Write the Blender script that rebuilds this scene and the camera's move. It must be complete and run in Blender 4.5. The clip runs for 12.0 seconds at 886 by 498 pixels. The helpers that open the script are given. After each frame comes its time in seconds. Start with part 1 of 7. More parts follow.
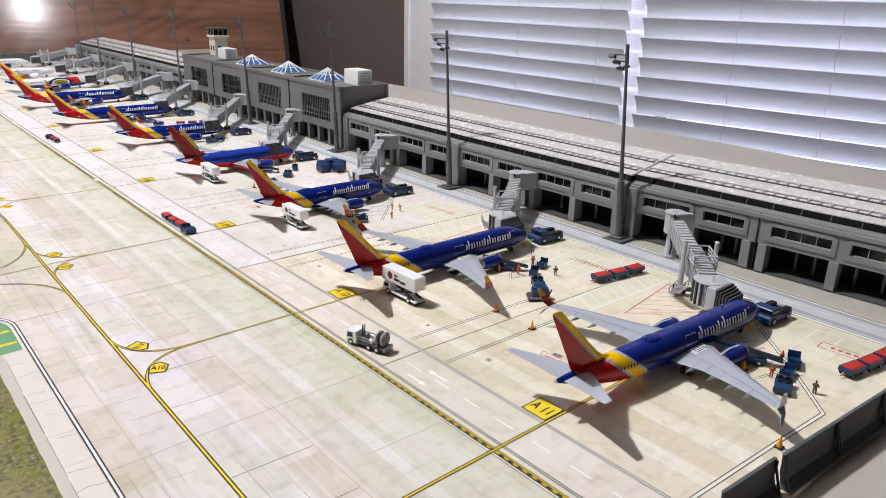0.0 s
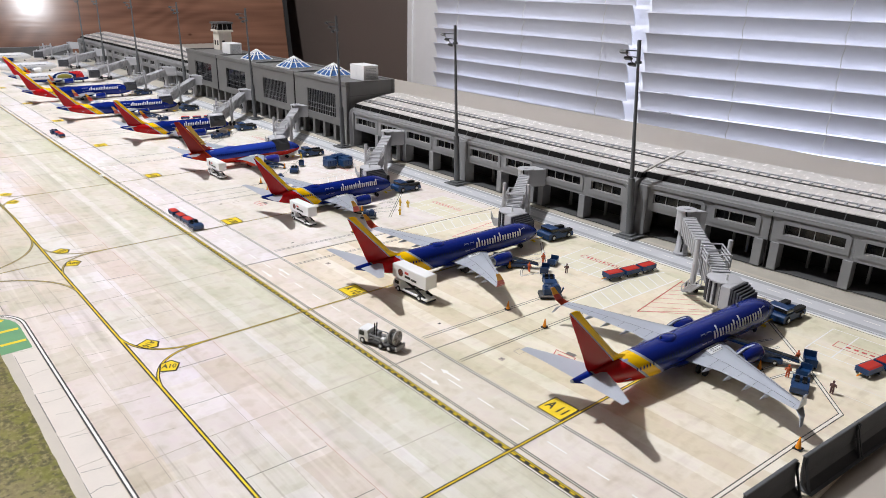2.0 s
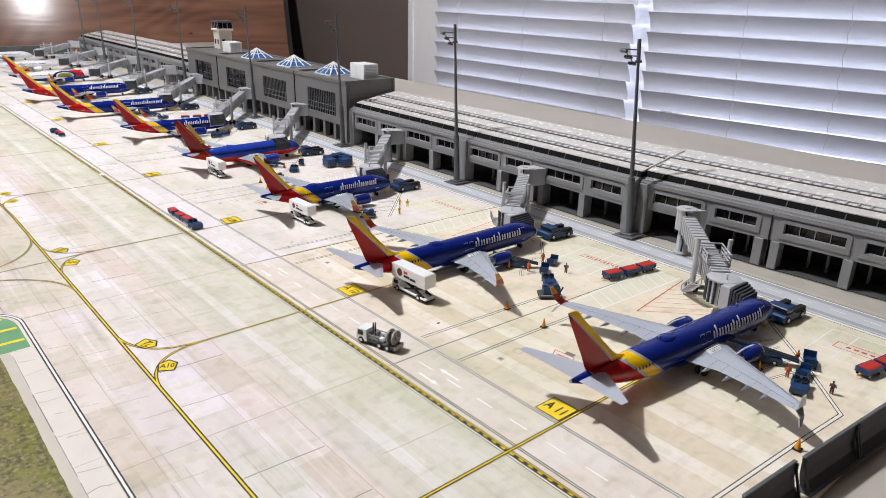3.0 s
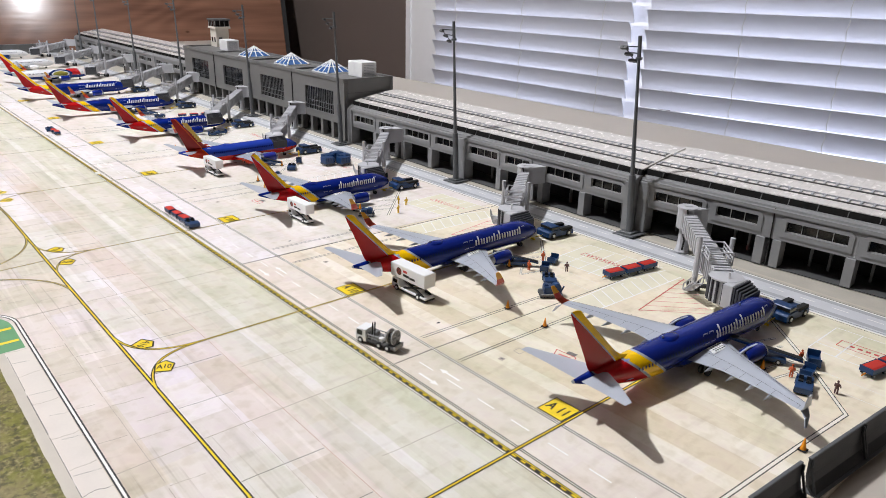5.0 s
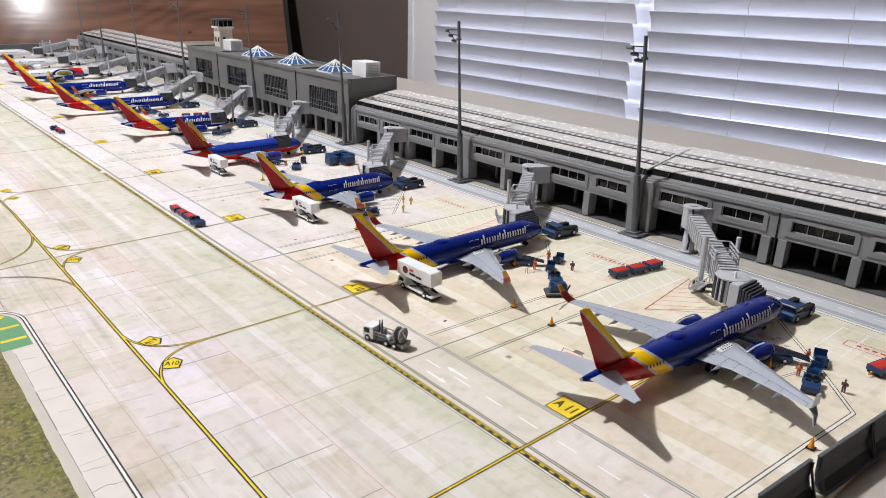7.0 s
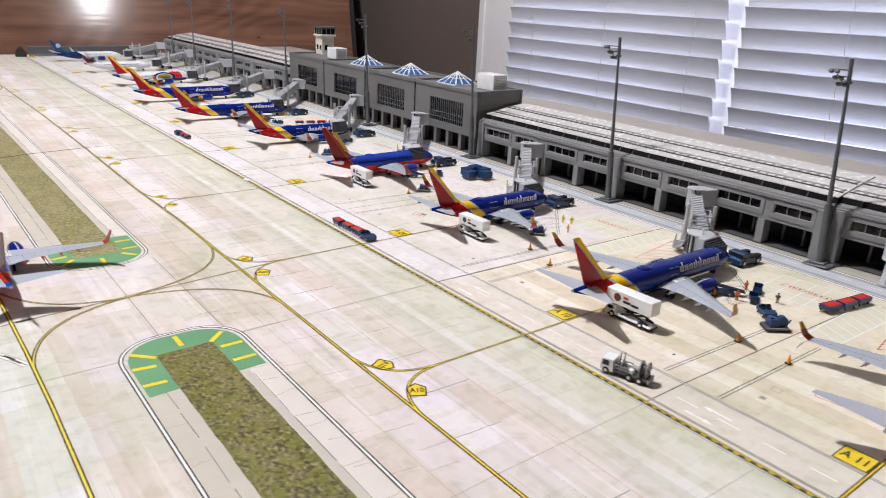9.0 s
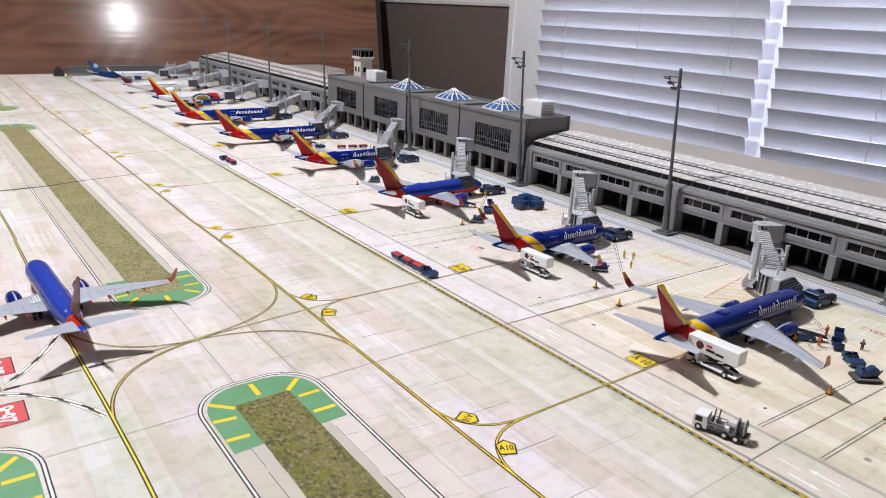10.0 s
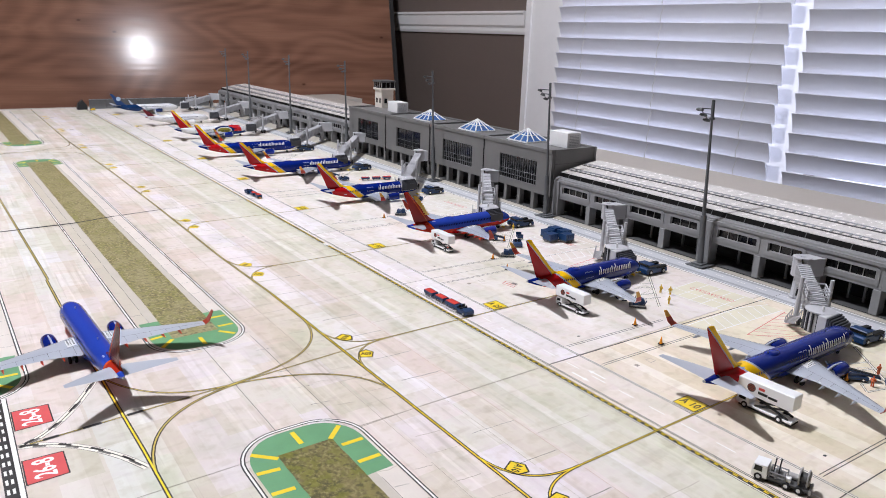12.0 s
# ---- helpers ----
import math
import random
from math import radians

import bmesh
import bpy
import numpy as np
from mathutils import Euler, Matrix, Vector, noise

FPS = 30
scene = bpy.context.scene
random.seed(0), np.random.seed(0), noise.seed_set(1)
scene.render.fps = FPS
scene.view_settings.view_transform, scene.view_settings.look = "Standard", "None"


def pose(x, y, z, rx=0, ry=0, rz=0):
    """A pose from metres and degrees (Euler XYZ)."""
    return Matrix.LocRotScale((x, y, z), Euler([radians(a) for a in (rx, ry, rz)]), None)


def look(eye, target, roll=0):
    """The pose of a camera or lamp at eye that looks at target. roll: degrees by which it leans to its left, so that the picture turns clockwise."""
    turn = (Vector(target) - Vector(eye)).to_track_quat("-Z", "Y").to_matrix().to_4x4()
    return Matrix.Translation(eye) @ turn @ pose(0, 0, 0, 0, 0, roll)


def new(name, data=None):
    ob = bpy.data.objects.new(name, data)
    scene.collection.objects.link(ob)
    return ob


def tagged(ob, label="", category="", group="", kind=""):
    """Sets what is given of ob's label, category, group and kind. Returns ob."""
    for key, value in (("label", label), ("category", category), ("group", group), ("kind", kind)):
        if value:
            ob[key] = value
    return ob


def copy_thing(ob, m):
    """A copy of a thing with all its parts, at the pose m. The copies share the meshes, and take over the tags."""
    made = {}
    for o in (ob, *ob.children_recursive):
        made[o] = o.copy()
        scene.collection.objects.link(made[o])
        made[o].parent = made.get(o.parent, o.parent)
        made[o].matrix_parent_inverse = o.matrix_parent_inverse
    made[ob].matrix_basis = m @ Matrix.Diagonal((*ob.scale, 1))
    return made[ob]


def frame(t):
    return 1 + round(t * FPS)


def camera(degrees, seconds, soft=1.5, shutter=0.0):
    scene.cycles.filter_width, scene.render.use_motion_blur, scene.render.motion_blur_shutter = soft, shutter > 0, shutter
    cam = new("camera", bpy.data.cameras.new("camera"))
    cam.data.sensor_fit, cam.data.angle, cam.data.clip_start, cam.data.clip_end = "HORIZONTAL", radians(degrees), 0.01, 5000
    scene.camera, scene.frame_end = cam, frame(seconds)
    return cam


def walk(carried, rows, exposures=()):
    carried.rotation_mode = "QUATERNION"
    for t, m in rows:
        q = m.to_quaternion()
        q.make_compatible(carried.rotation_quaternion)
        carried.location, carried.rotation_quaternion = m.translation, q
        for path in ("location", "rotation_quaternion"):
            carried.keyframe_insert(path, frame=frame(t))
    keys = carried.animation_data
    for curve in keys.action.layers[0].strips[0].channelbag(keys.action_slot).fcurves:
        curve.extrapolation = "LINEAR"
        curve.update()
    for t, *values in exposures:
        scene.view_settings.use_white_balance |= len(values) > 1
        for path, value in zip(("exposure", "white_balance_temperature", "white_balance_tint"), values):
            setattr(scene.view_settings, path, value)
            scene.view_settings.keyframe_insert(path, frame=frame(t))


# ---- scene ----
cam = camera(64.5, 12.0, 0.5, 0.3)
PATH = [
    (0, (-0.235, -0.224, 0.234), (0.998, 1.194, -0.45), 1.3),
    (0.5, (-0.236, -0.222, 0.234), (0.994, 1.196, -0.455), 1.2),
    (1, (-0.237, -0.22, 0.233), (0.992, 1.198, -0.458), 1.2),
    (1.5, (-0.238, -0.218, 0.232), (0.99, 1.2, -0.462), 1.2),
    (2, (-0.238, -0.215, 0.234), (0.99, 1.201, -0.463), 1.4),
    (2.5, (-0.236, -0.213, 0.233), (0.988, 1.205, -0.466), 1.3),
    (3, (-0.236, -0.215, 0.234), (0.989, 1.202, -0.466), 1.4),
    (5, (-0.234, -0.21, 0.232), (0.996, 1.202, -0.471), 1.4),
    (5.5, (-0.234, -0.209, 0.23), (0.997, 1.202, -0.473), 1.5),
    (6, (-0.234, -0.205, 0.231), (0.996, 1.205, -0.474), 1.4),
    (6.5, (-0.233, -0.207, 0.23), (0.998, 1.203, -0.474), 1.5),
    (6.7, (-0.235, -0.21, 0.23), (0.997, 1.202, -0.471), 1.5),
    (8.3, (-0.275, -0.157, 0.231), (0.929, 1.28, -0.465), 2.5),
    (8.5, (-0.29, -0.143, 0.23), (0.906, 1.304, -0.461), 2.6),
    (9, (-0.334, -0.102, 0.23), (0.833, 1.373, -0.451), 2.7),
    (9.5, (-0.349, -0.076, 0.24), (0.801, 1.418, -0.428), 2.8),
    (10, (-0.358, -0.059, 0.246), (0.776, 1.455, -0.404), 2.6),
    (10.5, (-0.361, -0.043, 0.25), (0.763, 1.488, -0.377), 2.5),
    (11, (-0.367, -0.037, 0.251), (0.75, 1.508, -0.354), 2.3),
    (11.5, (-0.369, -0.034, 0.253), (0.746, 1.518, -0.339), 2.2),
    (12, (-0.368, -0.036, 0.254), (0.747, 1.517, -0.331), 1.8),
]
cam.data.dof.use_dof, cam.data.dof.focus_distance, cam.data.dof.aperture_fstop = True, 0.70, 36.0
walk(cam, [(t, look(eye, target, roll)) for t, eye, target, roll in PATH],
     [(0, 0.08, 6500, 10), (6.7, 0.08, 6500, 10), (9.0, 0.03, 6500, 12), (10.0, 0.0, 6380, 12), (12, -0.03, 6280, 13)])

# ---- light ----
world = bpy.data.worlds.new("world")
scene.world = world
world.use_nodes = True
world.node_tree.nodes["Background"].inputs[0].default_value = (0.75, 0.85, 1.0, 1)
world.node_tree.nodes["Background"].inputs[1].default_value = 0.02
scene.view_settings.exposure = 0.0


def lamp(name, at, watts, radius, colour):
    data = bpy.data.lights.new(name, "POINT")
    data.energy, data.shadow_soft_size, data.color = watts, radius, colour
    ob = new(name, data)
    ob.location = at
    return ob


lamp("ceiling_lamp_light", (-0.62, 1.15, 2.10), 211, 0.036, (0.935, 0.955, 1.0))

# ---- materials ----
def srgb(r, g, b):
    return tuple((c / 255 / 12.92 if c / 255 <= 0.04045 else ((c / 255 + 0.055) / 1.055) ** 2.4) for c in (r, g, b))


class Nodes:
    """A short hand for building node trees."""

    def __init__(self, name):
        self.material = bpy.data.materials.new(name)
        self.material.use_nodes = True
        self.tree = self.material.node_tree
        self.bsdf = self.tree.nodes["Principled BSDF"]

    def add(self, kind, **settings):
        node = self.tree.nodes.new(kind)
        for key, value in settings.items():
            if key == "operation":
                node.operation = value
            elif key == "offset":
                node.offset = value
            elif key == "squash":
                node.squash = value
            elif key == "mixing":
                node.data_type, node.blend_type = "RGBA", value
            else:
                node.inputs[key].default_value = value
        return node

    def link(self, a, b):
        self.tree.links.new(a, b)

    def coords(self, scale=(1, 1, 1), space="Object"):
        c = self.add("ShaderNodeTexCoord")
        m = self.add("ShaderNodeMapping")
        m.inputs["Scale"].default_value = scale
        self.link(c.outputs[space], m.inputs["Vector"])
        return m.outputs["Vector"]

    def noise(self, scale, detail=4, stretch=(1, 1, 1)):
        n = self.add("ShaderNodeTexNoise", Scale=scale, Detail=detail)
        self.link(self.coords(stretch), n.inputs["Vector"])
        return n.outputs["Fac"]

    def ramp(self, fac, stops, mode="LINEAR"):
        r = self.add("ShaderNodeValToRGB")
        r.color_ramp.interpolation = mode
        el = r.color_ramp.elements
        while len(el) < len(stops):
            el.new(0.5)
        for e, (p, c) in zip(el, stops):
            e.position, e.color = p, (*c, 1)
        self.link(fac, r.inputs["Fac"])
        return r.outputs["Color"]

    def mix(self, fac, a, b, mode="MIX"):
        n = self.add("ShaderNodeMix", mixing=mode)
        for key, v in ((0, fac), (6, a), (7, b)):
            if hasattr(v, "is_output"):
                self.link(v, n.inputs[key])
            elif key == 0:
                n.inputs[0].default_value = v
            else:
                n.inputs[key].default_value = (*v, 1)
        return n.outputs[2]

    def math(self, op, a, b=0.0, c=0.0):
        n = self.add("ShaderNodeMath", operation=op)
        for i, v in enumerate((a, b, c)):
            if hasattr(v, "is_output"):
                self.link(v, n.inputs[i])
            else:
                n.inputs[i].default_value = v
        return n.outputs[0]

    def bump(self, fac, strength, distance=0.001):
        b = self.add("ShaderNodeBump", Strength=strength, Distance=distance)
        self.link(fac, b.inputs["Height"])
        self.link(b.outputs["Normal"], self.bsdf.inputs["Normal"])

    def done(self, colour=None, rough=0.5, metal=0.0, spec=0.5, coat=0.0):
        b = self.bsdf
        if colour is not None:
            if hasattr(colour, "is_output"):
                self.link(colour, b.inputs["Base Color"])
            else:
                b.inputs["Base Color"].default_value = (*colour, 1)
        if hasattr(rough, "is_output"):
            self.link(rough, b.inputs["Roughness"])
        else:
            b.inputs["Roughness"].default_value = rough
        b.inputs["Metallic"].default_value = metal
        b.inputs["Specular IOR Level"].default_value = spec
        b.inputs["Coat Weight"].default_value = coat
        b.inputs["Coat Roughness"].default_value = 0.08
        return self.material


def plain(name, colour, rough=0.5, metal=0.0, vary=0.12, scale=60, bump=0.15, coat=0.0, spec=0.5):
    """A painted or moulded surface with faint blotches, fine grain and uneven gloss."""
    n = Nodes(name)
    big, fine = n.noise(scale, 3), n.noise(scale * 14, 2)
    dark = tuple(c * (1 - vary) for c in colour)
    lite = tuple(min(1, c * (1 + vary)) for c in colour)
    col = n.ramp(big, [(0.3, dark), (0.7, lite)])
    col = n.mix(0.25, col, n.ramp(fine, [(0.3, dark), (0.7, lite)]))
    if bump:
        n.bump(fine, bump, 0.0003)
    r = n.math("MULTIPLY_ADD", big, 0.12, rough - 0.06)
    return n.done(col, r, metal, spec, coat)


def livery(name, body, stops, k, cone=None, cone_at=0.0, cone_edge=0.0, belly=None, belly_z=0.0, fin=None, rough=0.22):
    """Aircraft paint: bands along u = x + k z in the model's metres; below belly_z another colour; a tail cone colour."""
    n = Nodes(name)
    c = n.add("ShaderNodeTexCoord")
    s = n.add("ShaderNodeSeparateXYZ")
    n.link(c.outputs["Object"], s.inputs[0])
    u = n.math("MULTIPLY_ADD", s.outputs[2], k, s.outputs[0])
    m = n.add("ShaderNodeMapRange")
    m.inputs["From Min"].default_value, m.inputs["From Max"].default_value = -0.15, 0.15
    n.link(u, m.inputs["Value"])
    col = n.ramp(m.outputs[0], [((p + 0.15) / 0.3, q) for p, q in stops], "CONSTANT")
    if belly:
        low = n.math("LESS_THAN", s.outputs[2], belly_z)
        col = n.mix(low, col, belly)
    if cone:
        w = n.math("MULTIPLY_ADD", s.outputs[2], 0.55, s.outputs[0])
        if cone_edge:
            col = n.mix(n.math("LESS_THAN", w, cone_at + cone_edge), col, SILVER)
        col = n.mix(n.math("LESS_THAN", w, cone_at), col, cone)
    fine = n.noise(900, 2)
    col = n.mix(0.06, col, n.ramp(fine, [(0.35, (0.2, 0.2, 0.2)), (0.7, (1, 1, 1))]), "MULTIPLY")
    n.bump(n.noise(120, 2), 0.05, 0.0003)
    return n.done(col, n.math("MULTIPLY_ADD", n.noise(80), 0.1, rough - 0.05), 0, 0.3, 0.06)


BLUE = srgb(8, 33, 120)
RED = srgb(184, 16, 22)
YELLOW = srgb(252, 200, 8)
SILVER = srgb(176, 180, 190)
ORANGE = srgb(214, 84, 20)


def apron_material():
    n = Nodes("printed apron")
    xyz = n.coords()
    sep = n.add("ShaderNodeSeparateXYZ")
    wob = n.add("ShaderNodeTexNoise", Scale=26.0, Detail=5.0)
    n.link(xyz, wob.inputs["Vector"])
    n.link(xyz, sep.inputs[0])
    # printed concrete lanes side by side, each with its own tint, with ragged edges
    across = n.math("ADD", sep.outputs[0], n.math("MULTIPLY_ADD", wob.outputs["Fac"], 0.0030, -0.0015))
    m = n.add("ShaderNodeMapRange")
    m.inputs["From Min"].default_value, m.inputs["From Max"].default_value = -0.5, 0.5
    n.link(across, m.inputs["Value"])
    west = ((-0.500, (231, 224, 220)), (-0.330, (226, 219, 213)), (-0.318, (230, 229, 228)), (-0.297, (232, 229, 226)), (-0.285, (222, 215, 207)), (-0.262, (226, 220, 214)), (-0.240, (232, 226, 222)),
            (-0.182, (224, 215, 207)), (-0.168, (229, 220, 213)), (-0.150, (232, 225, 220)), (-0.1225, (239, 234, 235)), (-0.0975, (231, 222, 216)), (-0.0735, (226, 221, 211)),
            (-0.062, (220, 217, 206)), (-0.0545, (234, 231, 226)), (-0.046, (224, 222, 209)), (-0.036, (228, 225, 214)), (-0.018, (222, 221, 205)))
    # near stands: cream print, also lightened to make up for the lamp's falloff
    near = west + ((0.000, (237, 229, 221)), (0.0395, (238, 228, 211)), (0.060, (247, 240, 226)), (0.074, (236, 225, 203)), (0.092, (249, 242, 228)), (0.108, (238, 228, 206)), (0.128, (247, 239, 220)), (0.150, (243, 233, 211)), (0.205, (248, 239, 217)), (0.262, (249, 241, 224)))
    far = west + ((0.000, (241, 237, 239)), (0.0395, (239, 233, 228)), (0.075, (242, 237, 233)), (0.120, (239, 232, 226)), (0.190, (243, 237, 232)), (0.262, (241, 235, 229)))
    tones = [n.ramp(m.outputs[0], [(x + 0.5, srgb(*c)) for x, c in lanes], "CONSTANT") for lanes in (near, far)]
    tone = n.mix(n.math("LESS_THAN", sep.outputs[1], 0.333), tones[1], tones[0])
    # each printed sheet is a shade apart from the next
    row = n.math("FLOOR", n.math("DIVIDE", n.math("ADD", sep.outputs[1], 0.108), 0.2205))
    step = n.math("FRACT", n.math("MULTIPLY", n.math("SINE", n.math("MULTIPLY", row, 12.9898)), 437.58))
    tone = n.mix(0.5, tone, n.ramp(step, [(0.0, srgb(247, 247, 243)), (0.5, (1, 1, 1)), (1.0, srgb(252, 247, 246))]), "MULTIPLY")
    # slabs
    slabs = n.add("ShaderNodeTexBrick", Scale=1.0, offset=0.35, squash=1.0)
    for key, v in (("Mortar Size", 0.0), ("Brick Width", 0.0441), ("Row Height", 0.0245), ("Bias", 0.0), ("Mortar Smooth", 0.5)):
        slabs.inputs[key].default_value = v
    rot = n.add("ShaderNodeMapping")
    rot.inputs["Rotation"].default_value = (0, 0, radians(90))
    n.link(xyz, rot.inputs["Vector"])
    n.link(rot.outputs[0], slabs.inputs["Vector"])
    for key, v in (("Color1", (0.0, 0.0, 0.0)), ("Color2", (1, 1, 1)), ("Mortar", (0.5, 0.5, 0.5))):
        slabs.inputs[key].default_value = (*v, 1)
    tint = n.ramp(slabs.outputs["Color"], [(0.0, srgb(243, 239, 232)), (0.14, (1, 1, 1)), (0.34, srgb(240, 242, 232)), (0.46, srgb(250, 249, 255)), (0.66, (1, 1, 1)), (0.78, srgb(247, 241, 235)), (0.90, srgb(240, 238, 231))], "CONSTANT")
    tone = n.mix(n.math("MULTIPLY_ADD", n.math("LESS_THAN", sep.outputs[0], -0.0735), 0.50, 0.30), tone, tint, "MULTIPLY")
    # broad and middling soft tints
    tone = n.mix(0.6, tone, n.ramp(n.noise(5, 3, (1.6, 0.6, 1)), [(0.36, srgb(234, 239, 226)), (0.5, (1, 1, 1)), (0.64, srgb(252, 249, 248))]), "MULTIPLY")
    tone = n.mix(0.8, tone, n.ramp(n.noise(26, 5, (1.0, 0.6, 1)), [(0.34, srgb(236, 238, 228)), (0.46, srgb(252, 250, 247)), (0.54, (1, 1, 1)), (0.66, srgb(250, 247, 246))]), "MULTIPLY")
    tone = n.mix(0.7, tone, n.ramp(n.noise(95, 6), [(0.34, srgb(238, 235, 228)), (0.5, (1, 1, 1)), (0.68, srgb(250, 246, 250))]), "MULTIPLY")
    # chalky streaks and scrapes along the lanes, faint stains across them
    patchy = n.math("MULTIPLY", n.ramp(n.noise(9, 3), [(0.40, (0.12, 0.12, 0.12)), (0.60, (1.0, 1.0, 1.0))]), n.math("MULTIPLY_ADD", n.math("LESS_THAN", sep.outputs[0], 0.0), 0.34, 0.14))
    tone = n.mix(patchy, tone, n.ramp(n.noise(60, 5, (3.0, 0.10, 1)), [(0.30, srgb(214, 211, 203)), (0.45, (1, 1, 1))]), "MULTIPLY")
    tone = n.mix(patchy, tone, n.ramp(n.noise(70, 6, (2.6, 0.12, 1)), [(0.55, (0, 0, 0)), (0.64, (0.16, 0.16, 0.17))]), "ADD")
    tone = n.mix(patchy, tone, n.ramp(n.noise(150, 3, (2.6, 0.05, 1)), [(0.28, srgb(196, 188, 178)), (0.36, (1, 1, 1))]), "MULTIPLY")
    tone = n.mix(0.3, tone, n.ramp(n.noise(44, 5, (0.5, 2.2, 1)), [(0.30, srgb(216, 209, 202)), (0.42, (1, 1, 1))]), "MULTIPLY")
    # oil specks and scuffs
    tone = n.mix(n.ramp(n.noise(210, 3), [(0.72, (0, 0, 0)), (0.79, (0.28, 0.28, 0.28))]), tone, srgb(176, 160, 142))
    n.bump(n.noise(500, 2), 0.05, 0.0002)
    return n.done(tone, 0.40, 0, 0.35)


def grass_material(name, dark, middle, light, clump, dry):
    n = Nodes(name)
    a = n.ramp(n.noise(420, 8, (1, 0.7, 1)), [(0.36, dark), (0.5, middle), (0.64, light)])
    b = n.mix(n.ramp(n.noise(120, 6), [(0.46, (0, 0, 0)), (0.56, (0.75, 0.75, 0.75))]), a, clump)
    b = n.mix(n.ramp(n.noise(48, 5, (1, 0.6, 1)), [(0.46, (0, 0, 0)), (0.60, (0.65, 0.65, 0.65))]), b, dry)
    b = n.mix(n.ramp(n.noise(230, 5), [(0.54, (0, 0, 0)), (0.64, (0.80, 0.80, 0.80))]), b, dark)
    b = n.mix(n.ramp(n.noise(300, 4, (1.3, 0.9, 1)), [(0.60, (0, 0, 0)), (0.68, (0.55, 0.55, 0.55))]), b, light)
    return n.done(b, 0.38, 0, 0.5)


def wood_material():
    n = Nodes("varnished birch veneer")
    low = n.noise(1.5, 2, (0.38, 1, 1.15))
    rings = n.math("SINE", n.math("MULTIPLY", low, 150.0))
    drift = n.noise(7.0, 5, (0.16, 1, 2.0))
    fig = n.math("ADD", n.math("MULTIPLY_ADD", rings, 0.026, 0.33), n.math("MULTIPLY", drift, 0.38))
    col = n.ramp(fig, [(0.38, srgb(94, 64, 51)), (0.48, srgb(126, 89, 72)), (0.58, srgb(150, 109, 88)), (0.70, srgb(126, 89, 72))])
    fine = n.ramp(n.noise(110, 4, (0.05, 1, 1.6)), [(0.3, (0.84, 0.81, 0.78)), (0.6, (1, 1, 1))])
    col = n.mix(0.5, col, fine, "MULTIPLY")
    # small knots scattered over the sheet
    sep, flat = n.add("ShaderNodeSeparateXYZ"), n.add("ShaderNodeCombineXYZ")
    n.link(n.coords((0.6, 1, 1)), sep.inputs[0])
    n.link(sep.outputs[0], flat.inputs[0])
    n.link(sep.outputs[2], flat.inputs[1])
    cells = n.add("ShaderNodeTexVoronoi", Scale=2.4)
    cells.voronoi_dimensions = "2D"
    n.link(flat.outputs[0], cells.inputs["Vector"])
    knot = n.ramp(cells.outputs["Distance"], [(0.0, (0.75, 0.75, 0.75)), (0.008, (0.6, 0.6, 0.6)), (0.018, (0.12, 0.12, 0.12)), (0.07, (0, 0, 0))])
    col = n.mix(knot, col, srgb(52, 30, 22))
    n.bump(n.noise(34, 3, (0.10, 1, 1.2)), 0.16, 0.0014)
    return n.done(col, 0.155, 0, 0.10, 0.0)


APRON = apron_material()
GRASS = grass_material("printed grass", srgb(76, 70, 43), srgb(112, 104, 66), srgb(152, 143, 102), srgb(118, 118, 40), srgb(140, 128, 90))
# the mat's low-angle gloss on the outer strips, painted in as paler grass
GRASS_GLOSS = grass_material("printed grass paled by gloss", srgb(96, 88, 58), srgb(138, 129, 92), srgb(184, 175, 138), srgb(136, 134, 72), srgb(164, 154, 118))
WOOD = wood_material()
TABLE = plain("greige table laminate", srgb(184, 176, 166), 0.5, vary=0.03, scale=12, bump=0.05)
WALL = plain("taupe wall paint", srgb(110, 97, 90), 0.7, vary=0.03, scale=6, bump=0.2)
# unseen walls and ceiling, kept dark so less light bounces into the shadows
WALL_OTHER = plain("taupe room paint", srgb(92, 82, 75), 0.8, vary=0.03, scale=6)
CEILING = plain("ceiling paint", srgb(140, 137, 134), 0.9, vary=0.02, scale=6)
FLOOR = plain("carpet", srgb(120, 108, 96), 0.95, vary=0.1, scale=30)
TRIM = plain("white trim paint", srgb(244, 242, 240), 0.4, vary=0.02, scale=20, bump=0.05)
SLAT = plain("white blind slat", srgb(226, 226, 232), 0.45, vary=0.02, scale=20, bump=0.05)
CORD = plain("blind cord", srgb(214, 212, 208), 0.8)
DARK = plain("black edge", srgb(24, 22, 22), 0.5)
INK = plain("dark print", srgb(44, 41, 40), 0.45, vary=0.2, scale=200, bump=0)
BLACKINK = plain("black print", srgb(34, 34, 34), 0.45, vary=0.15, scale=200, bump=0)
YELLOWINK = plain("yellow print", srgb(240, 208, 40), 0.45, vary=0.08, scale=150, bump=0)
DULLINK = plain("pale yellow print", srgb(206, 184, 92), 0.45, vary=0.1, scale=150, bump=0)
FENCE = plain("fence dark grey", srgb(38, 39, 42), 0.45, vary=0.08)
KERBINK = plain("kerb print", srgb(186, 180, 168), 0.5, vary=0.1, scale=60, bump=0)
ROOFEDGE = plain("dark mottled roof edge", srgb(16, 15, 14), 0.8, vary=0.5, scale=160, bump=0.4, spec=0.15)
ROOFLINE = plain("roof joint", srgb(176, 171, 166), 0.6, vary=0.1)
WHITEINK = plain("white print", srgb(246, 244, 240), 0.45, vary=0.03, scale=150, bump=0)
REDINK = plain("red print", srgb(200, 70, 66), 0.45, vary=0.08, scale=150, bump=0)
PINKINK = plain("pale red print", srgb(222, 130, 122), 0.45, vary=0.08, scale=150, bump=0)
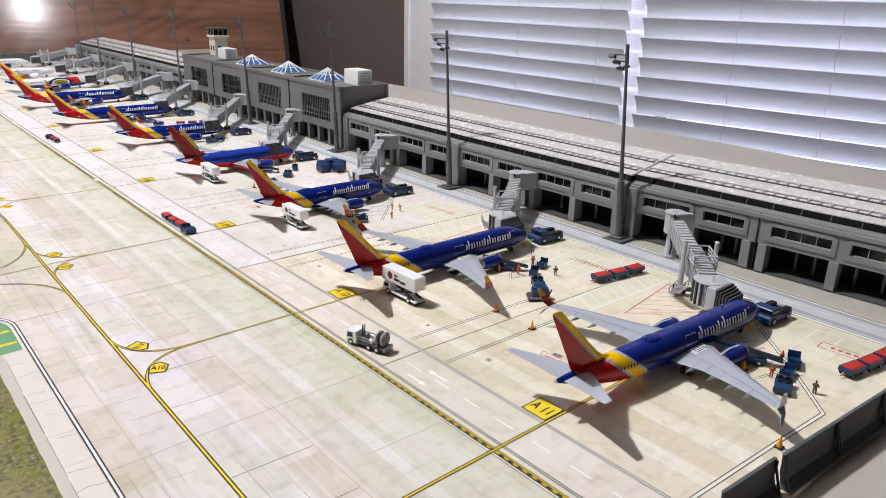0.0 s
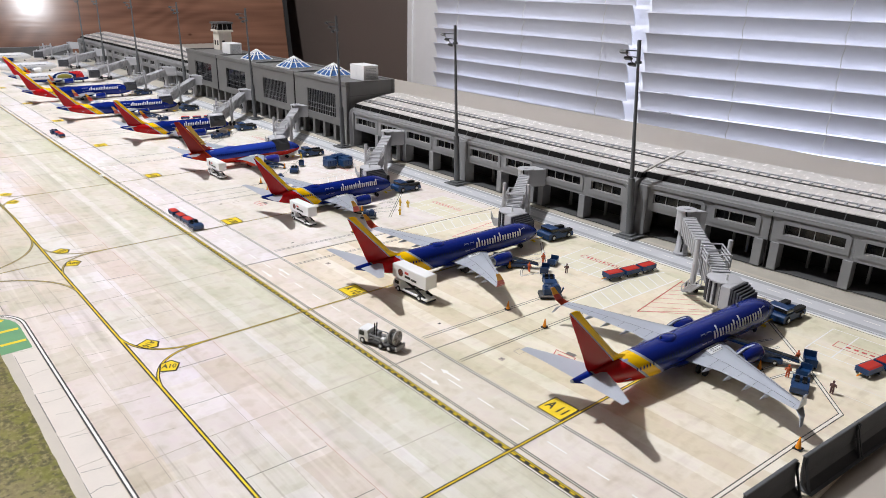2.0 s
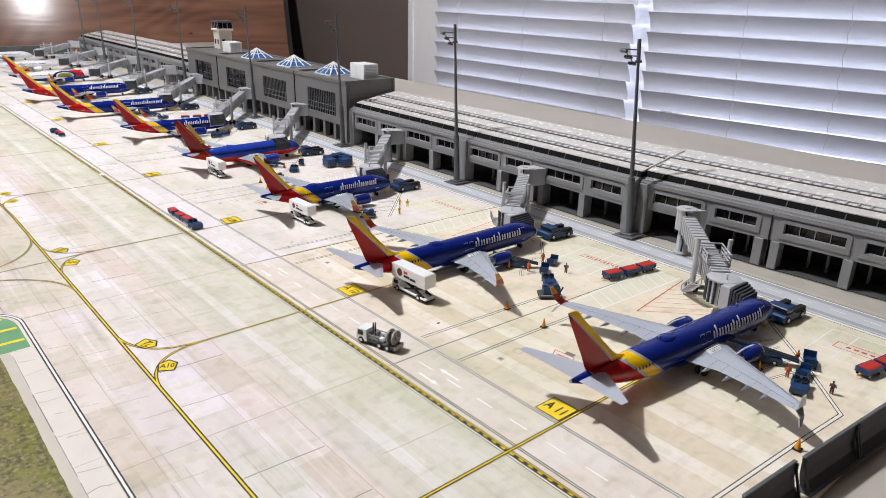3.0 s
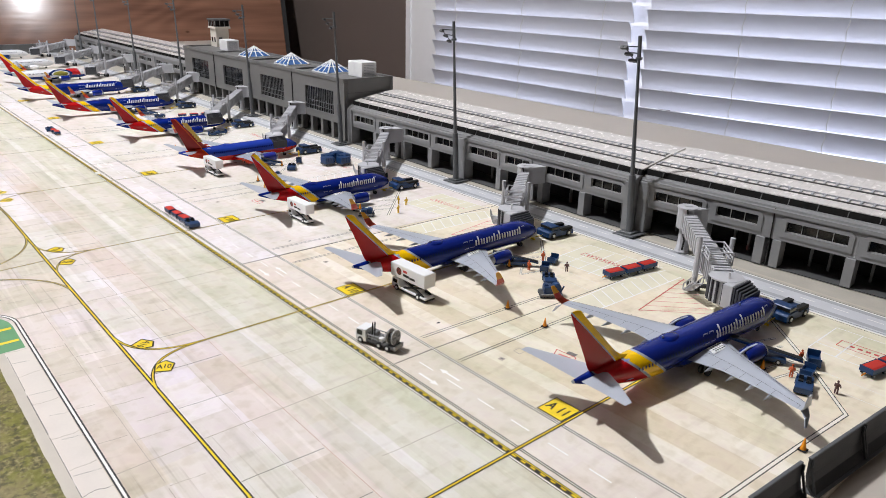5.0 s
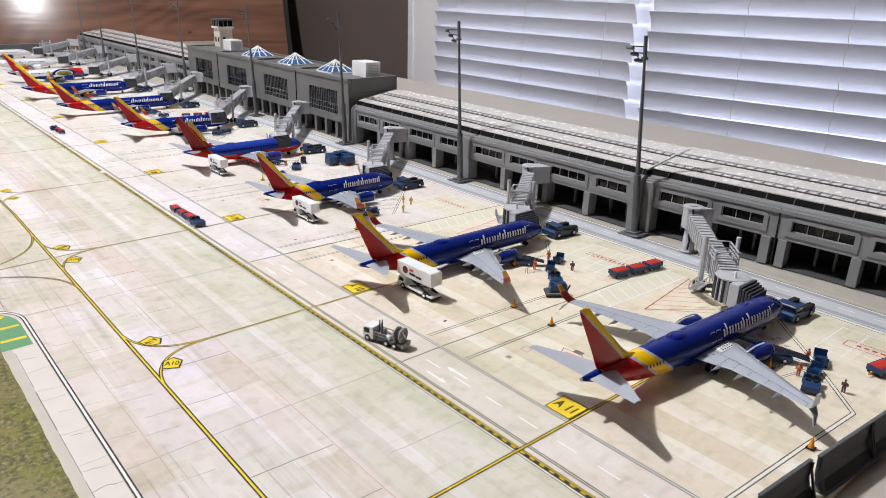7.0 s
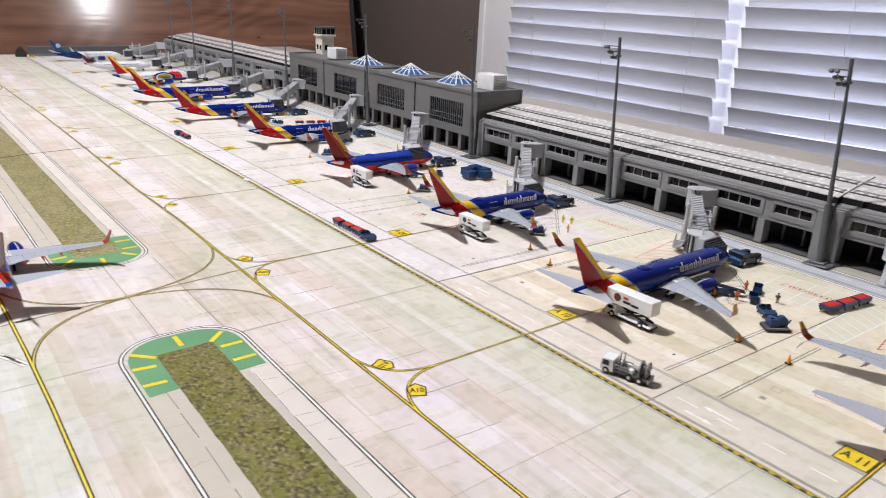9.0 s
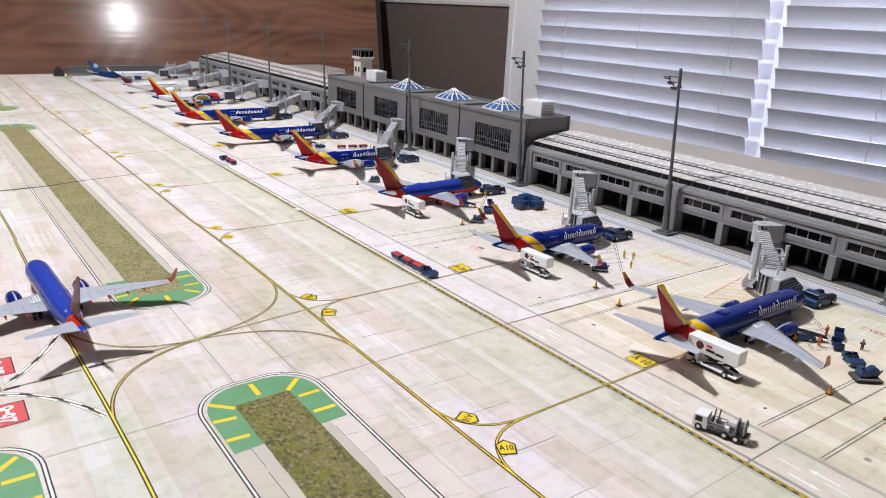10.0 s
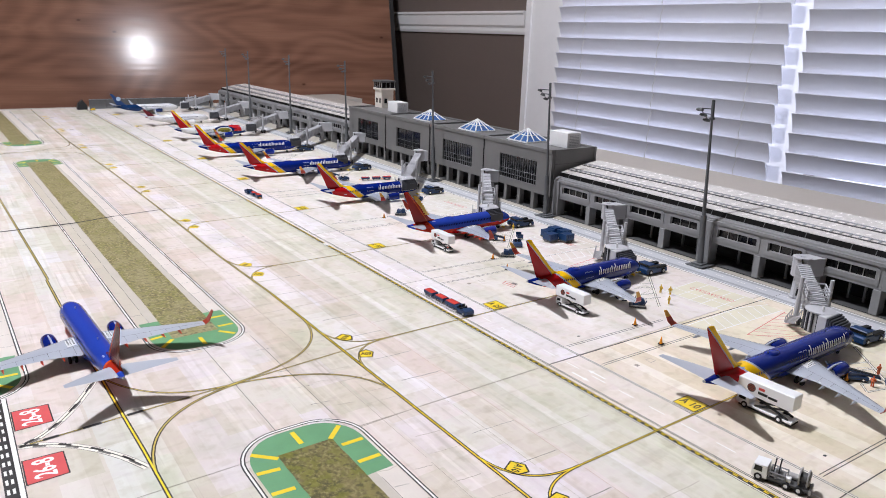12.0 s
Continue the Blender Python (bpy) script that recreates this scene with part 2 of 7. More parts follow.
GREENINK = plain("green print", srgb(104, 156, 114), 0.45, vary=0.08, scale=60, bump=0)
ROADINK = plain("grey road print", srgb(206, 207, 211), 0.45, vary=0.08, scale=40, bump=0)
ROADBAND = plain("dark road band print", srgb(170, 172, 176), 0.45, vary=0.06, scale=40, bump=0)
LINEINK = plain("cream line print", srgb(238, 233, 220), 0.45, vary=0.03, scale=60, bump=0)
PALEINK = plain("pale concrete print", srgb(200, 191, 176), 0.45, vary=0.07, scale=22, bump=0)
GREY = plain("grey resin wall", srgb(136, 136, 137), 0.55, vary=0.05, scale=40, bump=0.2)
GREYDK = plain("dark grey resin", srgb(80, 80, 80), 0.55, vary=0.06, scale=40, bump=0.2)
GREYLT = plain("light grey resin", srgb(166, 164, 162), 0.5, vary=0.05, scale=40, bump=0.2)
ROOF = plain("pale roof panels", srgb(216, 211, 206), 0.26, vary=0.10, scale=150, bump=0.25)
# near-black: paints the shade inside the openings; also colours the dark hall joints
SHADEJOINT = plain("recess shade and joint dark", srgb(22, 22, 24), 0.6)
GLASS = plain("dark window glass", srgb(22, 24, 28), 0.12, vary=0.1, bump=0)
MASTGREY = plain("mast grey paint", srgb(92, 94, 96), 0.4, vary=0.06)
BRIDGE = plain("jet bridge grey", srgb(188, 188, 192), 0.5, vary=0.04, scale=60, bump=0.15)
BELLOWS = plain("bellows grey rubber", srgb(60, 61, 66), 0.65, vary=0.1)
WHITE = plain("white plastic", srgb(238, 238, 238), 0.35, vary=0.02, bump=0.05)
SKYBLUE = plain("skylight glass blue", srgb(70, 104, 156), 0.10, vary=0.1, bump=0)
TUGBLUE = plain("ground vehicle blue", srgb(19, 56, 100), 0.4, vary=0.1)
CARTRED = plain("red cart cover", srgb(196, 46, 32), 0.55, vary=0.12, scale=120)
TYRE = plain("tyre black", srgb(26, 26, 27), 0.75)
METAL = plain("bare metal", srgb(168, 172, 178), 0.32, 0.7, vary=0.06)
WINGGREY = plain("wing grey paint", srgb(176, 181, 191), 0.3, vary=0.05, scale=60, bump=0.05, coat=0.2)
CONE = plain("cone orange", srgb(242, 152, 24), 0.5)
SKIN = plain("figure orange vest", srgb(206, 92, 40), 0.6, vary=0.2, scale=300)
FIGYELLOW = plain("figure yellow suit", srgb(226, 186, 50), 0.6, vary=0.2, scale=300)
FIGDARK = plain("figure dark suit", srgb(96, 62, 58), 0.6, vary=0.3, scale=300)
BLUEPAINT = plain("aircraft blue", BLUE, 0.22, vary=0.03, bump=0.03, coat=0.12)
REDPAINT = plain("aircraft red", RED, 0.25, vary=0.04, bump=0.03, coat=0.4)
NAVYPAINT = plain("aircraft navy", srgb(16, 40, 92), 0.25, vary=0.03, bump=0.03, coat=0.4)
TITLE = plain("white lettering", srgb(228, 230, 238), 0.3, vary=0.02, bump=0)


def sky_material():
    n = Nodes("daylight sky")
    e = n.add("ShaderNodeEmission", Color=(0.72, 0.79, 1.0, 1), Strength=3.4)
    n.link(e.outputs[0], n.tree.nodes["Material Output"].inputs["Surface"])
    return n.material


SKY = sky_material()


# ---- builders ----
class Shape:
    """A bmesh with a few forms to put in it; the matrix self.m places each new form."""

    def __init__(self):
        self.bm = bmesh.new()
        self.m = Matrix()

    def face(self, pts):
        try:
            return self.bm.faces.new([self.bm.verts.new(self.m @ Vector(p)) for p in pts])
        except ValueError:
            return None

    def grid(self, rings, close=True, caps=True):
        rows = [[self.bm.verts.new(self.m @ Vector(p)) for p in r] for r in rings]
        n = len(rows[0])
        for a, b in zip(rows, rows[1:]):
            for i in range(n if close else n - 1):
                j = (i + 1) % n
                self.bm.faces.new((a[i], a[j], b[j], b[i]))
        if caps and close:
            self.bm.faces.new(rows[0][::-1])
            self.bm.faces.new(rows[-1])
        return self

    def box(self, x0, y0, z0, x1, y1, z1, bevel=0.0):
        if bevel:
            b = bevel
            rings = []
            for z, i in ((z0, b), (z0 + b, 0), (z1 - b, 0), (z1, b)):
                rings.append([(x0 + i, y0 + i, z), (x1 - i, y0 + i, z), (x1 - i, y1 - i, z), (x0 + i, y1 - i, z)])
            return self.grid(rings)
        return self.grid([[(x0, y0, z), (x1, y0, z), (x1, y1, z), (x0, y1, z)] for z in (z0, z1)])

    def prism(self, outline, axis, a, b):
        """An outline of two coordinates drawn out along an axis from a to b."""
        def p(u, v, w):
            return {"x": (w, u, v), "y": (u, w, v), "z": (u, v, w)}[axis]
        return self.grid([[p(u, v, w) for u, v in outline] for w in (a, b)])

    def tube(self, p, q, r0, r1=None, n=8):
        p, q = Vector(p), Vector(q)
        r1 = r0 if r1 is None else r1
        t = (q - p).normalized()
        s = t.orthogonal().normalized()
        u = t.cross(s)
        return self.grid([[e + r * (math.cos(a) * s + math.sin(a) * u) for a in [2 * math.pi * i / n for i in range(n)]] for e, r in ((p, r0), (q, r1))])

    def lathe(self, profile, axis="z", at=(0, 0, 0), n=16):
        """profile: (radius, height) pairs."""
        rings = []
        for r, h in profile:
            ring = []
            for i in range(n):
                c, s = r * math.cos(2 * math.pi * i / n), r * math.sin(2 * math.pi * i / n)
                v = {"z": (c, s, h), "x": (h, c, s), "y": (s, h, c)}[axis]
                ring.append((v[0] + at[0], v[1] + at[1], v[2] + at[2]))
            rings.append(ring)
        return self.grid(rings)

    def ribbon(self, pts, width, z, close=False):
        """A flat strip of that width along a line of plan points."""
        pts = [Vector(p) for p in pts]
        n = len(pts)
        left, right = [], []
        for i, p in enumerate(pts):
            a = pts[i - 1] if i or close else p
            b = pts[(i + 1) % n] if i < n - 1 or close else p
            d0, d1 = (p - a), (b - p)
            d = (d0.normalized() if d0.length else Vector((0, 0))) + (d1.normalized() if d1.length else Vector((0, 0)))
            d.normalize()
            s = Vector((-d.y, d.x))
            k = 1.0
            if d0.length and d1.length:
                k = 1 / max(0.5, d.dot(d1.normalized()))
            left.append(p + s * width / 2 * k)
            right.append(p - s * width / 2 * k)
        idx = range(n if close else n - 1)
        lv = [self.bm.verts.new((*v, z)) for v in left]
        rv = [self.bm.verts.new((*v, z)) for v in right]
        for i in idx:
            j = (i + 1) % n
            self.bm.faces.new((rv[i], rv[j], lv[j], lv[i]))
        return self

    def area(self, pts, z):
        self.face([(x, y, z) for x, y in pts])
        return self


def part(name, shape, material, parent=None, label="", smooth=False, at=None):
    """Links a shape as one mesh object under a thing or a part."""
    bm = shape.bm
    bmesh.ops.recalc_face_normals(bm, faces=bm.faces)
    mesh = bpy.data.meshes.new(name)
    bm.to_mesh(mesh)
    bm.free()
    for m in material if isinstance(material, (list, tuple)) else [material]:
        mesh.materials.append(m)
    if smooth:
        mesh.polygons.foreach_set("use_smooth", [True] * len(mesh.polygons))
        mesh.set_sharp_from_angle(angle=radians(38))
    ob = new(name, mesh)
    if parent:
        ob.parent = parent
    if at is not None:
        ob.matrix_basis = at
    if label:
        ob["label"] = label
    return ob


def thing(name, label, category, group="", at=None, kind=""):
    ob = new(name)
    ob.empty_display_size = 0.01
    if at is not None:
        ob.matrix_basis = at
    return tagged(ob, label, category, group, kind)


def lettering(text, size, spread=1.0):
    """A flat shape of letters in the built-in font, centred, in the xy plane."""
    data = bpy.data.curves.new("lettering", "FONT")
    data.body, data.size, data.align_x, data.align_y, data.space_character = text, size, "CENTER", "CENTER", spread
    data.resolution_u, data.offset = 3, size * 0.022
    ob = new("lettering", data)
    bpy.context.view_layer.update()
    mesh = bpy.data.meshes.new_from_object(ob.evaluated_get(bpy.context.evaluated_depsgraph_get()))
    bpy.data.objects.remove(ob)
    s = Shape()
    s.bm.from_mesh(mesh)
    return s

# ---- room ----
WALL_X, BLIND_X = 1.80, 1.69
HOLES = ((-0.06, 1.075), (1.205, 2.13))  # window openings along the wall
SILL_Z, HEAD_Z = -0.28, 1.20


def room():
    s = Shape()
    s.box(-3.2, -3.2, -0.80, 4.5, 5.9, -0.75)
    tagged(part("floor", s, FLOOR), "brown carpeted floor under the table", "floor", kind="structure")
    s = Shape()
    s.box(-3.2, -3.2, 2.25, 4.5, 5.9, 2.33)
    tagged(part("ceiling", s, CEILING), "unseen grey ceiling, dark to cut bounced light", "ceiling", kind="structure")
    s = Shape()
    s.box(-3.3, -3.2, -0.75, -3.2, 5.9, 2.25)
    tagged(part("wall_west", s, WALL_OTHER), "unseen room wall, dark to cut bounced light", "wall", kind="structure")
    s = Shape()
    s.box(-3.2, -3.3, -0.75, 1.9, -3.2, 2.25)
    tagged(part("wall_south", s, WALL_OTHER), "unseen room wall, dark to cut bounced light", "wall", kind="structure")
    s = Shape()
    s.box(-3.2, 5.9, -0.75, 1.9, 5.5, 2.25)
    tagged(part("wall_north", s, WALL), "taupe painted wall behind the wooden panel", "wall", kind="structure")
    s = Shape()
    edges = [-3.2] + [v for h in HOLES for v in h] + [5.9]
    for a, b in zip(edges[::2], edges[1::2]):
        s.box(WALL_X, a, -0.75, WALL_X + 0.12, b, 2.25)
    for a, b in HOLES:
        s.box(WALL_X, a, -0.75, WALL_X + 0.12, b, SILL_Z)
        s.box(WALL_X, a, HEAD_Z, WALL_X + 0.12, b, 2.25)
    tagged(part("wall_east", s, WALL), "taupe painted wall with two windows", "wall", kind="structure")
    s = Shape()
    s.prism([(WALL_X, 0.262), (WALL_X - 0.010, 0.262), (WALL_X - 0.014, 0.275), (WALL_X - 0.014, 0.290), (WALL_X - 0.022, 0.300), (WALL_X - 0.026, 0.345), (WALL_X - 0.032, 0.352), (WALL_X - 0.032, 0.362), (WALL_X, 0.362)], "y", 2.40, 5.9)
    tagged(part("trim", s, TRIM), "white moulded chair rail on a taupe wall", "chair rail", kind="structure")
    # windows
    for i, (a, b) in enumerate(HOLES):
        w = tagged(new("window_%d" % (i + 1)), "white framed window behind closed blinds", "window", kind="structure")
        s = Shape()
        x = WALL_X - 0.022
        for y0, y1 in ((a - 0.12, a), (b, b + 0.26)):
            if i == 0 and y1 > 1.07:
                continue
            if i == 1 and y0 < 1.15:
                continue
            s.box(x, y0, SILL_Z - 0.1, WALL_X, y1, HEAD_Z + 0.1)
            s.box(x - 0.012, y0 + 0.014, SILL_Z - 0.1, x, y0 + 0.045, HEAD_Z + 0.1)
            s.box(x - 0.007, y1 - 0.040, SILL_Z - 0.1, x, y1 - 0.012, HEAD_Z + 0.1)
        s.box(x, a, HEAD_Z, WALL_X, b, HEAD_Z + 0.1)
        if i == 0:
            s.box(x - 0.01, 1.075, SILL_Z - 0.1, WALL_X, 1.205, HEAD_Z + 0.1)
        part("window_frame", s, TRIM, w)
        s = Shape()
        s.box(WALL_X - 0.10, a - 0.02, SILL_Z - 0.03, WALL_X + 0.10, b + 0.02, SILL_Z, 0.004)
        part("window_sill", s, TRIM, w)
        s = Shape()
        x = WALL_X + 0.07
        s.box(x, a, SILL_Z, x + 0.03, a + 0.04, HEAD_Z).box(x, b - 0.04, SILL_Z, x + 0.03, b, HEAD_Z)
        s.box(x, a + 0.04, SILL_Z, x + 0.03, b - 0.04, SILL_Z + 0.04).box(x, a + 0.04, HEAD_Z - 0.04, x + 0.03, b - 0.04, HEAD_Z)
        part("sash", s, TRIM, w)
    s = Shape()
    s.face([(2.6, -2.4, -1.2), (2.6, 4.2, -1.2), (2.6, 4.2, 2.4), (2.6, -2.4, 2.4)])
    tagged(part("backdrop", s, SKY), "pale daylight sky outside the windows", "sky", kind="structure")
    # wooden panel
    p = thing("wooden_panel", "tall varnished brown wood panel leaning behind the table", "panel", at=pose(1.57, 3.00, -0.75, 0, 0, BOARD_TURN) @ pose(0, 0, 0, -LEAN_BACK, 0, 0))
    s = Shape()
    s.box(-4.2, 0, 0, -0.012, 0.03, 2.1, 0.003)
    part("sheet", s, WOOD, p)
    s = Shape()
    s.box(-0.011, -0.004, 0, 0.010, 0.034, 2.1, 0.002)
    part("edge_strip", s, DARK, p, "black edge strip")


LEAN_BACK, BOARD_TURN = 18.75, -17.5
room()


def blind(a, b, tilt, pitch, phase, slats, cords, swing=0.0):
    ob = thing("venetian_blind", "white wide-slat venetian blind, closed, hanging in a window", "blind", "window blinds", at=pose(BLIND_X, b, 0, 0, 0, swing) @ pose(-BLIND_X, -b, 0))
    depth = pitch * 1.14
    r = random.Random(int(a * 1000) + 7)
    base = None
    for i in range(slats):
        z = phase + i * pitch
        if base is None:
            s = Shape()
            top, bot = [], []
            for k in range(7):
                u = (k / 6 - 0.5) * depth
                sag = 0.0035 * (1 - (2 * k / 6 - 1) ** 2)
                top.append((sag + 0.0015, u))
                bot.append((sag - 0.0015, u))
            s.prism(top + bot[::-1], "y", a, b)
            ob_slat = part("slat", s, SLAT, ob, smooth=True)
            base = ob_slat
        else:
            ob_slat = new("slat", base.data)
            ob_slat.parent = ob
        ob_slat.matrix_basis = pose(BLIND_X, r.uniform(-0.0015, 0.0015), z, 0, tilt + r.uniform(-0.8, 0.8), 0)
    for y in cords:
        for i in range(slats):
            z = phase + i * pitch
            s = Shape()
            s.tube((BLIND_X - 0.016, y, z + pitch * 0.42), (BLIND_X - 0.0245, y + 0.0025, z - pitch * 0.10), 0.0011, n=5)
            s.tube((BLIND_X - 0.0245, y + 0.0025, z - pitch * 0.10), (BLIND_X - 0.026, y - 0.001, z - pitch * 0.46), 0.0011, n=5)
            part("ladder_cord", s, CORD, ob)
    return ob


PITCH = 0.0578
blind(1.137, 2.085, -20, PITCH, -0.122 - 3 * PITCH, 27, (1.23, 1.58, 1.93))
blind(-0.05, 1.080, -26, PITCH, -0.140 - 3 * PITCH, 27, (0.20, 0.5275, 0.787), 8.0)

# ---- table ----
tb = thing("display_table", "long greige laminate table carrying the airport model", "table")
s = Shape()
s.box(-1.5, -0.75, -0.034, 0.945, 2.50, -0.004, 0.002)
part("tabletop", s, TABLE, tb)
s = Shape()
s.box(0.700, 2.501, -0.034, 1.030, 2.720, -0.004, 0.002)
part("table_leaf", s, TABLE, tb)
for x in (-1.4, 0.80):
    for y in (-0.65, 2.38):
        s = Shape()
        s.box(x, y, -0.75, x + 0.06, y + 0.06, -0.034)
        part("leg", s, GREYDK, tb)

# ---- printed mat ----
GATES = [("A 11", 0.0), ("A 10", 0.22), ("A 09", 0.447), ("A 08", 0.680), ("A 07", 0.902), ("A 06", 1.148), ("A 05", 1.378), ("A 04", 1.64), ("A 03", 1.92), ("A 02", 2.20)]
MAT_END = 2.43
mat_thing = thing("airport_mat", "printed airport apron mat with taxi lines and gate numbers", "mat")
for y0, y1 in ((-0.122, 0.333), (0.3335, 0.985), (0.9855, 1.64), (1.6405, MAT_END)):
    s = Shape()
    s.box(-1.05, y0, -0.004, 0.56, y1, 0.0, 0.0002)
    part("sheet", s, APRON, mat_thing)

s = Shape()
s.box(0.335, -0.62, -0.004, 0.56, -0.1224, 0.0, 0.0002)
part("sheet", s, APRON, mat_thing)
DULLGREY = plain("drain print", srgb(120, 116, 110), 0.5, vary=0.3, scale=500, bump=0)
SEAMINK = plain("faint seam", srgb(178, 166, 152), 0.5, bump=0)
RUSTINK = plain("rusty joint", srgb(196, 168, 150), 0.5, bump=0)
VERGEINK = plain("pale kerb print", srgb(198, 190, 178), 0.45, vary=0.06, scale=60, bump=0)
BEIGEINK = plain("beige verge print", srgb(222, 213, 204), 0.45, vary=0.06, scale=40, bump=0)
TINTINK = plain("greenish concrete print", srgb(232, 226, 202), 0.42, vary=0.06, scale=60, bump=0)
PLATEINK = plain("red plate print", srgb(214, 84, 84), 0.45, vary=0.05, scale=150, bump=0)
LAYER = 0.000024
PRINT = {}
MANY = {"yellow_dash", "lane_dash", "road_dash", "hold_dash", "red_text_bar", "pale_line", "hatch_red", "entry_block", "verge_crack", "slab_joint"}


def ink(name, material, layer):
    """The shape that a printed mark goes into: one for each mark, but one for all of the many small ones."""
    key = (name, material.name, layer) if name in MANY else (name, material.name, len(PRINT))
    if key not in PRINT:
        PRINT[key] = (Shape(), material)
    return PRINT[key][0], 0.00004 + LAYER * layer


def skewed(q):
    """The print on the far left runs slightly askew."""
    return (q[0] - 0.016 * max(0.0, q[1] - 0.52), q[1]) if q[0] < -0.16 else q


def line(pts, width, name, material, layer):
    s, z = ink(name, material, layer)
    s.ribbon([skewed(q) for q in pts], width, z)


def patch(pts, name, material, layer):
    s, z = ink(name, material, layer)
    s.area([skewed(q) for q in pts], z)


def taxi(pts, wide=0.0044, dull=False):
    """A yellow guide line with dark borders."""
    film = 0.08 * (len(PRINT) // 2 % 12)
    line(pts, wide, "guide_line_border", INK, 4 + film)
    line(pts, wide * 0.40, "guide_line", DULLINK if dull else YELLOWINK, 5 + film)


def arc(c, r, a0, a1, n=14):
    return [(c[0] + r * math.cos(radians(a0 + (a1 - a0) * i / n)), c[1] + r * math.sin(radians(a0 + (a1 - a0) * i / n))) for i in range(n + 1)]


def bezier(p, q, r, s, n=14):
    out = []
    for i in range(n + 1):
        t = i / n
        k = ((1 - t) ** 3, 3 * t * (1 - t) ** 2, 3 * t * t * (1 - t), t ** 3)
        out.append(tuple(sum(w * v[j] for w, v in zip(k, (p, q, r, s))) for j in (0, 1)))
    return out


def centre(y):
    """Where the long taxi line lies: it drifts west beyond the second sheet."""
    return float(np.interp(y, (0.6, 0.74, 1.0, 1.3, 1.55, 1.75), (-0.1225, -0.127, -0.128, -0.131, -0.138, -0.143)))


SHEETS = [0.1125 + 0.2205 * k for k in range(-1, 11)]  # joints between the printed stand sheets


def slab_joints():
    """Sawn joints of the printed concrete west of the road."""
    r = random.Random(31)
    hi = MAT_END - 0.012
    for a, b in zip(SHEETS, SHEETS[1:]):
        a, b = max(a, -0.12), min(b, hi)
        if b - a < 0.05 or a > 1.7:
            continue
        line([(-0.168, a - 0.0012), (-0.1225, a), (-0.004, a)], 0.0006, "slab_joint", SEAMINK, 0)
        for x, m, w in ((-0.0735, RUSTINK, 0.0004), (-0.1500, SEAMINK, 0.0004), (-0.0975, SEAMINK, 0.0003)):
            y = a
            while y < b - 0.004:
                e = min(b, y + r.uniform(0.02, 0.07))
                line([(x + r.uniform(-0.0002, 0.0002), y), (x + r.uniform(-0.0002, 0.0002), e)], w * r.uniform(0.6, 1.2), "slab_joint", m, 0)
                y = e + r.uniform(0.0, 0.006)
        for x0, x1, cuts, m in ((-0.1205, -0.0745, (0.0385, 0.0825, 0.1300, 0.1755), DULLGREY), (-0.1490, -0.1240, (0.021, 0.040, 0.062, 0.084, 0.112, 0.138, 0.165, 0.192), SEAMINK),
                                (-0.1670, -0.1510, (0.030, 0.072, 0.120, 0.160), SEAMINK), (-0.1830, -0.1690, (0.012, 0.044, 0.072, 0.105, 0.150, 0.190), DULLGREY), (-0.0720, -0.0040, (0.060, 0.148), SEAMINK)):
            for c in cuts:
                y = a + c + r.uniform(-0.003, 0.003)
                if y < b:
                    n = 6
                    k0, k1 = r.choice(((0.0, 1.0), (0.0, 0.7), (0.25, 1.0)))
                    pts = [(x0 + (x1 - x0) * (k0 + (k1 - k0) * i / n), y - 0.002 * i / n + r.uniform(-0.0003, 0.0003)) for i in range(n + 1)]
                    line(pts, r.uniform(0.0003, 0.0006), "slab_joint", m, 0)


def crossing(dy, dx, dull, wide):
    """The place where a gate's line crosses the taxi lines towards the runway, with its four curves."""
    def at(pts):
        return [(x + dx * (1 if x > -0.2 else 0.6), y + dy) for x, y in pts]
    taxi(at([(-0.074, 0.447), (-0.150, 0.4405), (-0.225, 0.4340)]), 0.0017 * wide, dull)
    taxi(at([(-0.225, 0.4340), (-0.296, 0.4285), (-0.352, 0.4245)]), 0.0017 * wide, True)
    taxi(at(bezier((-0.235, 0.4330), (-0.165, 0.440), (-0.120, 0.460), (-0.1225, 0.540))), 0.0021 * wide, dull)
    taxi(at(bezier((-0.215, 0.4340), (-0.160, 0.427), (-0.118, 0.400), (-0.1225, 0.345))), 0.0021 * wide, dull)
    taxi(at(bezier((-0.215, 0.4340), (-0.262, 0.426), (-0.290, 0.402), (-0.294, 0.352))), 0.0026 * wide, dull)
    taxi(at(bezier((-0.215, 0.4340), (-0.258, 0.434), (-0.285, 0.455), (-0.299, 0.500))), 0.0021 * wide, dull)


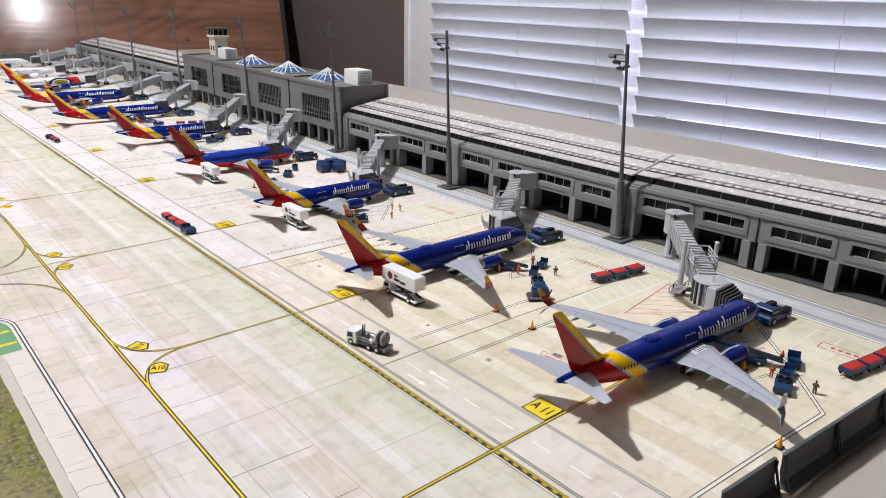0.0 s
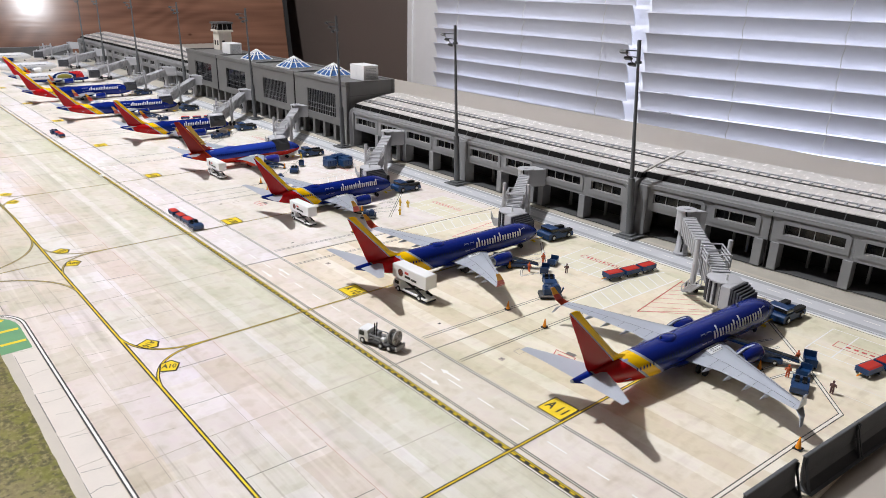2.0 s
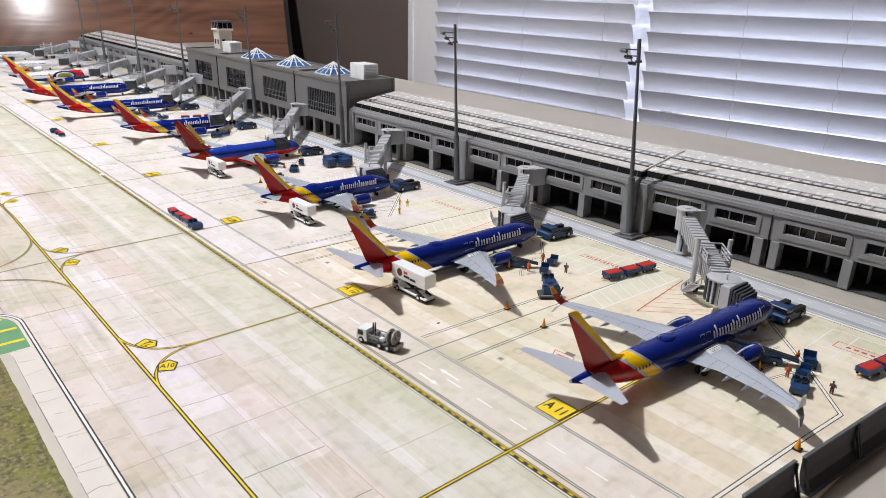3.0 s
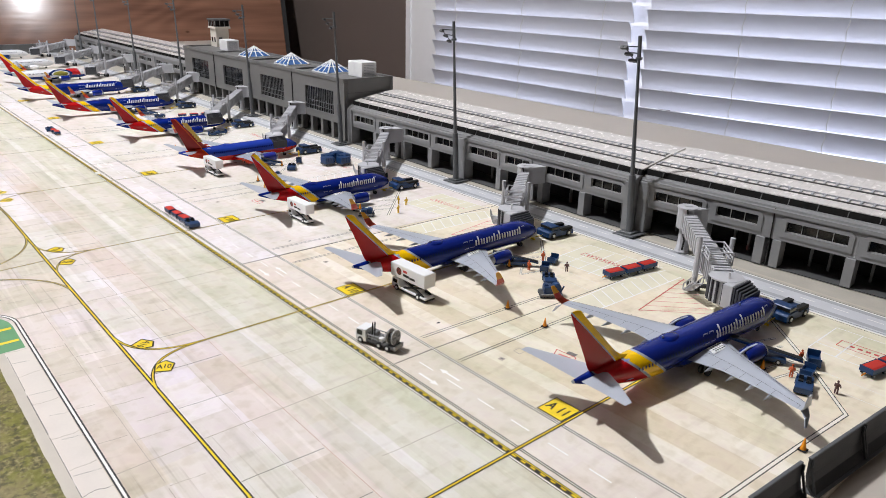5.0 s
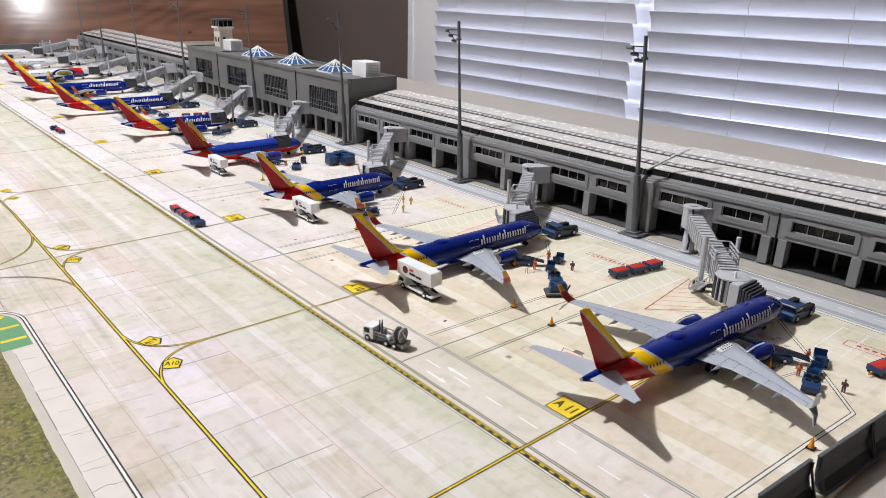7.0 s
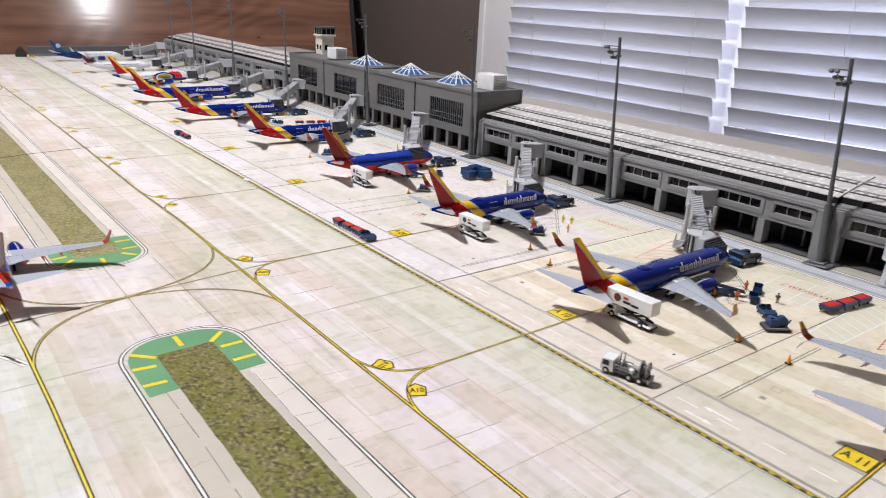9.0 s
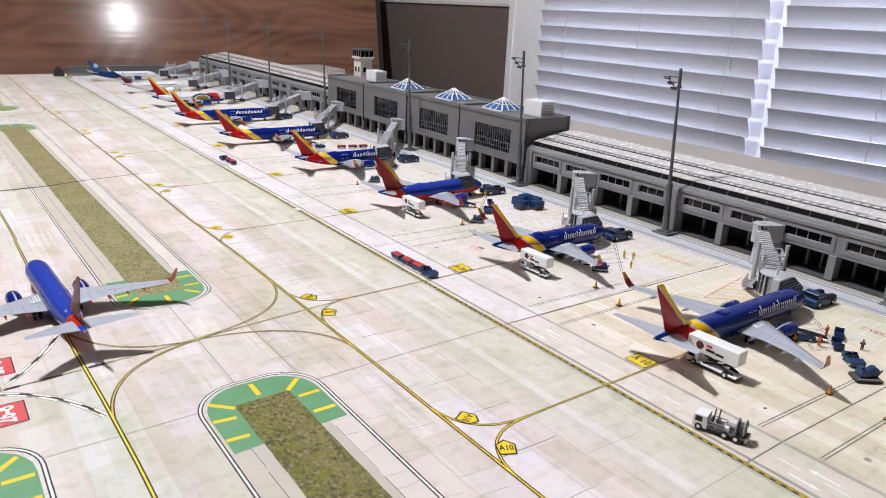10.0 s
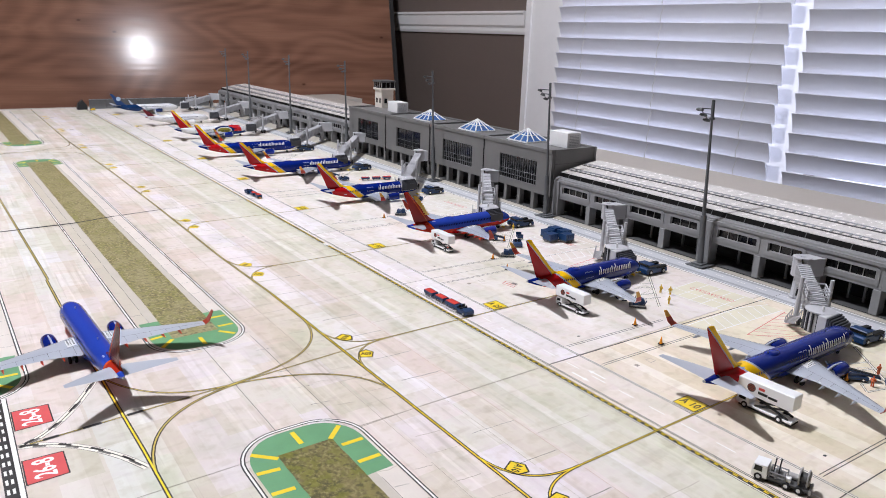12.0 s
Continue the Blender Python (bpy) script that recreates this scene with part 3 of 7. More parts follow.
def markings():
    lo, hi = -0.12, MAT_END - 0.01
    # service road edge with black and yellow dashes
    line([(0.0002, lo), (0.0002, 1.0)], 0.0039, "road_edge_border", INK, 1)
    line([(0.0002, 1.0), (0.0002, hi)], 0.0036, "road_edge_border", DULLGREY, 1)
    line([(0.0012, lo), (0.0012, hi)], 0.0007, "yellow_edge", YELLOWINK, 2)
    y = lo
    while y < 1.0:
        line([(-0.0003, y), (-0.0003, y + 0.0033)], 0.0012, "yellow_dash", YELLOWINK, 3)
        y += 0.0068
    line([(-0.0026, lo), (-0.0026, hi)], 0.0008, "white_edge", WHITEINK, 1)
    line([(-0.0031, lo), (-0.0031, hi)], 0.0005, "dark_line", INK, 2)
    line([(0.0064, lo), (0.0064, hi)], 0.0010, "white_edge", LINEINK, 1)
    line([(0.0057, lo), (0.0057, hi)], 0.0007, "dark_line", INK, 2)
    line([(0.0071, lo), (0.0071, hi)], 0.0007, "dark_line", INK, 2)
    # torn white flake in the road edge
    patch([(-0.0030, 0.7230), (0.0008, 0.7195), (0.0026, 0.7245), (0.0030, 0.7310), (0.0004, 0.7335), (-0.0022, 0.7290)], "torn_flake", WHITEINK, 6)
    # double stand line
    line([(0.0399, lo), (0.0399, hi)], 0.0006, "dark_line", INK, 2)
    line([(0.0407, lo), (0.0407, hi)], 0.0011, "white_edge", LINEINK, 1)
    line([(0.0415, lo), (0.0415, hi)], 0.0006, "dark_line", INK, 2)
    # lane dashes on the service road
    y = -0.105
    while y < 1.9:
        line([(0.0222, y), (0.0222, y + 0.014)], 0.0010, "lane_dash", WHITEINK, 2)
        y += 0.028
    for _, g in GATES[:5]:
        for x, tail, head in ((0.0270, g + 0.071, g + 0.090), (0.0132, g + 0.094, g + 0.075)):
            d = 0.0060 if head > tail else -0.0060
            line([(x, tail), (x, head - d)], 0.0016, "road_arrow", WHITEINK, 2)
            patch([(x - 0.0023, head - d), (x + 0.0023, head - d), (x, head)], "road_arrow_head", WHITEINK, 2)
    # seams between the sheets
    line([(0.004, 0.3335), (0.350, 0.3250)], 0.0012, "sheet_seam", INK, 0)
    line([(-1.0, 0.3330), (-0.006, 0.3332)], 0.0003, "sheet_seam", SEAMINK, 0)
    # wide dark line: the shadow along the overlapping sheet's edge, drawn in ink
    line([(-1.0, 0.9640), (-0.330, 0.9725), (-0.236, 0.9760), (-0.186, 0.9890)], 0.0044, "sheet_seam", INK, 6)
    line([(-0.190, 0.9880), (-0.150, 0.9955), (-0.120, 1.0000)], 0.0026, "sheet_seam", INK, 6)
    line([(-0.122, 0.9995), (-0.048, 1.0060), (0.265, 1.0080)], 0.0012, "sheet_seam", DULLGREY, 0)
    line([(-1.0, 1.6402), (0.265, 1.6402)], 0.0008, "sheet_seam", SEAMINK, 0)
    line([(-0.004, 0.1130), (0.042, 0.1130), (0.300, 0.1050)], 0.0008, "sheet_seam", INK, 0)
    line([(0.004, 0.5560), (0.300, 0.5500)], 0.0007, "sheet_seam", DULLGREY, 0)
    line([(0.004, 0.7760), (0.300, 0.7720)], 0.0008, "sheet_seam", DULLGREY, 0)
    # slot lines between stands
    for _, g in GATES[:6]:
        for dy, x0, x1, slope in ((0.0910, 0.044, 0.170, -0.020), (0.1320, 0.045, 0.165, -0.040)):
            for o in (0.0, 0.0024):
                line([(x0, g + dy - o), (x1, g + dy - o + slope * (x1 - x0))], 0.0006, "slot_line", INK, 1)
    # gate lead-in lines and numbers
    for text, g in GATES:
        wide = 0.0025 if g < 0.1 else 0.0019
        sh = centre(g) + 0.1225
        taxi([(-0.074 + sh, g), (0.0, g), (0.215, g)], wide, dull=g > 0.3)
        c = (0.0517, g + 0.0108)
        for hx, hy, nm, mt, ly in ((0.0090, 0.0094, "number_border", BLACKINK if g < 0.8 else DULLINK, 7), (0.0083, 0.0087, "number_panel", YELLOWINK, 8)):
            patch([(c[0] - hx, c[1] - hy), (c[0] + hx, c[1] - hy), (c[0] + hx, c[1] + hy), (c[0] - hx, c[1] + hy)], nm, mt, ly)
        t = lettering(text, 0.0108, 1.05)
        part("gate_number", t, BLACKINK, mat_thing, at=pose(c[0] - 0.0003, c[1], 0.00004 + LAYER * 9, 0, 0, -90) @ Matrix.Diagonal((0.68, 1, 1, 1)))
        # forks to the taxiway
        if g > 0.1:
            for sign in (-1, 1):
                taxi([(x + sh, y) for x, y in bezier((-0.074, g), (-0.098, g), (-0.119, g + sign * 0.006), (-0.1225, g + sign * 0.042))], 0.0023 if g < 0.3 else 0.0019, dull=g > 0.3)
                turn = 62 if sign < 0 else -62
                hx, hy = -0.1095 + sh, g + sign * 0.0190
                for grow, nm, mt, ly in ((1.0, "sign_border", BLACKINK if g < 0.6 else DULLINK, 7), (0.84, "sign_panel", YELLOWINK, 8)):
                    ca, sa = math.cos(radians(turn)), math.sin(radians(turn))
                    patch([(hx + grow * (u * ca - v * sa), hy + grow * (u * sa + v * ca)) for u, v in ((-0.0066, -0.0054), (0.0036, -0.0064), (0.0086, 0.0), (0.0036, 0.0064), (-0.0066, 0.0054))], nm, mt, ly)
                if g < 1.3:
                    t = lettering(text.replace(" ", ""), 0.0072)
                    part("sign_text", t, BLACKINK, mat_thing, at=pose(hx, hy, 0.00004 + LAYER * 9, 0, 0, turn - 90) @ Matrix.Diagonal((0.74, 1, 1, 1)))
    # taxiway centre lines
    taxi([(-0.1225, lo), (-0.1225, 0.60)], 0.0029)
    taxi([(centre(y), y) for y in (0.60, 0.74, 0.87, 1.0, 1.15, 1.3, 1.42, 1.55, 1.65, 1.75, hi)], 0.0027, True)
    taxi([(-0.292, lo), (-0.293, 0.30), (-0.2945, 0.38), (-0.2970, 0.46), (-0.2995, 0.58)], 0.0029)
    taxi([(-0.2995, 0.58), (-0.2995, 0.751)], 0.0027, True)
    taxi([(-0.2980, 0.7512), (-0.3000, 0.90), (-0.3035, 1.17), (-0.3060, hi)], 0.0027, True)
    for x in (-0.1755, -0.2170):
        line([(x, 0.357), (x - 0.001, 0.512)], 0.0005, "sheet_seam", DULLGREY, 0)
    crossing(0.0, 0.0, True, 1.0)
    crossing(1.172, -0.022, True, 1.0)
    # runway entry curves with dark and white blocks
    for pts in (bezier((-0.358, 0.424), (-0.334, 0.418), (-0.312, 0.394), (-0.297, 0.360), 20), bezier((-0.358, 0.424), (-0.338, 0.430), (-0.318, 0.460), (-0.300, 0.500), 20)):
        line(pts, 0.0052, "entry_border", DULLGREY, 1)
        line(pts, 0.0044, "entry_white", LINEINK, 2)
        line(pts, 0.0007, "entry_core", INK, 3)
        for i in range(1, len(pts) - 3, 5):
            for o, k, m in ((0.0013, 0, INK), (-0.0013, 1, DULLGREY)):
                seg = pts[i + k:i + k + 3]
                line([(x, y + o) for x, y in seg], 0.0017, "entry_block", m, 3)
    for a, b in ((0.06, 0.13), (0.24, 0.33), (0.46, 0.54)):
        p = [(-0.352 + 0.127 * u, 0.4245 + 0.0095 * u) for u in (a, b)]
        line(p, 0.0030, "entry_block", INK, 6)
    # runway side stripe
    line([(-0.3608, 0.3610), (-0.3608, 0.497)], 0.0040, "runway_edge", INK, 1)
    line([(-0.3608, 0.3610), (-0.3608, 0.497)], 0.0026, "runway_edge_white", WHITEINK, 2)
    patch([(-0.3692, 0.3610), (-0.3626, 0.3610), (-0.3626, 0.49), (-0.3692, 0.49)], "hold_band", INK, 1)
    y = 0.3630
    while y < 0.485:
        for x in (-0.3673, -0.3645):
            line([(x, y), (x, y + 0.0054)], 0.0015, "hold_dash", WHITEINK, 2)
        y += 0.0105
    # runway number plates
    for y in (0.460, 0.392):
        patch([(-0.3585, y - 0.0145), (-0.3355, y - 0.0135), (-0.3355, y + 0.0135), (-0.3585, y + 0.0145)], "runway_plate_border", INK, 3)
        patch([(-0.3577, y - 0.0137), (-0.3363, y - 0.0127), (-0.3363, y + 0.0127), (-0.3577, y + 0.0137)], "runway_plate", PLATEINK, 4)
        t = lettering("26-8", 0.0165)
        part("runway_number", t, WHITEINK, mat_thing, at=pose(-0.347, y, 0.00004 + LAYER * 6, 0, 0, 90) @ Matrix.Diagonal((0.72, 1, 1, 1)))


def island(x0, x1, y0, y1, g0, g1, near_round, far_round, grass, gap=0.0270):
    """A grass strip between taxiways with a green painted, rounded end and yellow chevrons."""
    r = (x1 - x0) * 0.38
    pts = []
    if near_round:
        pts += arc((x0 + r, y0 + r), r, 180, 270, 8) + arc((x1 - r, y0 + r), r, 270, 360, 8)
    else:
        pts += [(x0, y0), (x1, y0)]
    if far_round:
        pts += arc((x1 - r, y1 - r), r, 0, 90, 8) + arc((x0 + r, y1 - r), r, 90, 180, 8)
    else:
        pts += [(x1, y1), (x0, y1)]
    s, z = ink("island_border", INK, 1)
    s.ribbon([skewed(q) for q in pts], 0.0031, z, close=True)
    s, z = ink("island_white", WHITEINK, 2)
    s.ribbon([skewed(q) for q in pts], 0.0013, z, close=True)
    a, b = (y0 + 0.03 if near_round else y0 + 0.001), (y1 - 0.03 if far_round else y1 - 0.001)
    for u0, u1, m in ((x0 + 0.002, g0 - 0.0080, PALEINK), (g0 - 0.0080, g0, VERGEINK), (g1, g1 + 0.0060, VERGEINK), (g1 + 0.0062, x1 - 0.002, BEIGEINK)):
        patch([(u0, a), (u1, a), (u1, b), (u0, b)], "verge", m, 0)
    r2 = random.Random(int(1000 * y1))
    for u in (g0 - 0.0080, g1 + 0.0061):
        y = a
        while y < min(b, 1.3):
            e = min(b, y + r2.uniform(0.01, 0.06))
            line([(u + r2.uniform(-0.0004, 0.0004), y), (u + r2.uniform(-0.0004, 0.0004), e)], r2.uniform(0.0003, 0.0007), "verge_crack", DULLGREY, 2)
            y = e + r2.uniform(0.0, 0.01)
    y = y0 + 0.05
    while y < min(y1, 1.2) - 0.05:
        for u0, u1 in ((x0 + 0.002, g0 - 0.008), (g1 + 0.006, x1 - 0.002)):
            pts = [(u0 + (u1 - u0) * k / 4, y + r2.uniform(-0.0012, 0.0012)) for k in range(5)]
            line(pts, 0.0004, "verge_crack", r2.choice((SEAMINK, DULLGREY)), 2)
        y += r2.uniform(0.022, 0.05)
    b = 0.0035
    for flag, ye, d in ((near_round, y0, 1), (far_round, y1, -1)):
        if not flag:
            continue
        e = ye + d * b
        body = [(x0 + b, e + d * 0.0725), (x0 + b, e + d * r)]
        body += [(x0 + b + (r - b) * (1 - math.cos(a)), e + d * r * (1 - math.sin(a))) for a in [math.pi / 2 * i / 6 for i in range(1, 7)]]
        body += [(x1 - b - (r - b) * (1 - math.cos(a)), e + d * r * (1 - math.sin(a))) for a in [math.pi / 2 * i / 6 for i in range(6, 0, -1)]]
        body += [(x1 - b, e + d * r), (x1 - b, e + d * 0.0705)]
        patch(body, "green_end", GREENINK, 3)
        for u0, v0, u1, v1 in ((x0 + 0.0080, 0.0175, g0 - 0.0005, 0.0300), (x0 + 0.0040, 0.0385, g0 - 0.0035, 0.0405), (x0 + 0.0040, 0.0615, g0 - 0.0035, 0.0625), (x0 + 0.040, 0.0065, x0 + 0.040, 0.0225),
                               (g1 - 0.0010, 0.0270, x1 - 0.0110, 0.0155), (g1 + 0.0020, 0.0375, x1 - 0.0050, 0.0375), (g1 + 0.0020, 0.0595, x1 - 0.0045, 0.0595)):
            line([(u0, ye + d * v0), (u1, ye + d * v1)], 0.0034, "chevron", YELLOWINK, 5)
    gy0 = y0 + (gap if near_round else 0)
    gy1 = y1 - (gap if far_round else 0)
    # the printed turf has an uneven edge
    left = [(g0 + r2.uniform(-0.00025, 0.00025), gy0 + (gy1 - gy0) * k / 60) for k in range(61)]
    right = [(g1 + r2.uniform(-0.00025, 0.00025), gy0 + (gy1 - gy0) * k / 60) for k in range(61)]
    mid = (g0 + g1) / 2
    s, z = ink("grass_strip", grass, 4)
    for k in range(60):
        s.area([skewed(q) for q in (left[k], (mid, left[k][1]), (mid, left[k + 1][1]), left[k + 1])], z)
        s.area([skewed(q) for q in ((mid, left[k][1]), right[k], right[k + 1], (mid, left[k + 1][1]))], z)


def islands():
    island(-0.249, -0.168, -0.118, 0.3565, -0.2275, -0.190, False, True, GRASS)
    island(-0.254, -0.175, 0.508, 1.508, -0.234, -0.195, True, True, GRASS_GLOSS, 0.031)
    island(-0.424, -0.343, 0.497, 1.505, -0.402, -0.364, True, True, GRASS_GLOSS)
    island(-0.416, -0.3355, -0.118, 0.3575, -0.395, -0.358, False, True, GRASS)
    island(-0.250, -0.171, 1.690, MAT_END - 0.02, -0.232, -0.194, True, False, GRASS_GLOSS)


slab_joints()
markings()
islands()
# grey service road along the terminal
END = MAT_END - 0.01
patch([(0.3115, -0.12), (0.3470, -0.12), (0.3470, END), (0.3115, END)], "service_road", ROADINK, 0)
patch([(0.3470, -0.12), (0.440, -0.12), (0.440, END), (0.3470, END)], "kerb_strip", KERBINK, 0)
for x in (0.3200, 0.3425):
    patch([(x - 0.0028, -0.12), (x + 0.0028, -0.12), (x + 0.0028, END), (x - 0.0028, END)], "road_band", ROADBAND, 1)
for x, m, w in ((0.3095, INK, 0.0005), (0.3118, WHITEINK, 0.0018), (0.3142, INK, 0.0005), (0.3462, WHITEINK, 0.0016), (0.3478, INK, 0.0006), (0.3530, PALEINK, 0.0030)):
    line([(x, -0.12), (x, END)], w, "road_side_line", m, 2)
y = -0.094
while y < 2.38:
    line([(0.3325, y), (0.3325, y + 0.012)], 0.0011, "road_dash", WHITEINK, 2)
    y += 0.0255
# keep-clear box of the stand before the first gate
box = [(0.2690, -0.0590), (0.2795, -0.0590), (0.2820, -0.1170), (0.2715, -0.1170)]
line(box + box[:1], 0.0007, "red_line", REDINK, 1)
for k in range(9):
    line([(0.2746 + 0.00022 * k, -0.0660 - 0.0052 * k), (0.2748 + 0.00022 * k, -0.0692 - 0.0052 * k)], 0.0026, "red_text_bar", REDINK, 1)
for p, q in (((0.298, -0.048), (0.250, -0.048)), ((0.298, -0.048), (0.299, -0.117)), ((0.250, -0.048), (0.250, -0.117)), ((0.298, -0.066), (0.250, -0.066)), ((0.298, -0.090), (0.250, -0.090)), ((0.262, -0.048), (0.262, -0.117))):
    line([p, q], 0.0009, "pale_line", WHITEINK, 1)
# keep-clear boxes, hatching and pale grids beside each stand
for _, g in GATES[:7]:
    bold = REDINK if g < 0.1 else PINKINK
    box = [(0.2655, g + 0.168), (0.2715, g + 0.167), (0.2740, g + 0.119), (0.2680, g + 0.120)]
    line(box + box[:1], 0.0007, "red_line", bold, 1)
    for k in range(9):
        line([(0.2688 + 0.0002 * k, g + 0.163 - 0.0046 * k), (0.2690 + 0.0002 * k, g + 0.1600 - 0.0046 * k)], 0.0021, "red_text_bar", bold, 1)
    line([(0.205, g + 0.0620), (0.290, g + 0.0745)], 0.0009, "hatch_red", bold, 2)
    line([(0.205, g + 0.0620), (0.251, g + 0.0270)], 0.0007, "hatch_red", PINKINK, 1)
    for k in range(8):
        x, y, n = 0.206 + 0.0110 * k, g + 0.0622 + 0.00195 * k, 0.054 - 0.0062 * k
        line([(x, y), (x + 0.70 * n, y - 0.72 * n)], 0.0007, "hatch_red", PINKINK, 1)
    # grid round the box
    for x, y0 in ((0.2340, 0.179), (0.2520, 0.179), (0.2925, 0.179)):
        line([(x, g + y0), (x + 0.005, g + 0.100)], 0.0011, "pale_line", WHITEINK, 1)
    for y in (0.179, 0.164, 0.149, 0.136, 0.121):
        line([(0.2330, g + y - 0.003), (0.2930, g + y)], 0.0011, "pale_line", WHITEINK, 1)
    # pale diagonal hatching
    line([(0.175, g + 0.1050), (0.259, g + 0.1060), (0.294, g + 0.0955)], 0.0012, "pale_line", WHITEINK, 1)
    line([(0.184, g + 0.0820), (0.292, g + 0.0785)], 0.0012, "pale_line", WHITEINK, 1)
    for k in range(8):
        x = 0.190 + 0.0120 * k
        line([(x, g + 0.0825 - 0.0004 * k), (x + 0.011, g + 0.1040 - 0.0009 * k)], 0.0010, "pale_line", WHITEINK, 1)
    if g < 0.3:
        patch([(0.178, g + 0.1045), (0.259, g + 0.1052), (0.292, g + 0.0950), (0.290, g + 0.0792), (0.186, g + 0.0826)], "stand_tint", TINTINK, 0.5)
        patch([(0.234, g + 0.1775), (0.292, g + 0.1785), (0.2965, g + 0.1120), (0.239, g + 0.1110)], "stand_tint", TINTINK, 0.5)
    for x in (0.205, 0.222):
        line([(x, g - 0.110), (x, g - 0.035)], 0.0007, "pale_line", LINEINK, 1)
    # outlined service box and drain, spots and the double line to the nose
    box = [(0.099, g + 0.056), (0.101, g + 0.041), (0.108, g + 0.044), (0.107, g + 0.060)]
    if g < 0.5:
        line(box + box[:1], 0.0006, "service_box", REDINK, 1)
        line([(0.103, g + 0.055), (0.1045, g + 0.046)], 0.0018, "red_text_bar", PINKINK, 1)
        patch([(0.1085, g + 0.0455), (0.1125, g + 0.0460), (0.1115, g + 0.0530), (0.1075, g + 0.0525)], "drain_cover", DULLGREY, 1)
        patch([(0.0660, g + 0.0720), (0.0700, g + 0.0725), (0.0695, g + 0.0765), (0.0655, g + 0.0760)], "drain_cover", SEAMINK, 1)
        patch([(0.0675, g + 0.0732), (0.0690, g + 0.0734), (0.0687, g + 0.0752), (0.0672, g + 0.0750)], "drain_hole", DULLGREY, 2)
        box = [(0.0820, g + 0.0770), (0.0880, g + 0.0772), (0.0878, g + 0.0715), (0.0818, g + 0.0713)]
        line(box + box[:1], 0.0005, "service_box", SEAMINK, 1)
    patch([(0.0690 + 0.0016 * math.cos(u), g + 0.1410 + 0.0011 * math.sin(u)) for u in [math.pi * k / 4 for k in range(8)]], "spot_mark", INK, 1)
    if g > 0.1:
        for o in (0.0, 0.0030):
            line([(0.266 - o, g - 0.004), (0.1935 - o, g - 0.0770)], 0.0006, "hose_line", INK, 1)
        line([(0.2645, g - 0.004), (0.1920, g - 0.0770)], 0.0022, "hose_line_white", LINEINK, 0)
        loop = bezier((0.219, g - 0.027), (0.240, g - 0.029), (0.232, g - 0.045), (0.198, g - 0.043), 14)
        line(loop, 0.0015, "hose_line", SEAMINK, 1)
        line(loop, 0.0008, "hose_line_white", LINEINK, 2)
    # lined boxes before the wing
    for p, q in (((0.185, -0.052), (0.215, -0.060)), ((0.195, -0.043), (0.222, -0.050)), ((0.185, -0.052), (0.195, -0.043)), ((0.212, -0.028), (0.236, -0.036)), ((0.221, -0.018), (0.244, -0.027))):
        a, b = (p[0], p[1] + g), (q[0], q[1] + g)
        line([a, b], 0.0020, "stand_border", INK, 1)
        line([a, b], 0.0011, "stand_line", LINEINK, 2)
# stand outline of the first gate
corner = [(0.0405, -0.0900), (0.125, -0.0952), (0.181, -0.0995), (0.224, -0.060), (0.272, -0.011)]
line(corner, 0.0030, "stand_border", INK, 1)
line(corner, 0.0018, "stand_line", LINEINK, 2)
for (name, _, _), (s, m) in PRINT.items():
    ob = part(name, s, m, mat_thing)
    if name in MANY:
        ob["kind"] = "stuff"

# ---- aircraft ----
S = 1 / 195.0  # model scale


def section(x, zc, ry, rz, n=28):
    return [(x, ry * math.cos(2 * math.pi * i / n), zc + rz * math.sin(2 * math.pi * i / n)) for i in range(n)]


def fuselage_radius(d, length):
    """Half width, half height and centre height (m) at d metres behind the nose."""
    if d < 6:
        t = max(d, 0.02) / 6
        k = math.sqrt(1 - (1 - t) ** 2)
        k = k * 0.55 + 0.45 * min(1, t * 1.25) ** 0.6
        return 1.88 * min(k, 1), 2.0 * min(k, 1), 2.95 - 0.55 * (1 - t) ** 1.6
    tail = length - 13.5
    if d > tail:
        t = (d - tail) / (length - tail)
        k = 1 - t ** 1.7 * 0.90
        return 1.88 * k, 2.0 * k, 2.95 + 1.45 * t ** 1.6
    return 1.88, 2.0, 2.95


def airfoil(le, chord, thick, n=5):
    """Outline in x (forward positive) and z of a wing section."""
    up, dn = [], []
    for i in range(n + 1):
        t = i / n
        h = thick * chord * (2.6 * math.sqrt(t) * (1 - t) + 0.05 * (1 - t))
        up.append((le - chord * t, h * 0.62))
        dn.append((le - chord * t, -h * 0.38))
    return up + dn[1:-1][::-1]


def lift(stations, s):
    """A wing from stations of (span, leading edge x, chord, height, thickness ratio)."""
    rings = []
    for y, le, chord, z, th in stations:
        rings.append([(x * S, y * S, (z + h) * S) for x, h in airfoil(le, chord, th)])
    return s.grid(rings)


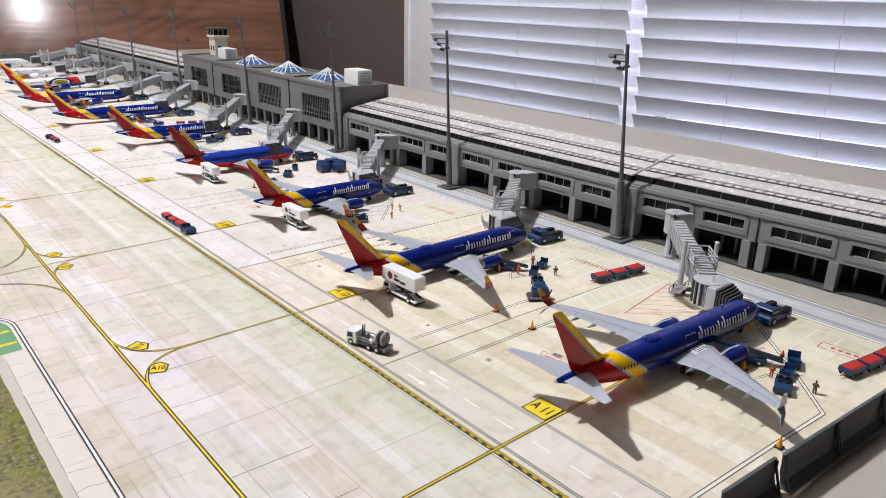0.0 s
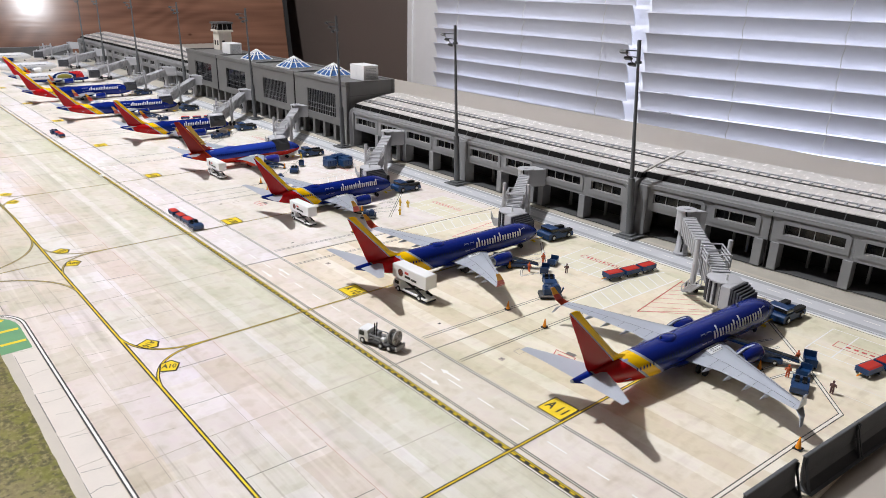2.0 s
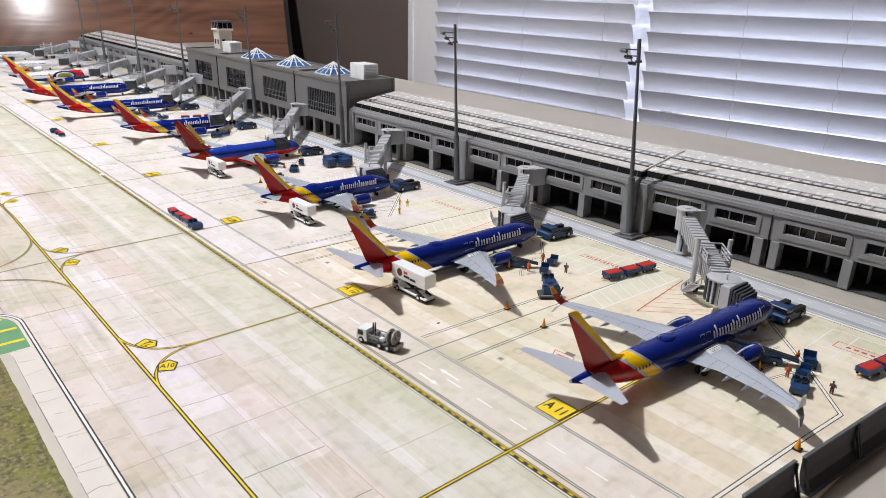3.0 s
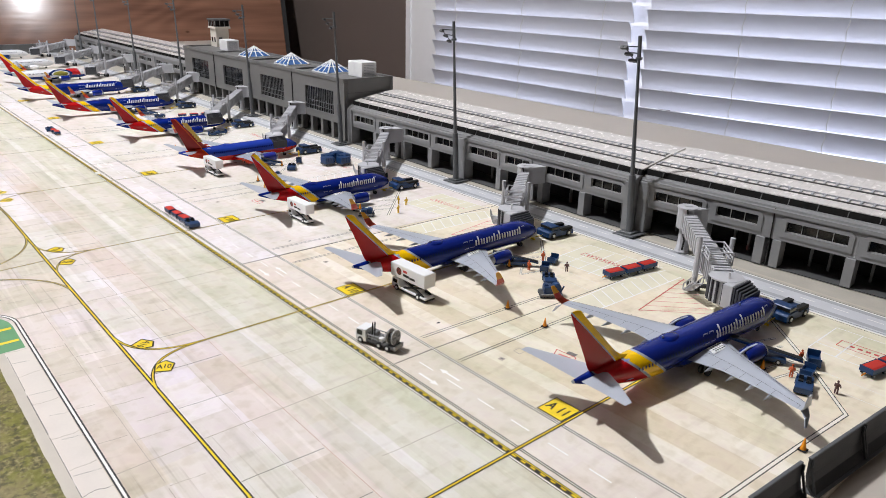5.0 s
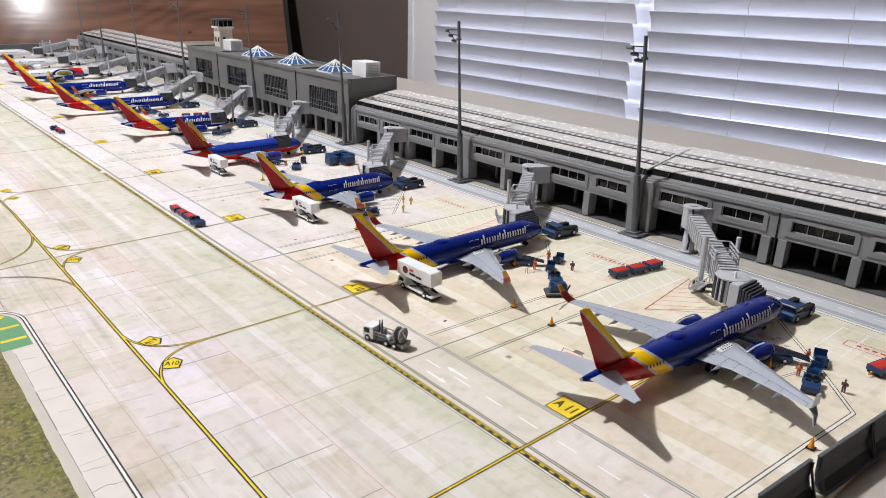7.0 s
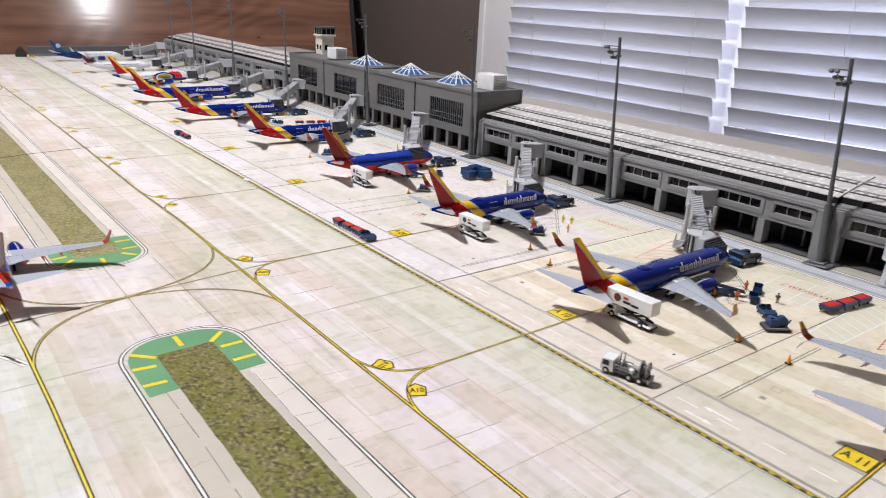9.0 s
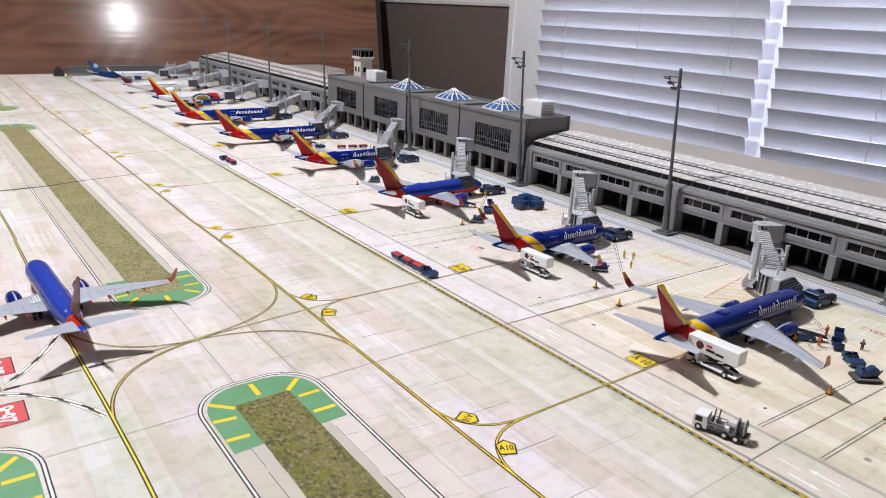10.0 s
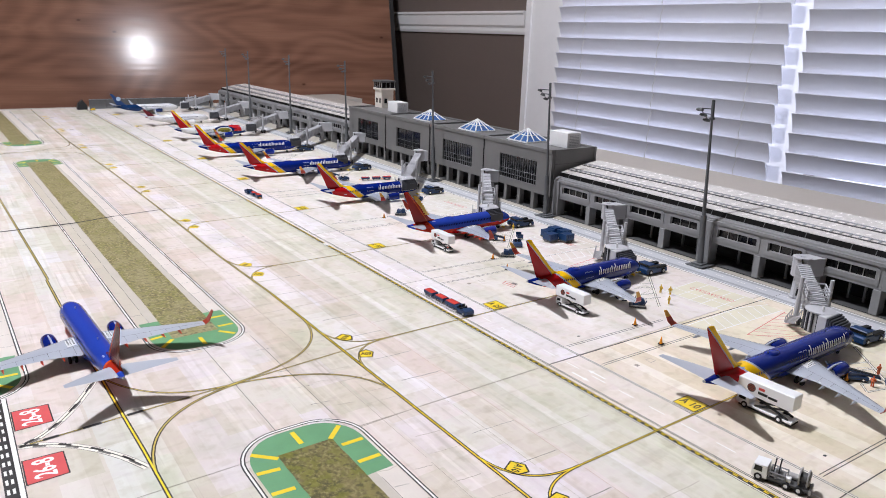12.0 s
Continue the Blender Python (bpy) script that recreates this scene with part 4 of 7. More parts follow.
def aircraft(length, paint, accents, winglet, titles, label, dome=True, sweep=0.0):
    """A jet model: nose towards +x, origin on the ground at mid length."""
    ob = thing("model_airplane", label, "model airplane", "airliners at the gates")
    half = length / 2
    s = Shape()
    stops = [0.02, 0.25, 0.6, 1.1, 1.8, 2.7, 3.8, 5, 6] + list(np.linspace(7, length - 13.6, 6)) + list(np.linspace(length - 13, length - 0.4, 9)) + [length]
    for_rings = []
    for d in stops:
        ry, rz, zc = fuselage_radius(d, length)
        for_rings.append([(p[0] * S, p[1] * S, p[2] * S) for p in section(half - d, zc, ry, rz)])
    s.grid(for_rings)
    body = part("fuselage", s, paint["body"], ob, smooth=True)
    # cockpit glass
    s = Shape()
    for sg in (-1, 1):
        for y0, y1, d0, d1 in ((0.05, 0.75, 1.55, 1.85), (0.80, 1.32, 1.9, 2.65)):
            pts = []
            for d, y, z in ((d0, y0, 3.42), (d1, y1, 3.42), (d1 + 0.55, y1 + 0.02, 4.0), (d0 + 0.75, y0, 4.05)):
                ry, rz, zc = fuselage_radius(d, length)
                zz = zc + rz * math.sqrt(max(0, 1 - (y / ry) ** 2)) * (0.62 if z < 3.8 else 0.93)
                k = ry * math.sqrt(max(0.02, 1 - ((zz - zc) / rz) ** 2))
                pts.append(((half - d + 0.06) * S, sg * min(max(y, 0.03), k) * 1.03 * S, (zz + 0.05) * S))
            s.face(pts)
    part("cockpit_window", s, GLASS, body)

    def skin(d, z, out=0.03):
        ry, rz, zc = fuselage_radius(d, length)
        y = ry * math.sqrt(max(0, 1 - ((z - zc) / rz) ** 2))
        return y + out

    # cabin windows
    for sg in (-1, 1):
        s = Shape()
        d = 6.2
        while d < length - 8.5:
            pts = []
            for u, v in ((0, 3.42), (0.26, 3.42), (0.26, 3.78), (0, 3.78)):
                pts.append(((half - d - u) * S, sg * skin(d, v) * S, v * S))
            s.face(pts)
            d += 0.52
        part("window_strip", s, paint["window"], body)
        # doors
        for d in (4.6, length - 8.0) + ((16.9, 18.1) if titles else ()):
            s = Shape()
            zc = fuselage_radius(d + 0.4, length)[2]
            tall, low = (1.35, -0.65) if d < 6 or d > 20 else (1.25, 0.2)
            ring = [(d, zc + low), (d + 0.82, zc + low), (d + 0.82, zc + tall), (d, zc + tall)]
            for (d0, z0), (d1, z1) in zip(ring, ring[1:] + ring[:1]):
                w = 0.10
                du, dv = (0, w) if z0 == z1 else (w, 0)
                s.face([((half - a - p) * S, sg * skin(a + p, b + q) * S, (b + q) * S) for a, b, p, q in ((d0, z0, 0, 0), (d1, z1, 0, 0), (d1, z1, du, dv), (d0, z0, du, dv))])
            part("door_outline", s, paint["line"], body)
        # wordmark as a row of plain bars
        if titles:
            d0, tall, pitch = titles
            for i, hgt in enumerate((0.95, 0.62, 0.62, 0.80, 0.95, 0.62, 0.62, 0.62, 0.80)):
                a, zb, up = d0 + (8 - i if sg < 0 else i) * pitch, 3.30, tall * hgt
                for o, w, k in ((0.0, 0.26, 1.0), (0.46, 0.26, 0.62 / max(hgt, 0.62))):
                    s = Shape()
                    b, c = a + o * pitch, a + (o + w) * pitch
                    for j in range(6):
                        v0, v1 = up * k * j / 6, up * k * (j + 1) / 6
                        s.face([((half - e) * S, sg * skin(e, zb + f, 0.045) * S, (zb + f) * S) for e, f in ((b - 0.2 * v0, v0), (c - 0.2 * v0, v0), (c - 0.2 * v1, v1), (b - 0.2 * v1, v1))])
                    part("title_bar", s, paint["title"], body)
    # belly fairing
    s = Shape()
    m = length * 0.47
    s.grid([[((half - d) * S, r * 2.0 * math.cos(a) * S, (1.62 + r * 0.85 * math.sin(a)) * S) for a in [2 * math.pi * i / 10 for i in range(10)]] for d, r in ((m - 6, 0.2), (m - 4, 0.9), (m, 1.05), (m + 4, 0.9), (m + 6.5, 0.2))])
    part("belly_fairing", s, paint["belly"], body, smooth=True)
    if dome:
        s = Shape()
        s.lathe([(0.02, 0.62), (0.45, 0.58), (0.8, 0.42), (1.0, 0.12), (1.05, -0.3)], n=12)
        for v in s.bm.verts:
            v.co = Vector((half - m - 5.2 + v.co.x * 1.75, v.co.y * 0.9, 4.72 + v.co.z * 0.66)) * S
        part("antenna_dome", s, paint["body"], body, smooth=True)
    for d in (length * 0.22, length * 0.62):
        s = Shape()
        s.prism([((half - d) * S, 4.88 * S), ((half - d - 0.5) * S, 4.88 * S), ((half - d - 0.62) * S, 5.36 * S), ((half - d - 0.35) * S, 5.36 * S)], "y", -0.05 * S, 0.05 * S)
        part("blade_antenna", s, paint["line"], body)
    # wings
    root = half - length * 0.345
    for sg in (-1, 1):
        w = Shape()
        st = [(1.2, root, 8.3, 1.95, 0.11), (5.9, root - 2.9, 5.0, 2.38, 0.10), (11.0, root - 5.75, 3.2, 2.92, 0.09), (15.5, root - 8.35, 1.85, 3.40, 0.08), (16.0, root - 8.7, 1.6, 3.46, 0.08)]
        st = [(y, le - sweep * (y - 1.2) / 14.8, c, z, t) for y, le, c, z, t in st]
        lift([(sg * y, le, c, z, t) for y, le, c, z, t in st], w)
        wing = part("wing", w, WINGGREY, ob, smooth=True)
        # panel lines and walk area
        s = Shape()
        for f0, f1 in ((0.18, 0.66),):
            for fr in (f0, f1):
                pts = []
                for y, le, c, z, t in st[:4]:
                    pts.append(((le - c * fr) * S, sg * y * S, (z + c * t * 0.62 * 2.6 * math.sqrt(fr) * (1 - fr) + 0.09) * S))
                for p, q in zip(pts, pts[1:]):
                    s.face([(p[0] + 0.00014, p[1], p[2]), (q[0] + 0.00014, q[1], q[2]), (q[0] - 0.00014, q[1], q[2]), (p[0] - 0.00014, p[1], p[2])])
        part("panel_line", s, GREYDK, wing)
        # flap and aileron outlines
        s = Shape()
        def on(y, f):
            ys = [p[0] for p in st]
            le, ch, zz, t = (np.interp(y, ys, [p[i] for p in st]) for i in (1, 2, 3, 4))
            return ((le - ch * f) * S, sg * y * S, (zz + ch * t * 0.62 * 2.6 * math.sqrt(f) * (1 - f) + 0.11) * S)
        for y in (2.6, 4.6, 6.2, 8.2, 10.4, 12.4, 15.6):
            p, q = on(y, 0.66), on(y, 0.97)
            s.face([(p[0], p[1] - 0.0001, p[2]), (p[0], p[1] + 0.0001, p[2]), (q[0], q[1] + 0.0001, q[2]), (q[0], q[1] - 0.0001, q[2])])
        for y in (5.4, 9.0, 13.0):
            p, q = on(y, 0.03), on(y, 0.18)
            s.face([(p[0], p[1] - 0.0001, p[2]), (p[0], p[1] + 0.0001, p[2]), (q[0], q[1] + 0.0001, q[2]), (q[0], q[1] - 0.0001, q[2])])
        part("flap_outline", s, GREYDK, wing)
        s = Shape()
        s.face([on(1.95, 0.22), on(3.3, 0.28), on(3.3, 0.62), on(1.95, 0.58)])
        plate = part("wing_root_panel", s, WHITE, wing, "white panel with dark spots")
        s = Shape()
        for f in (0.28, 0.34, 0.40, 0.46, 0.52):
            for y in (2.25, 2.65, 3.05):
                p = on(y, f)
                s.face([(p[0] + 0.12 * S * math.cos(u), p[1] + 0.12 * S * math.sin(u), p[2] + 0.04 * S) for u in [math.pi * k / 3 for k in range(6)]])
        part("spot", s, GLASS, plate)
        # flap track fairings
        for y, zz in ((4.4, 2.02), (7.2, 2.26), (9.8, 2.54), (12.2, 2.82)):
            le, c = np.interp(y, [p[0] for p in st], [p[1] for p in st]), np.interp(y, [p[0] for p in st], [p[2] for p in st])
            s = Shape()
            te = le - c
            s.grid([[(x * S, (sg * y + r * 0.20 * math.cos(a)) * S, (zz + dz + r * 0.30 * math.sin(a)) * S) for a in [2 * math.pi * i / 8 for i in range(8)]] for x, r, dz in ((te + 2.2, 0.15, 0), (te + 1.3, 1, -0.02), (te + 0.2, 0.9, -0.08), (te - 1.0, 0.1, -0.12))])
            part("flap_fairing", s, accents["fairing"], wing, smooth=True)
        # winglets
        tip = st[-1]
        def blade(name, rows, material, parent, thick=0.12):
            s = Shape()
            s.grid([[((tip[1] - a * c - dx) * S, sg * (y + th) * S, z * S) for a, th in ((0, 0), (1, 0), (1, thick), (0, thick))] for y, z, c, dx in rows])
            return part(name, s, material, parent)
        wing_tip, tip_paint = (WINGGREY, WINGGREY) if winglet == "split" and sg < 0 else (accents["winglet"], accents["winglet_tip"])
        if winglet == "split":
            w1 = blade("winglet", ((15.95, 3.44, 1.6, 0), (16.45, 4.1, 1.25, 0.9), (16.65, 4.9, 1.0, 1.5)), wing_tip, ob)
            blade("winglet_tip", ((16.65, 4.9, 1.0, 1.5), (16.9, 5.9, 0.6, 2.2)), tip_paint, w1)
            blade("lower_winglet", ((15.95, 3.40, 1.3, 0.2), (16.6, 2.95, 0.9, 1.0), (16.9, 2.2, 0.4, 1.9)), WINGGREY, ob, 0.10)
        else:
            w1 = blade("winglet", ((15.95, 3.44, 1.6, 0), (16.45, 3.95, 1.4, 0.5), (16.7, 4.8, 1.1, 1.1)), wing_tip, ob)
            blade("winglet_tip", ((16.7, 4.8, 1.1, 1.1), (16.9, 6.0, 0.65, 2.1)), tip_paint, w1)
        # engine
        ex = root + 1.8
        e = Shape()
        prof = [(0.78, 0.35), (0.96, 0.02), (1.02, 0.0), (1.08, -0.25), (1.14, -1.0), (1.14, -2.0), (1.04, -3.1), (0.90, -3.7), (0.76, -3.65)]
        e.lathe(prof, "x", n=18)
        for v in e.bm.verts:
            v.co = Vector(((ex + v.co.x) * S, (sg * 4.85 + v.co.y) * S, (1.48 + v.co.z * (0.95 if v.co.z < 0 else 1)) * S))
        eng = part("engine", e, accents["engine"], ob, smooth=True)
        s = Shape()
        s.lathe([(0.96, 0.06), (1.035, 0.10), (1.05, -0.02), (1.08, -0.16)], "x", n=18)
        for v in s.bm.verts:
            v.co = Vector(((ex + v.co.x) * S, (sg * 4.85 + v.co.y) * S, (1.48 + v.co.z) * S))
        part("intake_lip", s, METAL, eng, "bare metal intake lip", smooth=True)
        s = Shape()
        s.lathe([(0.86, -3.3), (0.62, -3.9), (0.40, -4.6), (0.05, -5.2)], "x", n=12)
        for v in s.bm.verts:
            v.co = Vector(((ex + v.co.x) * S, (sg * 4.85 + v.co.y) * S, (1.48 + v.co.z) * S))
        part("exhaust_cone", s, METAL, eng, smooth=True)
        s = Shape()
        s.prism([((ex - 0.8) * S, 2.60 * S), ((ex - 3.2) * S, 2.30 * S), ((ex - 5.4) * S, 2.10 * S), ((ex - 4.8) * S, 2.45 * S), ((ex - 3.0) * S, 2.72 * S)], "y", (sg * 4.85 - 0.12) * S, (sg * 4.85 + 0.12) * S)
        part("pylon", s, WINGGREY, eng)
        # stabiliser
        s = Shape()
        sr = -half + 4.7
        lift([(sg * y, le, c, z, t) for y, le, c, z, t in ((0.4, sr, 3.9, 4.30, 0.08), (4.0, sr - 2.2, 2.4, 4.85, 0.08), (7.1, sr - 4.4, 1.0, 5.35, 0.06))], s)
        part("stabiliser", s, WINGGREY, ob, smooth=True)
        # main gear
        s = Shape()
        gx = half - length * 0.505
        s.tube((gx * S, sg * 2.85 * S, 0.55 * S), (gx * S, sg * 2.75 * S, 2.4 * S), 0.14 * S, n=6)
        s.tube((gx * S, sg * 2.4 * S, 0.55 * S), (gx * S, sg * 3.3 * S, 0.55 * S), 0.10 * S, n=6)
        gear = part("landing_gear", s, METAL, ob)
        for o in (-0.42, 0.42):
            s = Shape()
            s.lathe([(0.25, -0.2), (0.5, -0.19), (0.56, -0.12), (0.56, 0.12), (0.5, 0.19), (0.25, 0.2)], "y", n=14)
            for v in s.bm.verts:
                v.co = Vector(((gx + v.co.x) * S, (sg * 2.85 + o + v.co.y) * S, (0.56 + v.co.z) * S))
            part("wheel", s, TYRE, gear, smooth=True)
    # nose gear
    s = Shape()
    nx = half - 4.0
    s.tube((nx * S, 0, 0.4 * S), ((nx + 0.1) * S, 0, 1.9 * S), 0.12 * S, n=6)
    gear = part("landing_gear", s, METAL, ob)
    for o in (-0.25, 0.25):
        s = Shape()
        s.lathe([(0.18, -0.14), (0.36, -0.13), (0.40, -0.07), (0.40, 0.07), (0.36, 0.13), (0.18, 0.14)], "y", n=12)
        for v in s.bm.verts:
            v.co = Vector(((nx + v.co.x) * S, (o + v.co.y) * S, (0.40 + v.co.z) * S))
        part("wheel", s, TYRE, gear, smooth=True)
    # fin
    s = Shape()
    rings = []
    for le, te, z, th in ((-half + 10.2, -half + 2.6, 4.55, 0.03), (-half + 8.4, -half + 2.25, 4.95, 0.22), (-half + 7.2, -half + 2.0, 5.35, 0.32), (-half + 6.35, -half + 1.75, 5.95, 0.34), (-half + 5.6, -half + 1.45, 6.70, 0.32), (-half + 1.15, -half - 0.70, 11.30, 0.20), (-half + 0.35, -half - 1.10, 12.25, 0.16), (-half - 0.10, -half - 1.05, 12.42, 0.06)):
        c = le - te
        rings.append([(x * S, y * S, z * S) for x, y in ((le, 0), (le - 0.12 * c, th), (le - 0.5 * c, th * 0.9), (te, 0.03), (te, -0.03), (le - 0.5 * c, -th * 0.9), (le - 0.12 * c, -th))])
    s.grid(rings)
    fin = part("tail_fin", s, paint["fin"], ob, smooth=True)
    # tail cone exhaust
    s = Shape()
    s.lathe([(0.14, 0.0), (0.2, 0.0), (0.2, 0.25), (0.14, 0.25)], "x", n=10)
    for v in s.bm.verts:
        v.co = Vector(((-half - 0.1 + v.co.x) * S, v.co.y * S, (4.40 + v.co.z) * S))
    part("tail_exhaust", s, METAL, body)
    return ob, fin


def heart_paint(length, name):
    h = length / 2 * S
    # bands run back and up through the rear fuselage into the fin's front edge
    body = livery(name + " paint", BLUE, [(-0.15, RED), (-h + 13.1 * S, SILVER), (-h + 13.4 * S, YELLOW), (-h + 15.6 * S, SILVER), (-h + 15.9 * S, BLUE)], 1.25, cone=BLUE, cone_at=-h + 5.2 * S, cone_edge=0.22 * S)
    fin = livery(name + " fin paint", BLUE, [(-0.15, RED), (-h + 10.65 * S, SILVER), (-h + 11.0 * S, YELLOW)], 0.97, cone=BLUE, cone_at=-h + 4.6 * S, cone_edge=0.22 * S, rough=0.25)
    return {"body": body, "fin": fin, "belly": BLUEPAINT, "window": NAVYPAINT, "line": SILVERLINE, "title": TITLE}


SILVERLINE = plain("silver line", srgb(148, 158, 196), 0.3, bump=0)
DARKWIN = plain("cabin window dark", srgb(14, 22, 60), 0.2, bump=0)
RUSTTIP = plain("winglet rust", srgb(164, 52, 30), 0.3, bump=0.03)
GOLDTIP = plain("winglet gold", srgb(206, 148, 36), 0.3, bump=0.03)
ACC_HEART = {"fairing": WINGGREY, "winglet": RUSTTIP, "winglet_tip": GOLDTIP, "engine": BLUEPAINT}
ACC_MAX = {"fairing": WINGGREY, "winglet": WINGGREY, "winglet_tip": WINGGREY, "engine": BLUEPAINT}
ACC_OLD = {"fairing": plain("aircraft orange red", srgb(204, 58, 26), 0.3, bump=0.03), "winglet": RUSTTIP, "winglet_tip": RUSTTIP, "engine": BLUEPAINT}

p800 = heart_paint(39.5, "bold blue")
p700 = heart_paint(33.6, "bold blue short")
SEAT = "blue model airliner with red and yellow tail"


def park(ob, x, y, turn, long, wide, lean=0.0):
    """Stands ob with its middle at x, y; long and wide stretch it to the model's size."""
    ob.matrix_basis = pose(x, y, 0.0004, 0, 0, turn) @ pose(0, 0, 0, lean) @ Matrix.Diagonal((long, wide, wide, 1))
    return ob


first, _ = aircraft(39.5, p800, ACC_HEART, "split", (6.0, 1.36, 1.22), SEAT + " and split winglets", sweep=0.5)
park(first, 0.1578, -0.0067, -3.45, 1.075, 1.075, -1.6)
long_one, _ = aircraft(39.5, p800, ACC_HEART, "blended", (6.0, 1.36, 1.22), SEAT + " and red-tipped winglets", sweep=1.7)
park(long_one, 0.1520, 0.2186, -0.95, 1.03, 1.045)
short_one, _ = aircraft(33.6, p700, ACC_HEART, "blended", (5.4, 1.36, 1.12), SEAT + ", short body")
park(short_one, 0.1635, 0.4438, -0.4, 0.965, 1.045)
for ob, x, y, turn, long, wide in ((short_one, 0.1699, 0.9126, -2.3, 0.99, 1.0), (long_one, 0.1566, 1.1533, -1.3, 1.03, 1.0), (long_one, 0.1496, 1.3891, 0.24, 1.03, 1.06)):
    c = copy_thing(ob, Matrix())
    park(c, x, y, turn, long, wide)


def old_paint(length, name, fin_dark, rear=6.0, slope=0.2):
    h = length / 2 * S
    body = livery(name + " paint", BLUE, [(-0.15, srgb(176, 44, 24)), (-h + rear * S, ORANGE), (-h + (rear + 0.5) * S, srgb(38, 66, 168))], slope, belly=srgb(190, 40, 28), belly_z=2.5 * S, cone=srgb(38, 70, 176), cone_at=-h + 4.2 * S)
    fin = livery(name + " fin paint", RED, [(-0.15, fin_dark), (-h + 9.6 * S, ORANGE), (-h + 9.9 * S, srgb(150, 36, 24))], 0.80, rough=0.25)
    return {"body": body, "fin": fin, "belly": REDPAINT, "window": DARKWIN, "line": SILVERLINE, "title": TITLE}


old700 = old_paint(33.6, "canyon", srgb(148, 30, 22), 9.5, 0.9)
canyon, cfin = aircraft(33.6, old700, {**ACC_OLD, "engine": plain("canyon engine", srgb(44, 52, 150), 0.3, bump=0.03)}, "blended", None, "blue model airliner with red belly and rust red tail", dome=True)
park(canyon, 0.1724, 0.6780, 2.0, 1.0, 1.055)
s = Shape()
for sg in (-1, 1):
    for k in range(9):
        t = k / 9
        x = (-16.8 + 1.9 + 3.6 * (1 - t)) * S
        z = (6.6 + 4.9 * t) * S
        s.face([(x + a * S + b * S * 0.0, sg * 0.36 * S, z + b * S) for a, b in ((-0.55, 0), (0.75, -0.25), (0.75, 0.15), (-0.55, 0.38))])
part("tail_title_bars", s, plain("gold lettering", srgb(214, 176, 70), 0.4, bump=0), cfin, "gold tail lettering as plain bars")

taxiing, _ = aircraft(36.5, {**old_paint(36.5, "royal", srgb(112, 40, 26)), "belly": BLUEPAINT}, ACC_OLD, "blended", None, "bright blue model airliner taxiing, with rust red tail", dome=False)
taxiing["group"] = "airliner on the taxiway"
taxiing.matrix_basis = pose(-0.2965, 0.533, 0.0004, 0, 0, 93)

W = srgb(226, 226, 228)
white_paint = {"body": livery("state paint", W, [(-0.15, srgb(20, 44, 110)), (-0.066, W), (0.044, srgb(190, 40, 44)), (0.070, W)], 0.3, belly=srgb(20, 44, 110), belly_z=2.4 * S), "fin": p700["fin"], "belly": BLUEPAINT, "window": DARKWIN, "line": SILVERLINE, "title": TITLE}
state, _ = aircraft(33.6, white_paint, ACC_HEART, "blended", None, "white, blue and red model airliner with a yellow tail")
park(state, 0.160, 1.660, 3.5, 1.04, 1.06)
for near, far, mat, out in ((0.74, 1.0, NAVYPAINT, 0.05), (0.62, 0.74, plain("pale emblem ring", srgb(214, 216, 222), 0.35, bump=0), 0.07), (0.02, 0.62, plain("yellow green emblem", srgb(142, 136, 52), 0.4, vary=0.6, scale=700, bump=0), 0.09)):
    s = Shape()
    for i in range(28):
        for k in range(4):
            quad = []
            for u, f in ((i, k), (i + 1, k), (i + 1, k + 1), (i, k + 1)):
                g = near + (far - near) * f / 4
                x, z = 4.6 + 4.9 * g * math.cos(2 * math.pi * u / 28), 3.05 + 1.85 * g * math.sin(2 * math.pi * u / 28)
                quad.append((x * S, -(1.88 * math.sqrt(max(0, 1 - ((z - 2.95) / 2.0) ** 2)) + out) * S, z * S))
            s.face(quad)
    part("side_emblem", s, mat, state)
red_tail = {"body": livery("red tail paint", W, [(-0.15, srgb(150, 30, 40)), (-0.070, W)], 0.5), "fin": plain("dark red fin", srgb(104, 20, 30), 0.3), "belly": WHITE, "window": DARKWIN, "line": SILVERLINE, "title": TITLE}
reds, rfin = aircraft(33.0, red_tail, {**ACC_MAX, "engine": WHITE}, "blended", None, "white model airliner with a dark red tail", dome=False)
park(reds, 0.1540, 1.935, 6, 1.0, 1.0)
rfin.scale.z = 0.66
navy_tail = {"body": livery("navy tail paint", W, [(-0.15, srgb(18, 50, 96)), (0.010, W)], 1.6), "fin": plain("navy fin", srgb(20, 58, 110), 0.3), "belly": WHITE, "window": DARKWIN, "line": SILVERLINE, "title": TITLE}
navy, nfin = aircraft(36.5, navy_tail, {**ACC_MAX, "engine": NAVYPAINT}, "blended", None, "white model airliner with navy blue tail and rear", dome=False)
park(navy, 0.1444, 2.235, 2, 1.0, 1.0)
nfin.scale.z = 0.90
s = Shape()
for sg in (-1, 1):
    s.face([((-18.25 + 3.2 + 1.25 * math.cos(a)) * S, sg * 0.38 * S, (9.2 + 1.3 * math.sin(a)) * S) for a in [2 * math.pi * i / 12 for i in range(12)]])
part("tail_emblem", s, plain("pale emblem", srgb(168, 190, 214), 0.4, bump=0), nfin, "pale round tail emblem")

